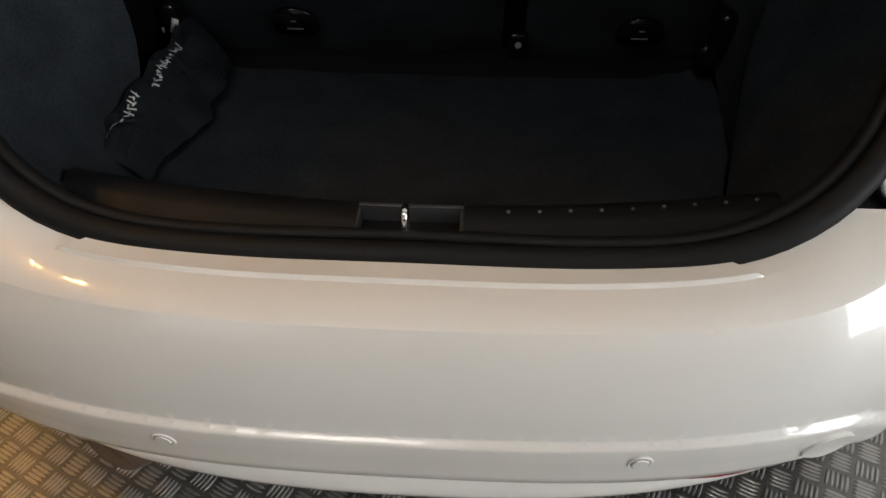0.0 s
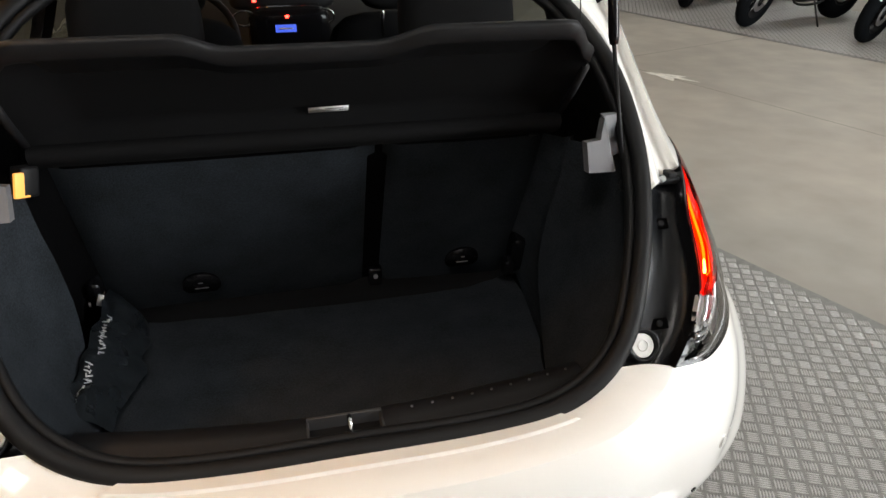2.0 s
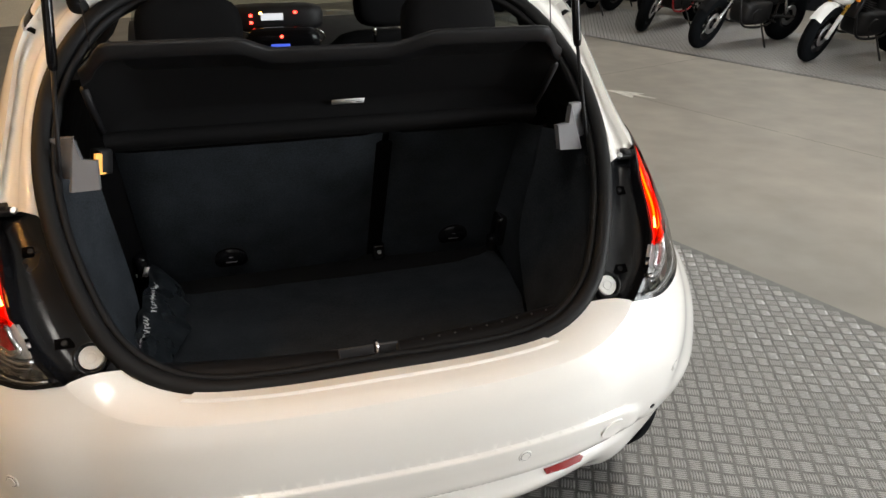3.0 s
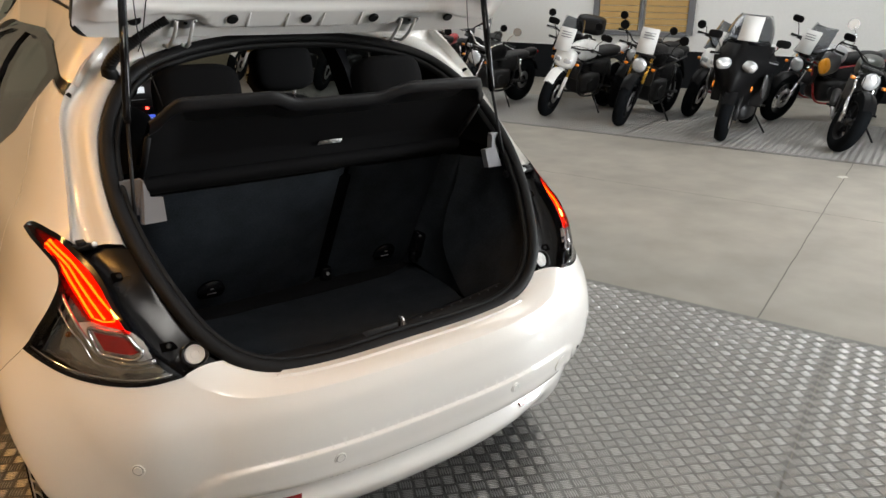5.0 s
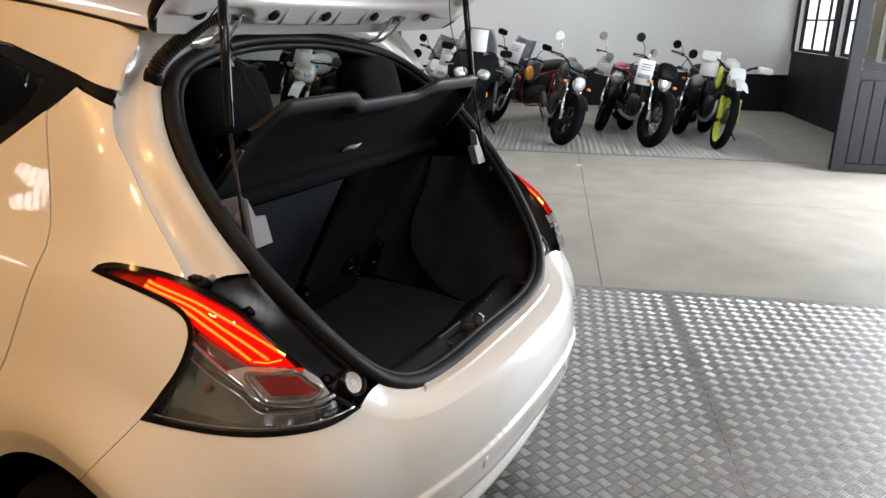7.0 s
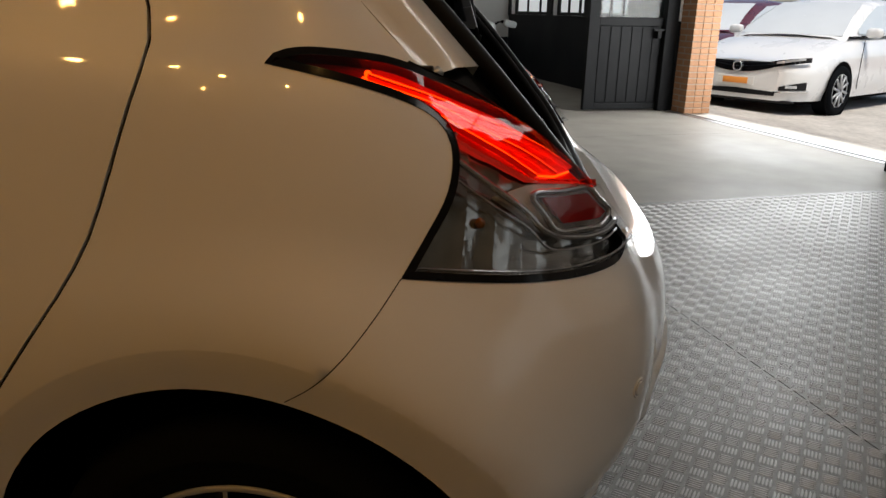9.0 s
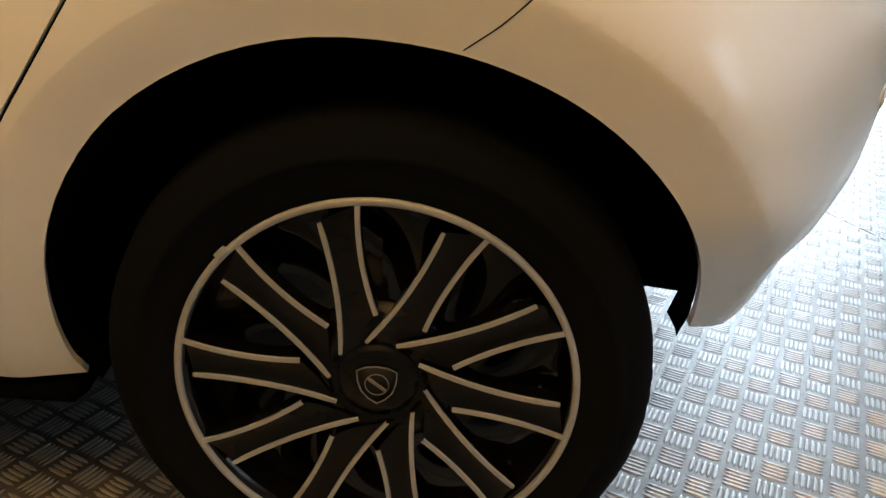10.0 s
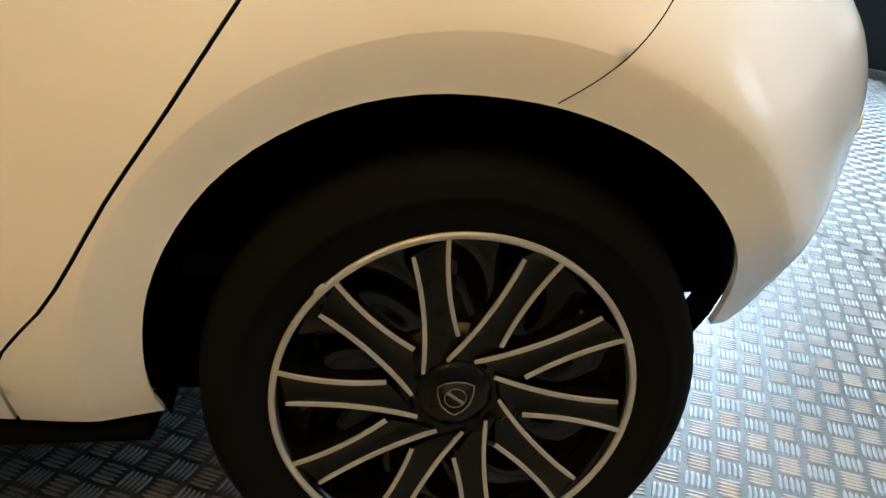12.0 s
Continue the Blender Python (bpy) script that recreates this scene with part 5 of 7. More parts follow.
tiltb = Matrix.Rotation(radians(-16), 4, "X")
for x in (-.29, .30):
    part("rear_headrest", cushion(.225, .11, .17, (x, .655, 1.262), tiltb, 2.0), M_CLOTH, car, "black cloth headrest")
    for d in (-.05, .05):
        part("headrest_post", tube([(x + d, .625, 1.04), (x + d, .65, 1.20)], .005, 8), M_CHROME, car)
part("rear_bench_top", cushion(1.0, .14, .16, (0, .765, 1.0), tiltb, 2.2), M_CLOTH, car)
part("rear_bench", cushion(1.08, .50, .20, (0, 1.02, .50), None, 2.4), M_CLOTH, car)
for x in (-.35, .35):
    seat = new("front_seat")
    seat.parent = car
    seat["label"] = "black cloth front seat"
    part("backrest", cushion(.46, .17, .64, (x, 1.62, .80), tiltb, 2.2), M_CLOTH, seat)
    part("seat_cushion", cushion(.48, .50, .20, (x, 1.90, .48), None, 2.3), M_CLOTH, seat)
    part("headrest", cushion(.26, .10, .18, (x, 1.53, 1.235), tiltb, 2.0), M_CLOTH, seat)
    for d in (-.055, .055):
        part("headrest_post", tube([(x + d, 1.545, 1.06), (x + d, 1.535, 1.18)], .006, 8), M_CHROME, seat)

# dashboard with lit displays
dash = new("dashboard")
dash.parent = car
dash["label"] = "dark dashboard with small lit displays"
rows = []
for k in range(13):
    t = k / 12
    y, z = 2.42 + .46 * t, .74 + .27 * math.sin(t * 1.5)
    rows.append([(.66 * x, y + .05 * x * x, z) for x in np.linspace(-1, 1, 13)])
part("dash_top", grid(rows), M_BLACKPL, dash)
part("instrument_hood", cushion(.44, .16, .12, (.02, 2.55, 1.055), None, 2.4), M_BLACKPL, dash)
part("centre_console", cushion(.34, .14, .26, (.04, 2.45, .90), None, 3.0), M_GLOSSBLACK, dash)
M_BLUE = mat("lit_blue_display", (.02, .03, .08), .4, glow=.30, gcol=(.08, .16, 1.0))
M_TELL = mat("lit_red_telltale", (.5, .02, .01), .4, glow=5.0, gcol=(1.0, .03, .02))
M_AMB = mat("lit_amber_telltale", (.5, .3, .05), .4, glow=4.0, gcol=(1.0, .5, .1))
part("radio_display", box(.085, .004, .030, (.022, 2.374, .945), .001), M_BLUE, dash, "small blue lit radio display")
part("display_bar", box(.055, .003, .006, (.022, 2.370, .945), 0), M_PAPER, dash)
for x, z, material in ((-.095, 1.075, M_TELL), (-.095, 1.045, M_TELL), (.105, 1.085, M_TELL), (-.05, 1.085, M_AMB), (.03, .992, M_TELL)):
    part("telltale", box(.014, .004, .012, (x, 2.462 if z > 1 else 2.374, z), .002), material, dash)
part("instrument_display", box(.10, .004, .03, (.0, 2.462, 1.068), .001), mat("lit_grey_display", (.2, .2, .22), .4, glow=.35, gcol=(.7, .75, .8)), dash)
for x in (-.14, .18):
    part("vent_ring", tube([(x + .045 * math.cos(a), 2.40, .985 + .03 * math.sin(a)) for a in np.linspace(0, 2 * math.pi, 20)[:-1]], .004, 6, None, True), M_CHROME, dash)
part("steering_wheel", tube([(-.35 + .18 * math.cos(a), 2.18 + .05 * math.sin(a), .95 + .17 * math.sin(a)) for a in np.linspace(0, 2 * math.pi, 32)[:-1]], .014, 8, None, True), M_BLACKPL, dash)
rows = [[(x * .47, y, 1.447 + .03 * math.cos(x * 1.5)) for x in np.linspace(-1, 1, 9)] for y in np.linspace(.78, 2.25, 8)]
part("headlining", grid(rows), M_SEATBACK, car)
part("cabin_floor", box(1.2, 2.2, .04, (0, 1.75, .36), .01), M_CARPET, car)
part("boot_under_floor", box(1.0, .66, .03, (0, .55, .535), .01), M_LINER, car)
part("rear_cross_panel", box(.95, .03, .30, (0, .155, .52), .01), M_LINER, car)

# ---- raised tailgate ----
lid = new("tailgate")
lid.parent = car
lid["label"] = "white raised tailgate seen from its inner side"
LD = Vector((0, -.715, .70)).normalized()
LU = Vector((0, .70, .715)).normalized()


def lid_pt(x, d, h=0.0):
    """A place on the tailgate: across, along it from its hinge edge, and above its inner skin."""
    y0 = .655 - .10 * (abs(x) / .58) ** 2.2
    z0 = 1.418 + .010 * (abs(x) / .58) ** 2
    return Vector((x, y0, z0)) + LD * d + LU * h


def lid_half(d):
    c = 1 - min(1.0, d / .055)
    return .596 - .052 * (1 - math.sqrt(1 - c * c)) - .10 * ease(.25, .95, d)


def skin(x, d):
    """Height of the pressed inner skin."""
    w = lid_half(d)
    e = 1 - abs(x) / w
    mid = 1 - ease(.265, .315, abs(x))                   # the middle field comes nearer to the edge than the hinge bays
    lip = .082 - .044 * mid - .030 * ease(.40, .52, abs(x))
    h = -.016 * ease(lip, lip + .012, d) * ease(.02, .09, e) + .014 * ease(.112, .126, d) * (1 - ease(.30, .33, d)) * ease(.10, .16, e)
    return h + .012 * ease(.36, .40, d) * (1 - ease(.80, .84, d)) * ease(.12, .18, e)


rows = []
for k in range(91):
    d = .95 * (k / 90) ** 1.9
    w = lid_half(d)
    rows.append([lid_pt(w * (-1 + i / 36), d, skin(w * (-1 + i / 36), d)) for i in range(73)])
part("inner_skin", grid(rows), M_FLANGE, lid)
rows = []
for k in range(13):
    d = .955 * (k / 12) ** 1.6
    w = lid_half(d) - .004
    rows.append([lid_pt(w * x, d, .026 + .05 * (1 - x * x)) for x in np.linspace(-1, 1, 21)])
part("outer_skin", grid(rows), M_PAINT, lid)
edge_at = [.95 * (k / 30) ** 2 for k in range(31)]
for s in (-1, 1):
    part("side_edge", grid([[lid_pt(s * lid_half(d), d), lid_pt(s * (lid_half(d) + .003), d, .012), lid_pt(s * (lid_half(d) - .004), d, .026)] for d in edge_at]), M_GLOSSBLACK, lid, "black edge of the raised tailgate")
    part("corner_seal", tube([lid_pt(s * (lid_half(d) - .002), d, .006) for d in (.001, .004, .012, .024, .036, .046)], [.004, .006, .0075, .008, .007, .004], 8), M_RUBBER, lid, "black rubber corner seal")
part("hinge_edge", grid([[lid_pt(x, 0), lid_pt(x, -.004, .012), lid_pt(x, .0, .026 + .05 * (1 - (x / .545) ** 2))] for x in np.linspace(-.544, .544, 31)]), M_FLANGE, lid)
part("rear_edge", grid([[lid_pt(x, .95), lid_pt(x, .960, .03), lid_pt(x, .955, .026 + .05 * (1 - (x / .496) ** 2))] for x in np.linspace(-.49, .49, 21)]), M_PAINT, lid)
glassrows = [[lid_pt(x, d, .009) for x in np.linspace(-.40, .40, 9)] for d in np.linspace(.42, .78, 5)]
part("rear_window", grid(glassrows), M_GLOSSBLACK, lid, "dark rear window")
for x, d in ((-.211, .080), (.0, .080), (.206, .080), (-.455, .058), (.455, .058), (-.12, .20), (.14, .20)):
    part("plug", disc(lid_pt(x, d, skin(x, d) - .002), -LU, .0150, .008, 20, .002), M_RUBBER, lid, "black round plug")
for x in (-.165, -.055, .05, .165):
    part("emboss", tube([lid_pt(x, .050, skin(x, .05) + .001), lid_pt(x, .060, skin(x, .06)), lid_pt(x, .100, skin(x, .10) + .001)], [.003, .0048, .003], 8), M_FLANGE, lid)
for s in (-1, 1):
    hx = s * .33
    hg = new("hinge")
    hg.parent = lid
    for dx in (-.021, .021):
        part("hinge_arm", tube([(hx + dx * 1.1, .690, 1.396), (hx + dx * 1.1, .655, 1.394), (hx + dx * 1.1, .636, 1.402), lid_pt(hx + dx * 1.05, .010, -.010), lid_pt(hx + dx, .040, -.010), lid_pt(hx + dx, .060, -.004)], [.0052, .0052, .0052, .005, .0048, .0045], 8), M_FLANGE, hg, "white painted hinge arm")
    part("hinge_plate", grid([[lid_pt(hx + a, d, -.004 - .007 * (1 - abs(a) / .034)) for a in (-.034, -.020, -.012, 0, .012, .020, .034)] for d in (.040, .044, .062, .067)]), M_STEEL, hg, "pressed steel hinge plate")
    for dx in (-.028, 0, .028):
        part("bolt", disc(lid_pt(hx + dx, .060, -.008 - .004 * (dx == 0)), -LU, .0048, .004, 10, .001), M_STEEL if dx else M_RUBBER, hg)
    # gas strut
    lowp, midp, topp = Vector((s * .556, .372, 1.0)), Vector((s * .53, .424, 1.25)), Vector((s * .494, .452, 1.60))
    st = new("gas_strut")
    st.parent = lid
    part("rod", tube([lowp, midp], .0042, 10), M_BLACKPL, st, "slim steel rod")
    part("cylinder", tube([midp, midp.lerp(topp, .04), topp], [.0075, .0095, .0095], 14), M_GLOSSBLACK, st, "black gas strut cylinder")
    part("ball_joint", cushion(.016, .018, .022, lowp, None, 1.6), M_BLACKPL, st)
    part("ball_joint", cushion(.022, .024, .03, topp, None, 1.6), M_BLACKPL, st)
    part("shelf_cord", tube(spline([lid_pt(s * .47, .16, .01), (s * .47, .47, 1.42), (s * .455, .405, 1.285)], 14), .0013, 6), M_RUBBER, lid)
# corrugated cable sleeve
path = spline([(-.498, .655, 1.325), (-.505, .64, 1.352), (-.485, .625, 1.385), (-.445, .605, 1.42), (-.41, .590, 1.448), (-.375, .575, 1.468)], 90)
part("cable_sleeve", tube(path, [.0145 + (.0018 if k % 3 < 2 else -.0016) if 12 < k < 82 else (.021 - .0003 * k if k <= 12 else .0155) for k in range(90)], 14), M_RUBBER, lid, "black corrugated cable sleeve")
part("washer_hose", tube(spline([lid_pt(-.43, .16, .01), (-.44, .50, 1.50), (-.43, .60, 1.42), (-.42, .70, 1.375)], 20), .0014, 6), M_RUBBER, lid)

# ---- wheels ----
def spoke_line(r0, a0, r1, a1, bend, n=12):
    p, q = (r0 * math.sin(a0), r0 * math.cos(a0)), (r1 * math.sin(a1), r1 * math.cos(a1))
    out = []
    for k in range(n):
        t = k / (n - 1)
        x, z = p[0] + (q[0] - p[0]) * t, p[1] + (q[1] - p[1]) * t
        d = math.hypot(q[0] - p[0], q[1] - p[1])
        nx, nz = -(q[1] - p[1]) / d, (q[0] - p[0]) / d
        b = bend * 4 * t * (1 - t)
        out.append((x + nx * b, z + nz * b))
    return out


def wheel(s, wy):
    w = new("wheel")
    w.parent = car
    w["label"] = "black and silver multi-spoke wheel trim in a black tyre"
    # local: out along +X; y forward is mirrored so that the picture of the left wheel runs as seen
    m = Matrix.Translation((s * .735, wy, .2925)) @ Matrix.Diagonal((s, 1, 1, 1))
    R = .2925
    def put(name, bm, material, label="", smooth=True):
        bmesh.ops.transform(bm, matrix=m, verts=bm.verts)
        bmesh.ops.recalc_face_normals(bm, faces=bm.faces)
        return part(name, bm, material, w, label, smooth)
    prof = [(.190, -.08), (.21, -.092), (.25, -.098), (.272, -.092), (.285, -.078), (.2915, -.05), (.2925, -.048), (.2925, -.034), (.287, -.032), (.287, -.026), (.2925, -.024), (.2925, -.006),
            (.287, -.004), (.287, .004), (.2925, .006), (.2925, .026), (.287, .028), (.287, .034), (.2925, .036), (.2915, .052), (.285, .078), (.274, .090), (.262, .0955), (.255, .0965), (.253, .0985), (.247, .0985), (.245, .097), (.228, .0955), (.214, .092), (.206, .086), (.200, .078)]
    tyre = put("tyre", lathe(prof, 96), M_TYRE, "black road tyre")
    bm = None
    for k in range(64):
        a = 2 * math.pi * k / 64
        b2 = box(.026, .017, .008, (.066, 0, .2818), .002, seg=1)
        bmesh.ops.transform(b2, matrix=Matrix.Rotation(a, 4, "X"), verts=b2.verts)
        bm = merge(bm, b2)
    put("shoulder_tread", bm, M_TYRE)
    # dish behind the spokes, rim ring, blades
    put("wheel_dish", lathe([(.2096, .080), (.2096, .0912), (.2024, .0912), (.199, .076), (.192, .056)], 64), M_TRIMBLACK)
    # scooped pockets between the blades
    scoop = []
    for i in range(13):
        r = .192 - .112 * i / 12
        swell = math.sin(math.pi * i / 12)
        scoop.append([(.054 + swell * (.011 * math.sin(10 * a + 34 * r) - .004), r * math.sin(s * a), r * math.cos(a)) for a in np.linspace(0, 2 * math.pi, 121)])
    put("scooped_dish", grid(scoop), M_TRIMBLACK)
    RR = .2065
    ring = lathe([(.2028, .0908), (.2030, .0945), (.2036, .0956), (.2088, .0956), (.2102, .0944), (.2104, .0908)], 96)
    put("trim_ring", ring, M_SILVER, "silver machined outer ring")
    def xo(r):
        return .0935 - .017 * (1 - r / RR) ** 1.4
    for k in range(10):
        th = radians(36 * k)
        sg = s
        att = spoke_line(RR * .985, th - radians(5), RR * .405, th - radians(.8), -.005)
        fre = spoke_line(RR * .925, th - radians(16.5), RR * .245, th - radians(49), .006)
        # the blade between the two bars
        rows = []
        for (ax, az), (fx, fz) in zip(att, fre):
            row = []
            for i in range(7):
                t = i / 6
                x, z = ax + (fx - ax) * t, az + (fz - az) * t
                r = math.hypot(x, z)
                row.append((xo(r) - .004 * math.sin(math.pi * t), sg * x, z))
            rows.append([(row[0][0] - .026, row[0][1], row[0][2])] + row + [(row[-1][0] - .026, row[-1][1], row[-1][2])])
        hard(put("spoke_blade", grid(rows), M_TRIMSATIN), 50)
        for line, name in ((att, "attached_bar"), (fre, "free_bar")):
            rows = []
            for i, (x, z) in enumerate(line):
                a, b = line[max(0, i - 1)], line[min(len(line) - 1, i + 1)]
                L = math.hypot(b[0] - a[0], b[1] - a[1])
                nx, nz = -(b[1] - a[1]) / L * .0027, (b[0] - a[0]) / L * .0027
                tip = .75 if i in (0, len(line) - 1) and name == "free_bar" else 1
                h = xo(math.hypot(x, z)) + .0018
                rows.append([(h - .003, s * (x + nx * tip), z + nz * tip), (h, s * (x + nx * tip * .85), z + nz * tip * .85), (h, s * (x - nx * tip * .85), z - nz * tip * .85), (h - .003, s * (x - nx * tip), z - nz * tip)])
            hard(put("silver_bar", grid(rows), M_SILVER), 40)
    put("hub_plate", lathe([(.088, .062), (.080, .0745), (.060, .0765), (.046, .0768), (.0445, .0750), (.0430, .0750), (.0415, .0785), (.030, .0812), (.012, .0824), (.0, .0825)], 64), M_TRIMSATIN)
    for k in range(8):
        a = radians(45 * k + 10)
        put("cap_slot", box(.004, .016, .004, (.0775, .050 * math.sin(a), .050 * math.cos(a)), .001, rot=Matrix.Rotation(-a, 4, "X")), M_LINER)
    shield = [(-.021, .016), (-.012, .0205), (0, .022), (.012, .0205), (.021, .016), (.0205, .004), (.0165, -.009), (.009, -.018), (0, -.0235), (-.009, -.018), (-.0165, -.009), (-.0205, .004)]
    put("badge", prism([(y, z) for y, z in shield], .0016, Matrix(((0, 0, 1, .0826), (1, 0, 0, 0), (0, 1, 0, 0), (0, 0, 0, 1))), .0004), M_BLACKPL)
    put("badge_outline", tube([(.0846, y, z) for y, z in shield], .0008, 6, None, True), M_GREYPL, "plain grey shield badge outline")
    put("badge_ring", tube([(.0846, .0125 * math.cos(a), .0125 * math.sin(a)) for a in np.linspace(0, 2 * math.pi, 32)[:-1]], .0006, 6, None, True), M_GREYPL)
    put("badge_bar", box(.001, .023, .0038, (.0846, 0, 0), .0004, rot=Matrix.Rotation(radians(38), 4, "X")), M_GREYPL)
    if s < 0 and wy < 1:
        put("ring_scrape", box(.004, .014, .008, (.0955, .149, .147), .001, rot=Matrix.Rotation(radians(-45), 4, "X")), M_SILVER)
    put("brake_drum", lathe([(.12, .02), (.12, -.05), (.0, -.05)], 32), M_BLACKPL)
    return w


for wy in (WHEEL_Y, WHEEL_Y + 2.39):
    for s in (-1, 1):
        wheel(s, wy)
# ---- things lying in the boot ----
bag = thing("plastic_bag", "crumpled black plastic pouch lying by the side lining", "bag")
rows = []
for k in range(25):
    t = k / 24
    y = .372 + .405 * t
    row = []
    for i in range(15):
        a = i / 14
        crease = noise.noise(Vector((a * 2.2 + t * 1.5, t * 4.1, 2.0)))
        x = -.492 + (.062 + .030 * math.sin(math.pi * (t * .8 + .1)) + .018 * noise.noise(Vector((t * 5, 1.0, 8)))) * a + .020 * t
        z = .582 + .085 * (1 - a) ** 1.2 * (.75 + .25 * t) + .020 * math.sin(math.pi * a) + .030 * abs(crease) * (1 if 0 < k < 24 else .3)
        row.append((x + .010 * noise.noise(Vector((t * 6, a * 2, 5))), y + .03 * (a - .5) * (1 - 2 * t), max(z, .581)))
    rows.append(row)
M_BAG = mat("black_plastic_film", (.014, .017, .020), .30, 0, 0, .2, 12, 40, .0016)
part("pouch", grid(rows), M_BAG, bag)
rng = random.Random(7)
for k in range(26):
    t = .10 + .022 * k if k < 12 else .20 + .022 * k
    i = min(23, int(t * 24))
    f = t * 24 - i
    p = Vector(rows[i][3]).lerp(Vector(rows[i + 1][3]), f)
    e1, e2 = (Vector(rows[i + 1][3]) - Vector(rows[i][3])).normalized(), (Vector(rows[i][4]) - Vector(rows[i][3])).normalized()
    n = e1.cross(e2).normalized()
    if n.z < 0:
        n = -n
    q = Matrix((e2, n.cross(e2), n)).transposed().to_4x4()
    for j in range(2):
        w, h = ((.017, .0034), (.0034, .0105))[(k + j) % 2]
        part("print_bar", box(w * rng.uniform(.5, 1), h * rng.uniform(.7, 1), .0005, p + n * .0016 + e2 * rng.uniform(-.004, .004), 0, rot=q @ Matrix.Rotation(rng.uniform(-.5, .5), 4, "Z")), M_PAPER, bag, "worn white print")


# ---- the parked motorcycles ----
M_BKPAINT = mat("black_bike_paint", (.005, .005, .0055), .42, 0, .0, .1, 12, 300, spec=.07)
M_BKWHITE = mat("white_bike_paint", (.66, .66, .65), .3, 0, .6, .04, 12, 300)
M_BKGREY = mat("grey_bike_paint", (.08, .083, .087), .32, .2, .5, .08, 12, 300)
M_BKSILVER = mat("silver_bike_paint", (.42, .42, .43), .3, .5, .5, .05, 12, 300)
M_BKORANGE = mat("orange_bike_paint", (.80, .33, .03), .3, 0, .6, .05, 12, 300)
M_BKRED = mat("red_bike_paint", (.38, .015, .02), .3, 0, .6, .06, 12, 300)
M_BKLIME = mat("lime_bike_plastic", (.55, .62, .03), .45, 0, 0, .05, 12, 300)
M_BKGREEN = mat("dark_green_bike_paint", (.022, .027, .022), .4, 0, .2, .06, 12, 300)
M_GOLD = mat("gold_fork_tube", (.75, .43, .08), .28, .8, 0, .05, 20, 300)
M_ENGINE = mat("cast_engine_metal", (.016, .016, .017), .45, .4, 0, .2, 25, 200, .0006)
M_LEATHER = mat("black_vinyl_seat", (.009, .009, .010), .6, 0, 0, .15, 20, 500, .0003, .25)
M_LAMPGLASS = mat("headlamp_glass", (.62, .64, .66), .10, .5, .8, .12, 40, 60, .0015)
M_AMBER = mat("amber_indicator", (.75, .22, .02), .25, 0, .6, .05, 30, 200)
M_SCREEN = glass("smoked_windscreen", (.45, .46, .48), .02, 1.3)
M_REDTAIL = mat("red_tail_lamp", (.35, .012, .012), .25, 0, .6, .08, 30, 200)


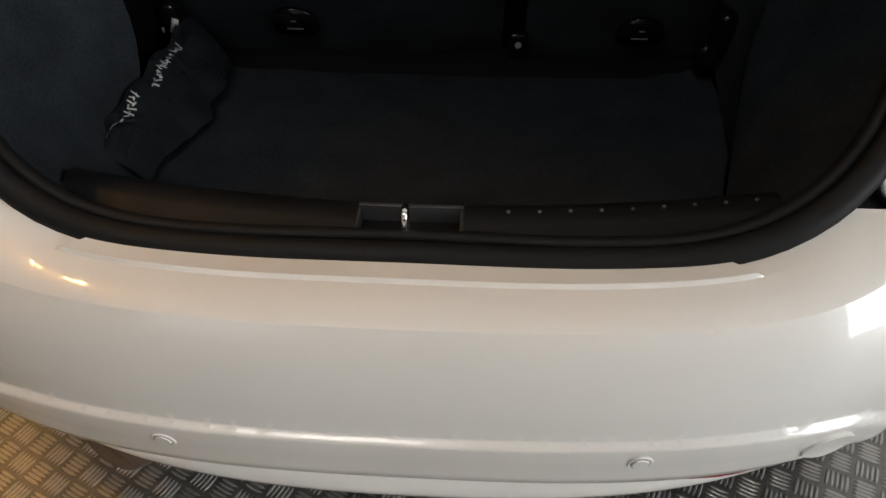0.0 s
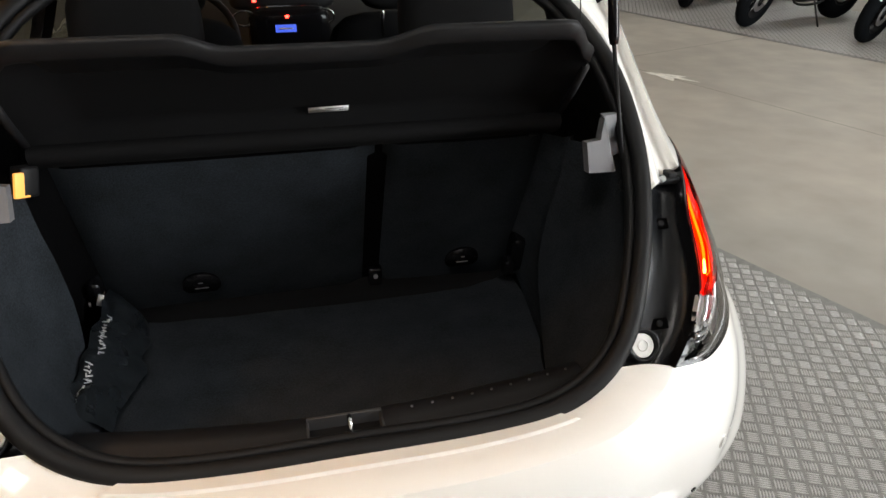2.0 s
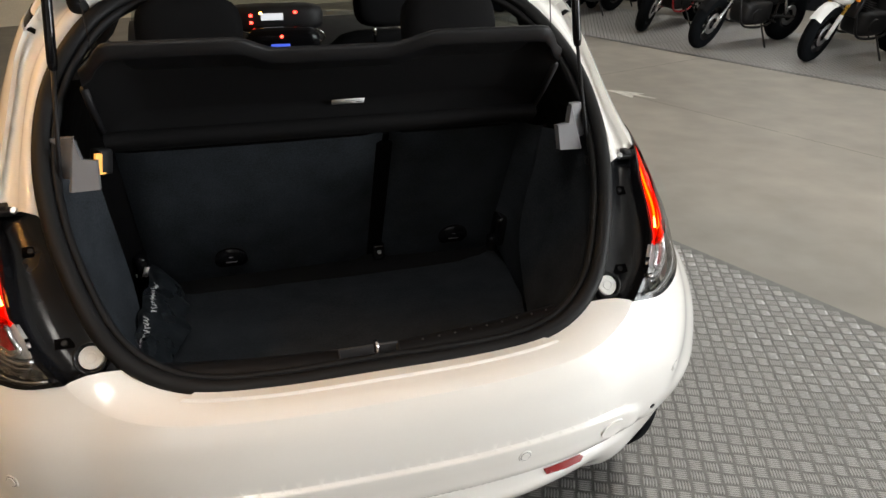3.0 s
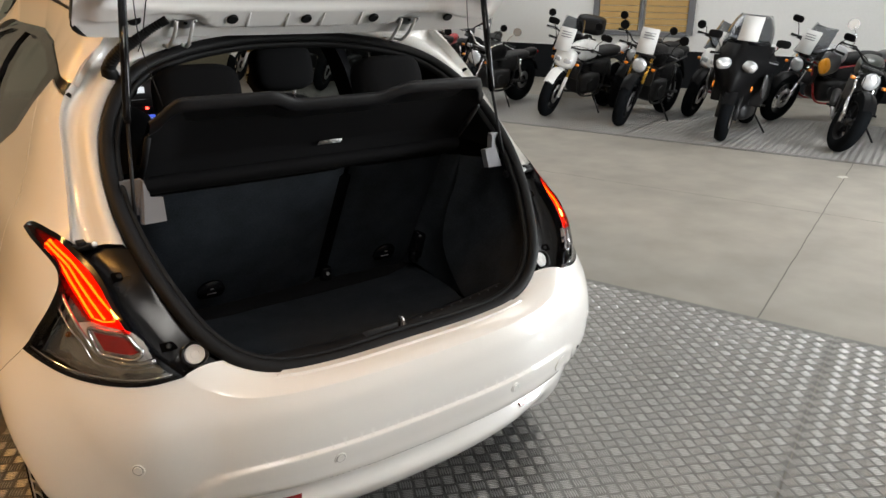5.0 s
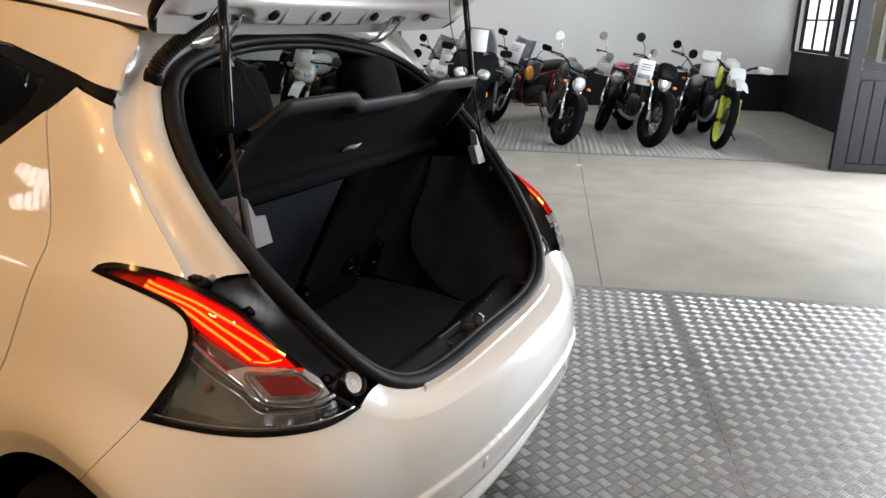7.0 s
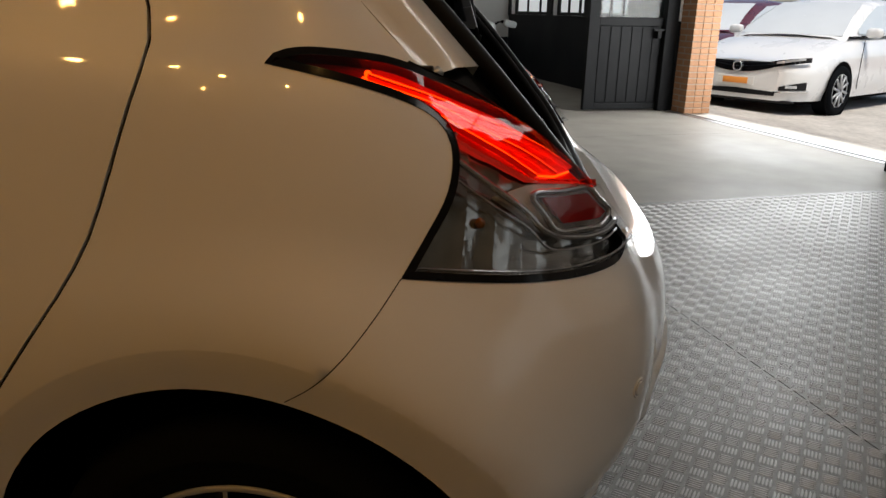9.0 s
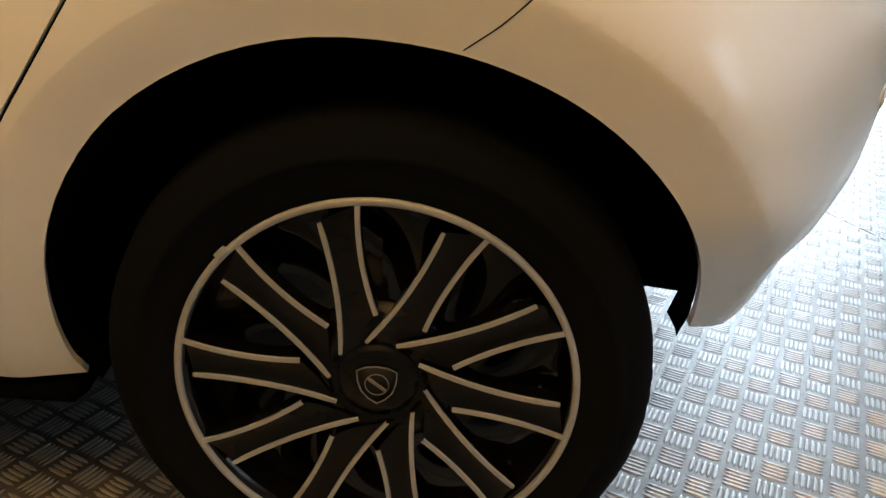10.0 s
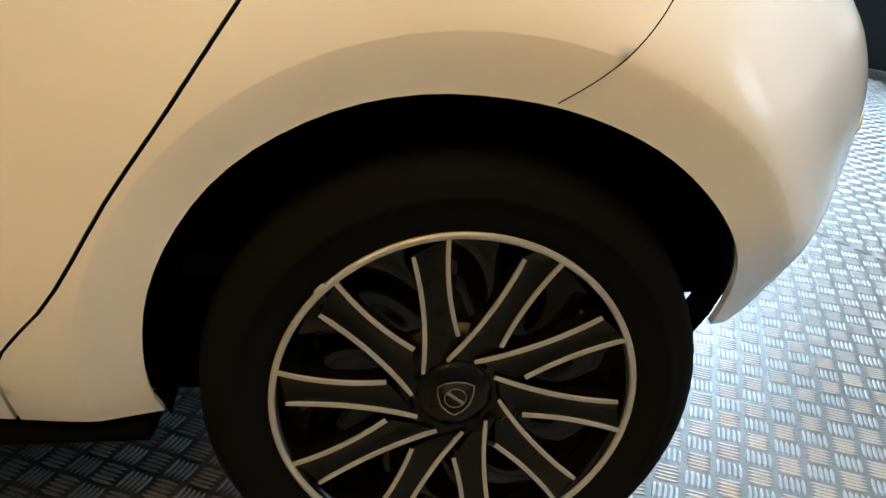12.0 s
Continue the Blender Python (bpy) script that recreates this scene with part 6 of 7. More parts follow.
def bike(label, m, style="naked", tank=None, side=None, fork=None, gold=False, wire=False, rf=.322, rr=.325, tw=.06, lean_deg=9, steer=16, wb=1.40,
         screen=False, paper=None, mirrors="round", box_top=False, lamp="round", rake=26, bars=.38, fender=None, mat_rim=None):
    tank, side, fork, fender, mat_rim = tank or M_BKPAINT, side or M_BKPAINT, fork or M_CHROME, fender or M_BKPAINT, mat_rim or M_BKPAINT
    root = thing("motorcycle", label, "motorcycle", "parked motorcycles", "", m)
    LEAN = Matrix.Rotation(radians(-lean_deg), 4, "X")

    def put(name, bm, material, parent=root, label="", steered=False):
        mm = LEAN @ (STEER if steered else Matrix())
        bmesh.ops.transform(bm, matrix=mm, verts=bm.verts)
        return part(name, bm, material, parent, label)

    ax = Vector((-math.sin(radians(rake)), 0, math.cos(radians(rake))))      # steering axis, leaning back
    foot = Vector((0, 0, rf)) - Vector((.06, 0, 0))
    STEER = Matrix.Translation(foot) @ Matrix.Rotation(radians(steer), 4, ax) @ Matrix.Translation(-foot)

    def wheel_parts(name, x, r, w, steered):
        wh = new(name)
        wh.parent = root
        t = w * .95
        prof = [(r - t * .95, -w * .42), (r - t * .6, -w * .52), (r - t * .25, -w * .46), (r - .006, -w * .24), (r, 0), (r - .006, w * .24), (r - t * .25, w * .46), (r - t * .6, w * .52), (r - t * .95, w * .42)]
        put("tyre", lathe(prof, 40, "y", None, (x, 0, r)), M_TYRE, wh, "", steered)
        ri = r - t
        put("rim", lathe([(ri + .006, -w * .40), (ri - .012, -w * .36), (ri - .016, 0), (ri - .012, w * .36), (ri + .006, w * .40)], 40, "y", None, (x, 0, r)), mat_rim, wh, "", steered)
        bm = None
        if wire:
            for k in range(24):
                a, b = 2 * math.pi * k / 24, 2 * math.pi * (k + (3 if k % 2 else -3)) / 24
                sy = .035 if k % 4 < 2 else -.035
                bm = tube([(x + .035 * math.cos(b), sy, r + .035 * math.sin(b)), (x + (ri - .01) * math.cos(a), 0, r + (ri - .01) * math.sin(a))], .0022, 5, bm)
        else:
            for k in range(5):
                for d in (-.16, .16):
                    a = 2 * math.pi * k / 5 + .3
                    bm = tube([(x + .04 * math.cos(a), 0, r + .04 * math.sin(a)), (x + (ri - .01) * math.cos(a + d), 0, r + (ri - .01) * math.sin(a + d))], [.014, .009], 6, bm)
        put("wheel_centre", bm, M_CHROME if wire else mat_rim, wh, "", steered)
        put("hub", lathe([(0, -.05), (.03, -.05), (.04, -.03), (.04, .03), (.03, .05), (0, .05)], 20, "y", None, (x, 0, r)), M_ENGINE, wh, "", steered)
        put("brake_disc", lathe([(.07, .055), (.125, .055), (.125, .060), (.07, .060)], 32, "y", None, (x, 0, r)), M_STEEL, wh, "", steered)
        return wh

    wheel_parts("front_wheel", 0, rf, .125 if style != "enduro" else .095, True)
    wheel_parts("rear_wheel", -wb, rr, .175 if style in ("naked", "scooter", "cruiser") else .14, False)
    head = foot + ax * .50
    # fork
    for sy in (-.095, .095):
        a = Vector((.0, sy, rf))
        put("fork_leg", tube([a - ax * .03, a + ax * .24], .024, 10), (M_BKWHITE if gold and tank is not M_BKPAINT else (M_BKPAINT if gold else fork)), root, "", True)
        put("fork_tube", tube([a + ax * .24, a + ax * .58], .019, 10), M_GOLD if gold else (M_CHROME if style != "enduro" else M_ENGINE), root, "gold fork tube" if gold else "", True)
    put("fork_yoke", box(.06, .25, .035, Vector((0, 0, rf)) + ax * .50, .008), M_ENGINE, root, "", True)
    put("fork_yoke", box(.06, .25, .03, Vector((0, 0, rf)) + ax * .585, .008), M_ENGINE, root, "", True)
    # front mudguard
    rows = []
    hi = .13 if style == "enduro" else .018
    for k in range(13):
        a = radians((52 if style == "enduro" else 35) + (75 if style == "enduro" else 95) * k / 12)
        rr_ = rf + hi + (.02 if style == "enduro" else 0)
        rows.append([(rr_ * math.cos(a) * (1.0), y, rf + rr_ * math.sin(a) - abs(y) * .35) for y in np.linspace(-.065, .065, 7)])
    put("front_mudguard", grid(rows), fender, root, "", True)
    # handlebar, grips, levers, mirrors
    top = Vector((0, 0, rf)) + ax * .62
    rise = {"naked": .03, "scrambler": .09, "cruiser": .11, "enduro": .09, "adventure": .10, "scooter": .03}[style]
    hb = spline([top + Vector((-.10, -bars, rise)), top + Vector((-.05, -bars * .55, rise)), top + Vector((0, -.09, .01)), top + Vector((0, .09, .01)), top + Vector((-.05, bars * .55, rise)), top + Vector((-.10, bars, rise))], 22)
    put("handlebar", tube(hb, .011, 8), M_BKPAINT if style not in ("cruiser",) else M_CHROME, root, "", True)
    for e in (0, -1):
        a, b = hb[e], hb[3 if e == 0 else -4]
        put("grip", tube([a, b], .018, 10), M_RUBBER, root, "", True)
        sgn = -1 if e == 0 else 1
        put("lever", tube([b + Vector((.03, 0, 0)), a.lerp(b, .5) + Vector((.055, 0, -.005)), a + Vector((.05, 0, -.01))], .005, 6), M_STEEL, root, "", True)
        put("switch_block", box(.045, .04, .04, b + Vector((.0, -sgn * .02, 0)), .008), M_RUBBER, root, "", True)
        if style == "enduro":
            put("hand_guard", cushion(.05, .19, .085, a + Vector((.08, -sgn * .06, .0)), Matrix.Rotation(radians(sgn * 10), 4, "Z"), 1.8), M_BKWHITE, root, "white hand guard", True)
        elif mirrors:
            mp = b + Vector((-.02, sgn * .10, .20 if mirrors != "low" else .10))
            put("mirror_stalk", tube(spline([b, b + Vector((.02, sgn * .02, .09)), mp], 8), .005, 6), M_CHROME if mirrors == "chrome" else M_BKPAINT, root, "", True)
            mb = disc(mp, (-1, 0, .1), .055, .03, 20, .010) if mirrors != "wide" else cushion(.035, .15, .085, mp, None, 1.7)
            put("mirror", mb, M_CHROME if mirrors == "chrome" else M_BKPAINT, root, "", True)
    # headlamp and indicators
    hp_ = Vector((.0, 0, rf)) + ax * .47 + Vector((.11, 0, .0))
    if style == "enduro":
        put("number_board", cushion(.06, .20, .24, hp_ + Vector((-.02, 0, .08)), Matrix.Rotation(radians(-18), 4, "Y"), 1.7), M_BKWHITE, root, "white front number board", True)
        put("headlamp", disc(hp_ + Vector((.015, 0, .02)), (1, 0, .2), .055, .03, 22, .008), M_LAMPGLASS, root, "", True)
    elif lamp == "none":
        pass
    elif lamp == "round":
        put("headlamp_shell", lathe([(0, -.12), (.05, -.11), (.085, -.05), (.095, 0), (.092, .008)], 26, "x", None, hp_), M_BKPAINT if style != "cruiser" else M_CHROME, root, "", True)
        put("headlamp", lathe([(.088, .0), (.080, .016), (.04, .026), (0, .028)], 26, "x", None, hp_), M_LAMPGLASS, root, "round clear headlamp", True)
    else:
        put("nose_fairing", cushion(.22, .28, .26, hp_ + Vector((-.03, 0, .02)), Matrix.Rotation(radians(-14), 4, "Y"), 1.6), side, root, "", True)
        for sy in (-1, 1):
            put("headlamp", cushion(.04, .10, .065, hp_ + Vector((.07, sy * .065, .01)), Matrix.Rotation(radians(sy * 18), 4, "Z"), 1.5), M_LAMPGLASS, root, "", True)
    if style not in ("enduro", "scooter"):
        for sy in (-1, 1):
            put("indicator", cushion(.04, .05, .035, hp_ + Vector((-.04, sy * .17, -.02)), None, 1.4), M_AMBER, root, "", True)
            put("indicator_stalk", tube([hp_ + Vector((-.05, sy * .08, -.02)), hp_ + Vector((-.04, sy * .16, -.02))], .007, 6), M_RUBBER, root, "", True)
    if style == "scrambler" and screen:
        put("fly_screen", cushion(.10, .26, .22, hp_ + Vector((-.03, 0, .13)), Matrix.Rotation(radians(-25), 4, "Y"), 1.5), M_BKPAINT, root, "", True)
    # tank, seat, tail
    tz = .80 if style not in ("cruiser", "scooter") else .74
    if style == "enduro":
        tz = .88
    put("tank", cushion(.50, .27 if style != "enduro" else .18, .26, (-.60, 0, tz + .03), Matrix.Rotation(radians(6), 4, "Y"), 1.35), tank)
    if style == "adventure":
        for sy in (-1, 1):
            put("tank_side", cushion(.34, .07, .30, (-.48, sy * .17, tz - .02), Matrix.Rotation(radians(12), 4, "Y"), 1.4), side)
            put("radiator_shroud", cushion(.17, .05, .20, (-.38, sy * .20, tz - .05), Matrix.Rotation(radians(25), 4, "Y"), 1.4), M_BKORANGE if tank is M_BKSILVER else tank)
    if style == "enduro":
        for sy in (-1, 1):
            put("radiator_shroud", cushion(.36, .05, .20, (-.42, sy * .13, .80), Matrix.Rotation(radians(24), 4, "Y"), 1.5), M_BKLIME, root, "lime plastic shroud")
            put("fork_guard", box(.03, .05, .28, (.03, sy * .098, rf + .14), .01, rot=Matrix.Rotation(radians(-rake), 4, "Y")), M_BKLIME, root, "", True)
    seat_z = tz - .02 if style != "cruiser" else .66
    put("seat", cushion(.66, .24 if style != "enduro" else .15, .13, (-1.12, 0, seat_z + .02), Matrix.Rotation(radians(4), 4, "Y"), 1.7), M_LEATHER)
    put("tail", cushion(.42, .17, .12, (-1.48, 0, seat_z + .03), Matrix.Rotation(radians(14), 4, "Y"), 1.5), side)
    put("tail_lamp", cushion(.05, .12, .05, (-1.68, 0, seat_z + .06), None, 1.6), M_REDTAIL)
    rows = []
    for k in range(9):
        a = radians(60 + 95 * k / 8)
        rows.append([(-wb + (rr + .03) * math.cos(a), y, rr + (rr + .03) * math.sin(a) - abs(y) * .3) for y in np.linspace(-.085, .085, 7)])
    put("rear_mudguard", grid(rows), side if style != "enduro" else M_BKWHITE)
    # engine and frame
    put("crankcase", cushion(.48, .32, .30, (-.72, 0, .41), None, 2.2), M_ENGINE)
    put("air_box", cushion(.52, .26, .26, (-.98, 0, .60), None, 1.8), M_LEATHER)
    put("clutch_cover", disc((-.80, -.155, .40), (0, -1, 0), .085, .03, 24, .008), M_ENGINE)
    put("alternator_cover", disc((-.66, .155, .40), (0, 1, 0), .075, .03, 24, .008), M_ENGINE)
    for k in range(6):
        put("cylinder_fin", box(.20, .22, .010, (-.62 + .012 * k, 0, .52 + .026 * k), .004, rot=Matrix.Rotation(radians(-18), 4, "Y")), M_ENGINE)
    if style in ("naked", "adventure", "scrambler"):
        put("radiator", box(.035, .30, .22, (-.34, 0, .60), .008, rot=Matrix.Rotation(radians(-20), 4, "Y")), M_ENGINE)
    for sy in (-.11, .11):
        put("frame_tube", tube(spline([head + Vector((-.06, sy * .4, -.02)), (-.35, sy * 1.2, .50), (-.50, sy * 1.2, .27), (-.95, sy * 1.2, .27), (-1.02, sy * 1.2, .50), (-1.05, sy * 1.2, .70)], 24), .014, 8), M_ENGINE if style != "adventure" else M_BKRED)
        put("frame_tube", tube([head + Vector((-.06, sy * .4, .0)), (-.55, sy, .68), (-1.55, sy * .8, seat_z)], .013, 8), M_ENGINE if style != "adventure" else M_BKRED)
        put("swing_arm", tube([(-.98, sy * 1.1, .36), (-wb, sy * 1.1, rr)], [.028, .020], 8), M_ENGINE)
        put("shock", tube([(-1.22, sy * 1.15, .36), (-1.12, sy * 1.1, .66)], .022, 8), M_CHROME if style in ("cruiser", "scrambler") else M_ENGINE)
        put("foot_peg", tube([(-.88, sy * 1.3, .33), (-.88, sy * 2.4, .33)], .012, 8), M_RUBBER)
    pipe = M_CHROME if style in ("cruiser",) else M_ENGINE
    put("exhaust_pipe", tube(spline([(-.45, -.06, .52), (-.30, -.09, .40), (-.42, -.14, .27), (-.85, -.17, .25), (-1.1, -.19, .30)], 24), .022, 10), M_STEEL if pipe is M_ENGINE else pipe)
    put("silencer", tube([(-1.08, -.19, .30), (-1.14, -.195, .31), (-1.62, -.21, .40), (-1.66, -.21, .405)], [.03, .05, .05, .035], 14), pipe)
    put("side_stand", tube([(-.80, .14, .28), (-.74, .34, .045)], .011, 8), M_ENGINE)
    put("brake_hose", tube(spline([hb[4], top + Vector((.10, -.10, .02)), Vector((.02, -.10, rf + .35)), Vector((.0, -.10, rf + .10))], 16), .004, 6), M_RUBBER, root, "", True)
    put("cable", tube(spline([hb[-5], top + Vector((.12, .10, .04)), Vector((-.15, .10, .80)), Vector((-.45, .08, .66))], 16), .004, 6), M_RUBBER, root, "", False)
    put("caliper", box(.06, .04, .09, (-.10, .075, rf + .07), .01), M_ENGINE, root, "", True)
    if box_top:
        put("top_case", cushion(.40, .46, .30, (-1.62, 0, seat_z + .28), None, 2.2), M_BLACKPL)
        put("case_reflector", box(.01, .30, .05, (-1.825, 0, seat_z + .26), .004), M_REDTAIL)
    if screen and style != "scrambler":
        rows = []
        base = hp_ + Vector((-.03, 0, .10))
        for k in range(7):
            t = k / 6
            w = .20 - .05 * t
            rows.append([base + Vector((-.22 * t - .10 * (y * y) , y * w, .36 * t)) for y in np.linspace(-1, 1, 9)])
        bm = grid(rows)
        bmesh.ops.solidify(bm, geom=bm.faces[:], thickness=.004)
        put("windscreen", bm, M_SCREEN, root, "clear windscreen", True).visible_shadow = False
    if paper:
        px, py, pz, tilt = paper
        mpp = Matrix.Translation(hp_ + Vector((px, py, pz))) @ Matrix.Rotation(radians(tilt), 4, "Y") @ Matrix.Rotation(radians(5), 4, "X")
        sh = put("price_sheet", box(.003, .21, .297, (0, 0, 0), 0, rot=mpp), M_PAPER, root, "white printed price sheet", True)
        for dz, h in ((-.05, .05), (.09, .012), (.06, .012), (.03, .012)):
            b = put("print_bar", box(.002, .17 if h > .02 else .13, h, (.003, 0, dz), 0, rot=mpp), M_INK, root, "", True)
            b.parent = sh
    return root


def scooter(label, m):
    root = bike(label, m, "scooter", M_BKPAINT, M_BKPAINT, M_ENGINE, False, False, .28, .27, .07, 5, 6, 1.42, False, None, "wide", False, "none", 22, .36)
    tilt = Matrix.Rotation(radians(-5), 4, "X")

    def put(name, bm, material, label=""):
        bmesh.ops.transform(bm, matrix=tilt, verts=bm.verts)
        return part(name, bm, material, root, label)

    # front fairing: a keel that widens upwards to the lamps, then narrows to the screen
    rows = []
    for z, w, nose, back in ((.34, .10, .02, -.30), (.44, .15, .10, -.34), (.56, .22, .12, -.36), (.68, .29, .12, -.38), (.78, .33, .08, -.40), (.86, .34, .03, -.42), (.94, .30, -.03, -.42), (1.02, .24, -.10, -.42), (1.08, .20, -.16, -.42)):
        row = []
        for i in range(17):
            a = -1.0 + 2.0 * i / 16
            row.append((back + (nose - back) * (1 - abs(a) ** 1.5), w * a * (1 + .08 * (1 - abs(a))), z))
        rows.append(row)
    fairing = put("front_fairing", grid(rows), M_BKPAINT)
    put("inner_shield", box(.05, .56, .66, (-.42, 0, .70), .02), M_BLACKPL)
    put("body_shell", cushion(1.15, .44, .46, (-1.04, 0, .50), None, 1.9), M_BKPAINT)
    put("belly", cushion(.60, .36, .22, (-.62, 0, .30), None, 2.0), M_ENGINE)
    rows = []
    for k in range(9):
        t = k / 8
        w = .25 * (1 - .35 * t ** 2.5)
        rows.append([(-.13 - .24 * t - .16 * y * y, y * w, 1.04 + .30 * t) for y in np.linspace(-1, 1, 11)])
    bm = grid(rows)
    bmesh.ops.solidify(bm, geom=bm.faces[:], thickness=.004)
    put("windscreen", bm, M_SCREEN, "tall clear windscreen").visible_shadow = False
    for sy in (-1, 1):
        put("headlamp", cushion(.10, .17, .12, (.02, sy * .135, .83), Matrix.Rotation(radians(-30), 4, "Y") @ Matrix.Rotation(radians(sy * -28), 4, "X") @ Matrix.Rotation(radians(-sy * 30), 4, "Z"), 1.4), M_LAMPGLASS, "clear wrap-round headlamp")
        put("silver_panel", cushion(.26, .04, .22, (-.24, sy * .29, .62), Matrix.Rotation(radians(-35), 4, "Y"), 1.5), M_BKGREY)
        put("indicator", cushion(.03, .02, .07, (.0, sy * .20, .60), None, 1.4), M_AMBER)
    sheet = put("price_sheet", box(.003, .21, .297, (0, 0, 0), 0, rot=Matrix.Translation((-.235, .02, 1.20)) @ Matrix.Rotation(radians(-33), 4, "Y")), M_PAPER, "white printed price sheet")
    return root


def stand(u, v, du=0.0, dv=.0, turn=0.0):
    """The pose of a bike whose front wheel stands at u, v and whose nose points at the car."""
    return Matrix.Translation(hp(u, v, .006)) @ Matrix.Rotation(math.atan2(-.336, -.942) + radians(turn), 4, "Z")


retro = bike("black retro motorcycle with wire wheels parked on the plates", stand(7.55, -7.35, turn=8), "scrambler", wire=True, mirrors="round")
bike("red and white faired motorcycle with blue trim", stand(7.62, -5.75, turn=10), "adventure", M_BKRED, M_BKRED, M_CHROME, lamp="twin", screen=True, mirrors="low")
tourer = bike("black and chrome cruiser motorcycle with wire wheels", stand(7.16, -4.48, turn=-6), "cruiser", fork=M_CHROME, mirrors="chrome", bars=.42, rake=31)
naked = bike("white and black naked motorcycle with gold fork tubes and price sheet", stand(7.46, -3.29, turn=-9), "naked", M_BKWHITE, M_BKWHITE, gold=True, lamp="twin", paper=(.06, -.05, .26, -25), fender=M_BKWHITE, mirrors="wide")
bike("black naked motorcycle with gold fork tubes and price sheet", stand(7.33, -2.24, turn=-3), "naked", M_BKPAINT, M_BKPAINT, gold=True, paper=(.05, .02, .30, -18), mirrors="round", steer=10)
scooter("black maxi scooter with tall windscreen and price sheet", stand(7.08, -.98, turn=2))
bike("black scrambler motorcycle with round headlamp and chrome mirrors", stand(7.23, .16, turn=4), "scrambler", M_BKGREEN, M_BKPAINT, M_CHROME, mirrors="chrome", steer=22, lean_deg=11)
bike("dark green trail motorcycle with black fly screen", stand(7.33, 1.21, turn=7), "scrambler", M_BKGREEN, M_BKPAINT, M_CHROME, wire=True, screen=True, mirrors="round", rf=.34, paper=(-.06, -.26, .06, 0), steer=14)
bike("white and lime enduro motorcycle with hand guards", stand(7.41, 2.02, turn=-4), "enduro", M_BKWHITE, M_BKWHITE, M_ENGINE, wire=True, rf=.35, rr=.34, bars=.40, rake=27, steer=6, mat_rim=M_BKLIME, fender=M_BKWHITE, paper=(-.22, -.30, .16, -10))
bike("black touring motorcycle with a red-lensed top case", stand(8.85, -3.9, turn=10), "adventure", M_BKPAINT, M_BKPAINT, box_top=True, screen=True, lamp="twin")
bike("white and black adventure motorcycle parked in the second row", stand(8.60, -1.75, turn=-18), "adventure", M_BKWHITE, M_BKWHITE, lamp="twin", screen=True, mirrors="low", paper=(-.02, .1, .25, -30))
bike("grey and orange adventure motorcycle with a red frame", stand(8.95, -.78, turn=-38), "adventure", M_BKSILVER, M_BKGREY, lamp="round", screen=True, mirrors="wide", wire=True, paper=(-.06, .0, .28, -30))
bike("chrome and black cruiser motorcycle with tall mirrors", stand(8.55, .72, turn=-14), "cruiser", M_BKRED, M_BKPAINT, M_CHROME, mirrors="chrome", rake=32, wire=True, paper=(-.05, -.22, .12, -12))
bike("dark cruiser motorcycle with wide chrome forks", stand(8.50, 1.75, turn=-16), "cruiser", M_BKPAINT, M_BKPAINT, M_CHROME, mirrors="low", rake=33, wire=True, bars=.43)
bike("black motorcycle with tall screen parked in the second row", stand(8.7, -5.4, turn=14), "naked", M_BKPAINT, M_BKPAINT, screen=True, lamp="twin", paper=(-.05, .05, .25, -30))
for ob, u, v, turn in ((tourer, 7.3, -8.35, -8), (naked, 7.5, -9.3, 6), (retro, 8.9, -7.9, 12), (tourer, 8.9, -6.7, -12), (naked, 8.75, -9.0, -8), (retro, 8.75, -2.85, -10)):
    copy_thing(ob, stand(u, v, turn=turn))


# ---- the yard outside ----
M_YARDWHITE = mat("white_car_paint_outside", (.78, .78, .77), .3, 0, 1.0, .02, 3, 600)
M_YARDWINE = mat("wine_red_car_paint", (.10, .012, .02), .3, .2, 1.0, .04, 3, 600)
# pale base colour stands in for bright sky mirrored in the car windows
M_SKYGLASS = mat("sky_lit_car_glass", (.66, .69, .70), .06, .1, .8, .05, 3, 200)
M_ORANGEBRICK = mat("orange_brick_wall", (.46, .19, .10), .85, 0, 0, .2, 3, 40, .002)


def hard_edges(bm):
    for e in bm.edges:
        if len(e.link_faces) == 2 and e.calc_face_angle(0) > .6:
            e.smooth = False
    return bm


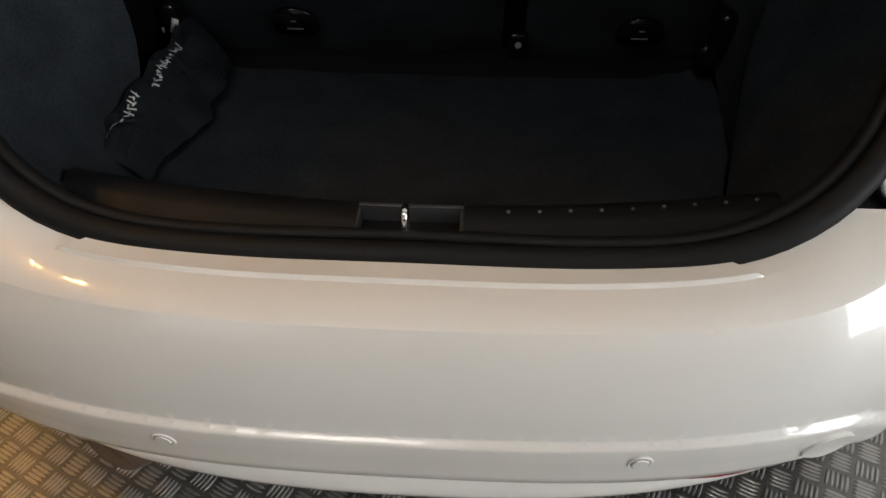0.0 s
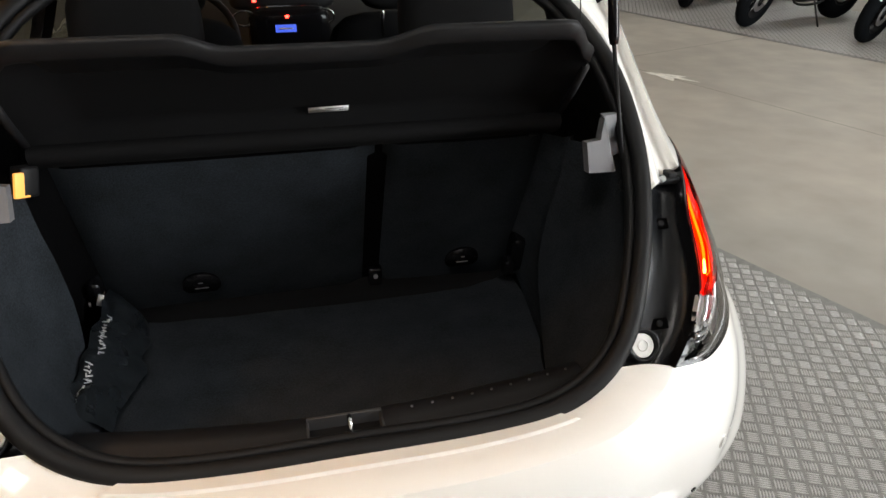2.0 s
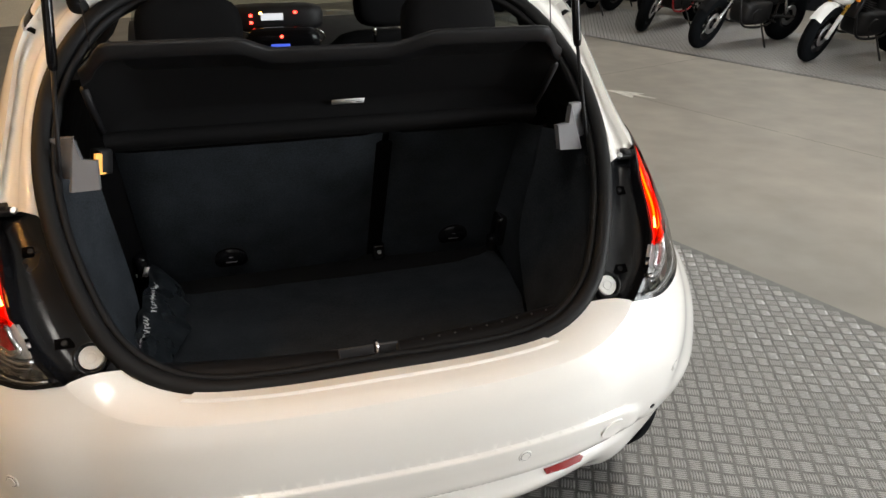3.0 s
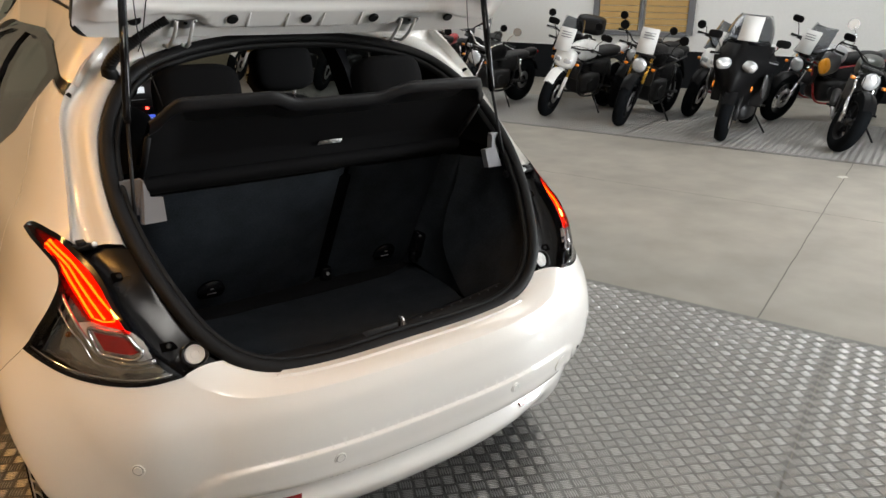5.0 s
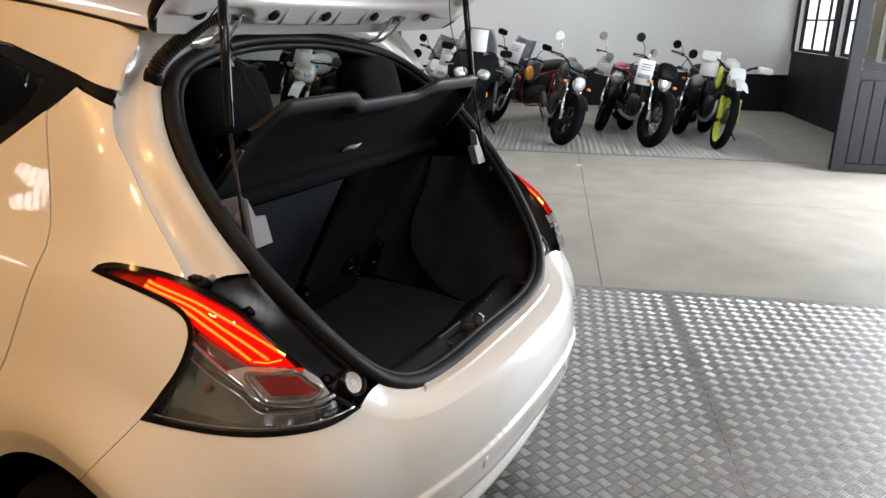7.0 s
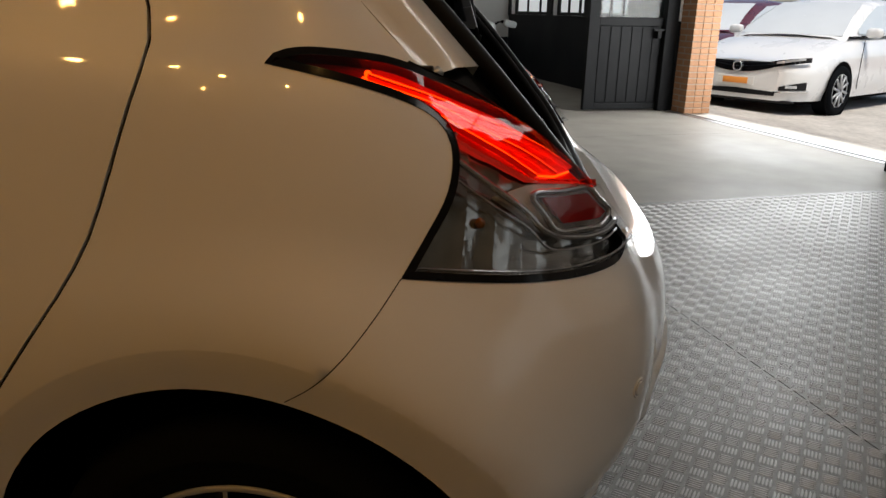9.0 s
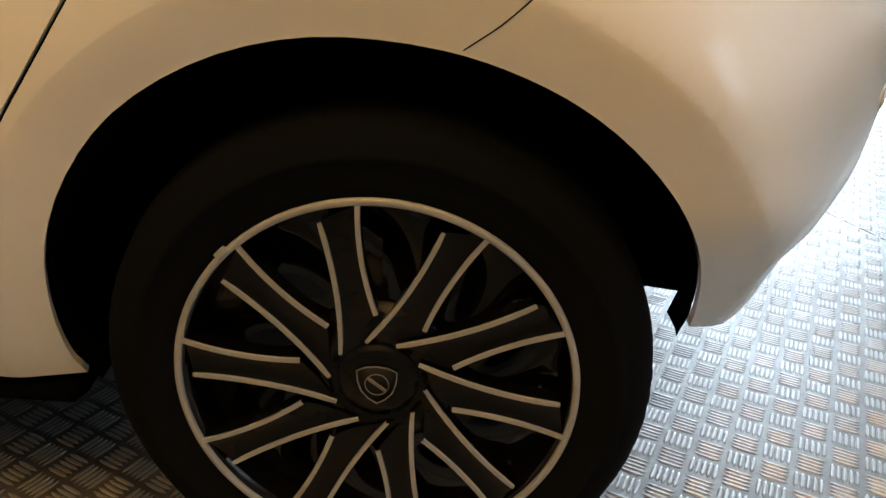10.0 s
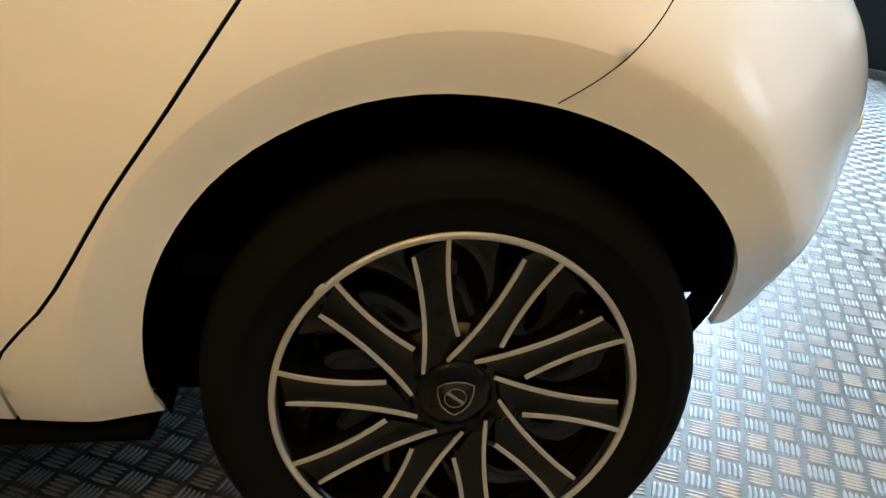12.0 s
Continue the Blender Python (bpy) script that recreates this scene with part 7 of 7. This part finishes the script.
def parked_car(label, m, paint):
    root = thing("parked_car", label, "car", "cars parked in the yard", "", m)
    # local: nose at the origin, forward +Y, so the body runs to y = -4.3
    def put(name, bm, material, label="", sm=True):
        return part(name, bm, material, root, label, sm)

    def front_y(x):
        """How far back the nose lies at x."""
        k = min(1.0, max(0.0, (abs(x) / .905 - .6) / .4))
        return .014 - .014 * min(1.0, (x / .535) ** 2) - .52 * (1 - math.sqrt(1 - k * k))

    def strip(xf, lo, hi, proud, n=24):
        rows = []
        for i in range(n + 1):
            u = i / n
            x = xf(u)
            y = front_y(x)
            rows.append([(x, y - .03, lo(u)), (x, y + proud, lo(u)), (x, y + proud, hi(u)), (x, y - .03, hi(u))])
        return hard_edges(grid(rows))

    rows = []
    ys = [0, -.008, -.025, -.06, -.11, -.18, -.28, -.40, -.55, -.9, -1.3, -1.8, -2.4, -3.0, -3.6, -4.0, -4.2, -4.3]
    for y in ys:
        b = 1 - .12 * ease(3.6, 4.3, -y)
        t = min(1.0, -y / .52)
        w = .905 * (.60 + .40 * math.sqrt(1 - (1 - t) ** 2)) * b
        top = .66 + .28 * ease(0, 1.15, -y) - .0 * 0 + .04 * ease(1.2, 4.0, -y)
        inx = .02 if y == 0 else 0
        rows.append([(w * .93, y, .20), (w * .985 - inx, y, .34), (w, y, .52), (w * .985, y, .70 * min(1, top / .80)), (w * .94, y, top * .95), (w * .80, y, top), (w * .4, y, top + .012),
                     (0, y, top + .018), (-w * .4, y, top + .012), (-w * .80, y, top), (-w * .94, y, top * .95), (-w * .985, y, .70 * min(1, top / .80)), (-w, y, .52), (-w * .985 + inx, y, .34), (-w * .93, y, .20)])
    put("body", grid(rows, None, False, False), paint)
    put("nose_panel", grid([[(x * .535, .014 - .014 * x * x, z) for x in np.linspace(-1, 1, 11)] for z in (.20, .3, .45, .6, .672)]), paint)
    green = []
    for y, z, w in ((-1.15, .955, .72), (-1.55, 1.20, .64), (-2.0, 1.40, .585), (-2.5, 1.47, .57), (-3.2, 1.44, .57), (-3.8, 1.33, .57), (-4.2, 1.05, .62)):
        green.append([(.80 if z < 1.1 else .80, y - .02, .975), (w + .06, y, z - .05), (w * .8, y, z), (0, y, z + .025), (-w * .8, y, z), (-w - .06, y, z - .05), (-.80, y - .02, .975)])
    put("greenhouse", grid(green), paint)
    put("windscreen", grid([[(x * w, y - .06 * x * x + .012, z + .014) for x in np.linspace(-1, 1, 9)] for y, z, w in ((-1.16, .965, .70), (-1.55, 1.205, .62), (-1.95, 1.392, .555))]), M_SKYGLASS)
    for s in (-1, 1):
        put("side_window", grid([[(s * .80, y, 1.0), (s * (.80 - .11 * (z - 1.0) / .4), y, z)] for y, z in ((-1.45, 1.06), (-1.75, 1.22), (-2.1, 1.36), (-2.6, 1.395))]), M_SKYGLASS)
        put("side_window", grid([[(s * .80, y, 1.0), (s * (.80 - .11 * (z - 1.0) / .4), y, z)] for y, z in ((-2.68, 1.395), (-3.1, 1.38), (-3.6, 1.30), (-3.8, 1.15))]), M_SKYGLASS)
        put("headlamp_mask", strip(lambda u: s * (.43 + .40 * u), lambda u: .600 + .075 * u, lambda u: .672 + .075 * u * (1.1 - u * .3), .010), M_GLOSSBLACK)
        put("headlamp", strip(lambda u: s * (.50 + .29 * u), lambda u: .645 + .055 * u, lambda u: .672 + .062 * u, .020), M_LAMPGLASS, "clear swept headlamp")
        put("fog_lamp_recess", strip(lambda u: s * (.56 + .26 * u), lambda u: .325 + .015 * u, lambda u: .375 + .065 * u, .006), M_BLACKPL)
        put("fog_lamp", strip(lambda u: s * (.64 + .11 * u), lambda u: .360, lambda u: .395, .012), M_LAMPGLASS)
        put("fog_trim", strip(lambda u: s * (.50 + .34 * u), lambda u: .300 + .020 * u, lambda u: .312 + .020 * u, .012), M_CHROME)
        put("mirror", cushion(.20, .12, .13, (s * .97, -1.52, 1.02), None, 1.7), paint)
        put("mirror_foot", box(.10, .05, .03, (s * .86, -1.53, .97), .01), M_BLACKPL)
        put("door_seam", box(.006, .012, .62, (s * .905, -1.42, .62), 0), M_RUBBER)
        put("door_seam", box(.006, .012, .62, (s * .905, -2.55, .62), 0), M_RUBBER)
        for y in (-.87, -3.53):
            wh = new("wheel")
            wh.parent = root
            at = (s * .80, y, .315)
            o = part("wheel_arch", lathe([(.365, s * .118), (.30, s * .112), (.0, s * .10)], 36, "x", None, at), M_LINER, wh)
            part("tyre", lathe([(.21, s * .13), (.24, s * .142), (.29, s * .14), (.315, s * .10), (.315, -s * .08)], 40, "x", None, at), M_TYRE, wh)
            part("rim", lathe([(.215, s * .125), (.205, s * .135), (.20, s * .125)], 40, "x", None, at), M_SILVER, wh)
            bm = None
            for k in range(10):
                a = 2 * math.pi * k / 10
                bm = tube([(at[0] + s * .132, at[1] + .03 * math.cos(a), at[2] + .03 * math.sin(a)), (at[0] + s * .134, at[1] + .205 * math.cos(a + .2), at[2] + .205 * math.sin(a + .2))], [.018, .013], 6, bm)
            part("wheel_centre", bm, M_SILVER, wh)
    put("grille", strip(lambda u: -.46 + .92 * u, lambda u: .525 + .075 * (2 * u - 1) ** 2, lambda u: .655 + .015 * abs(2 * u - 1), .008), M_GLOSSBLACK, "black front grille")
    for dz in (.0, .042):
        put("grille_bar", strip(lambda u: -.47 + .94 * u, lambda u: .588 + dz + (.050 - dz * .6) * abs(2 * u - 1) ** 1.4, lambda u: .600 + dz + (.050 - dz * .6) * abs(2 * u - 1) ** 1.4, .018), M_CHROME)
    put("badge", tube([(.058 * math.cos(a), .045, .595 + .058 * math.sin(a)) for a in np.linspace(0, 2 * math.pi, 24)[:-1]], .010, 8, None, True), M_CHROME, "plain chrome ring badge")
    put("lower_intake", strip(lambda u: -.52 + 1.04 * u, lambda u: .255, lambda u: .325 - .02 * abs(2 * u - 1), .008), M_BLACKPL)
    pl = put("number_plate", box(.50, .015, .11, (0, .045, .42), .004), M_WHITEPL, "pale plate with an orange bar", False)
    part("plate_bar", box(.34, .006, .075, (0, .054, .42), .001), M_ORANGE, pl)
    put("front_lip", cushion(1.5, .10, .05, (0, -.06, .19), None, 2.0), M_BLACKPL)
    put("underbody", box(1.5, 3.9, .08, (0, -2.1, .18), .02), M_LINER)
    return root


FWD = math.atan2(HD.y, HD.x) + math.pi - radians(8)      # noses point back at the gateway
def yard(u, v, z, turn=0.0):
    return Matrix.Translation(hp(u, v, z)) @ Matrix.Rotation(FWD - math.pi / 2 + radians(turn), 4, "Z")


parked_car("white hatchback parked in the sunlit yard", yard(6.91, 5.40, -.13, 32), M_YARDWHITE)
parked_car("wine red car parked beside the white one", yard(9.4, 5.6, -.13, 32), M_YARDWINE)

# boundary wall and a building far behind
def hall_box(name, u, v, z, du, dv, dz, material, label, category, kind="structure"):
    bm = box(du, dv, dz, (u, v, z), .01)
    bmesh.ops.transform(bm, matrix=HALL, verts=bm.verts)
    bmesh.ops.recalc_face_normals(bm, faces=bm.faces)
    return tagged(link(name, bm, material, None, "", False), label, category, "", kind)


hall_box("yard_wall", 8, 22, .75, 40, .3, 1.8, M_ORANGEBRICK, "orange brick boundary wall of the yard", "wall")
hall_box("yard_wall_coping", 8, 22, 1.69, 40, .4, .08, M_PAVING, "pale stone coping on the boundary wall", "wall")
fence = thing("yard_fence", "white metal railing on top of the yard wall", "fence", "", "")
for k in range(60):
    bm = box(.03, .03, .70, (-1 + k * .25, 22, 2.08), 0)
    bmesh.ops.transform(bm, matrix=HALL, verts=bm.verts)
    part("post", bm, M_WHITEPL, fence, "", False)
for z in (1.85, 2.40):
    bm = box(15, .03, .04, (6.4, 22, z), 0)
    bmesh.ops.transform(bm, matrix=HALL, verts=bm.verts)
    part("rail", bm, M_WHITEPL, fence, "", False)
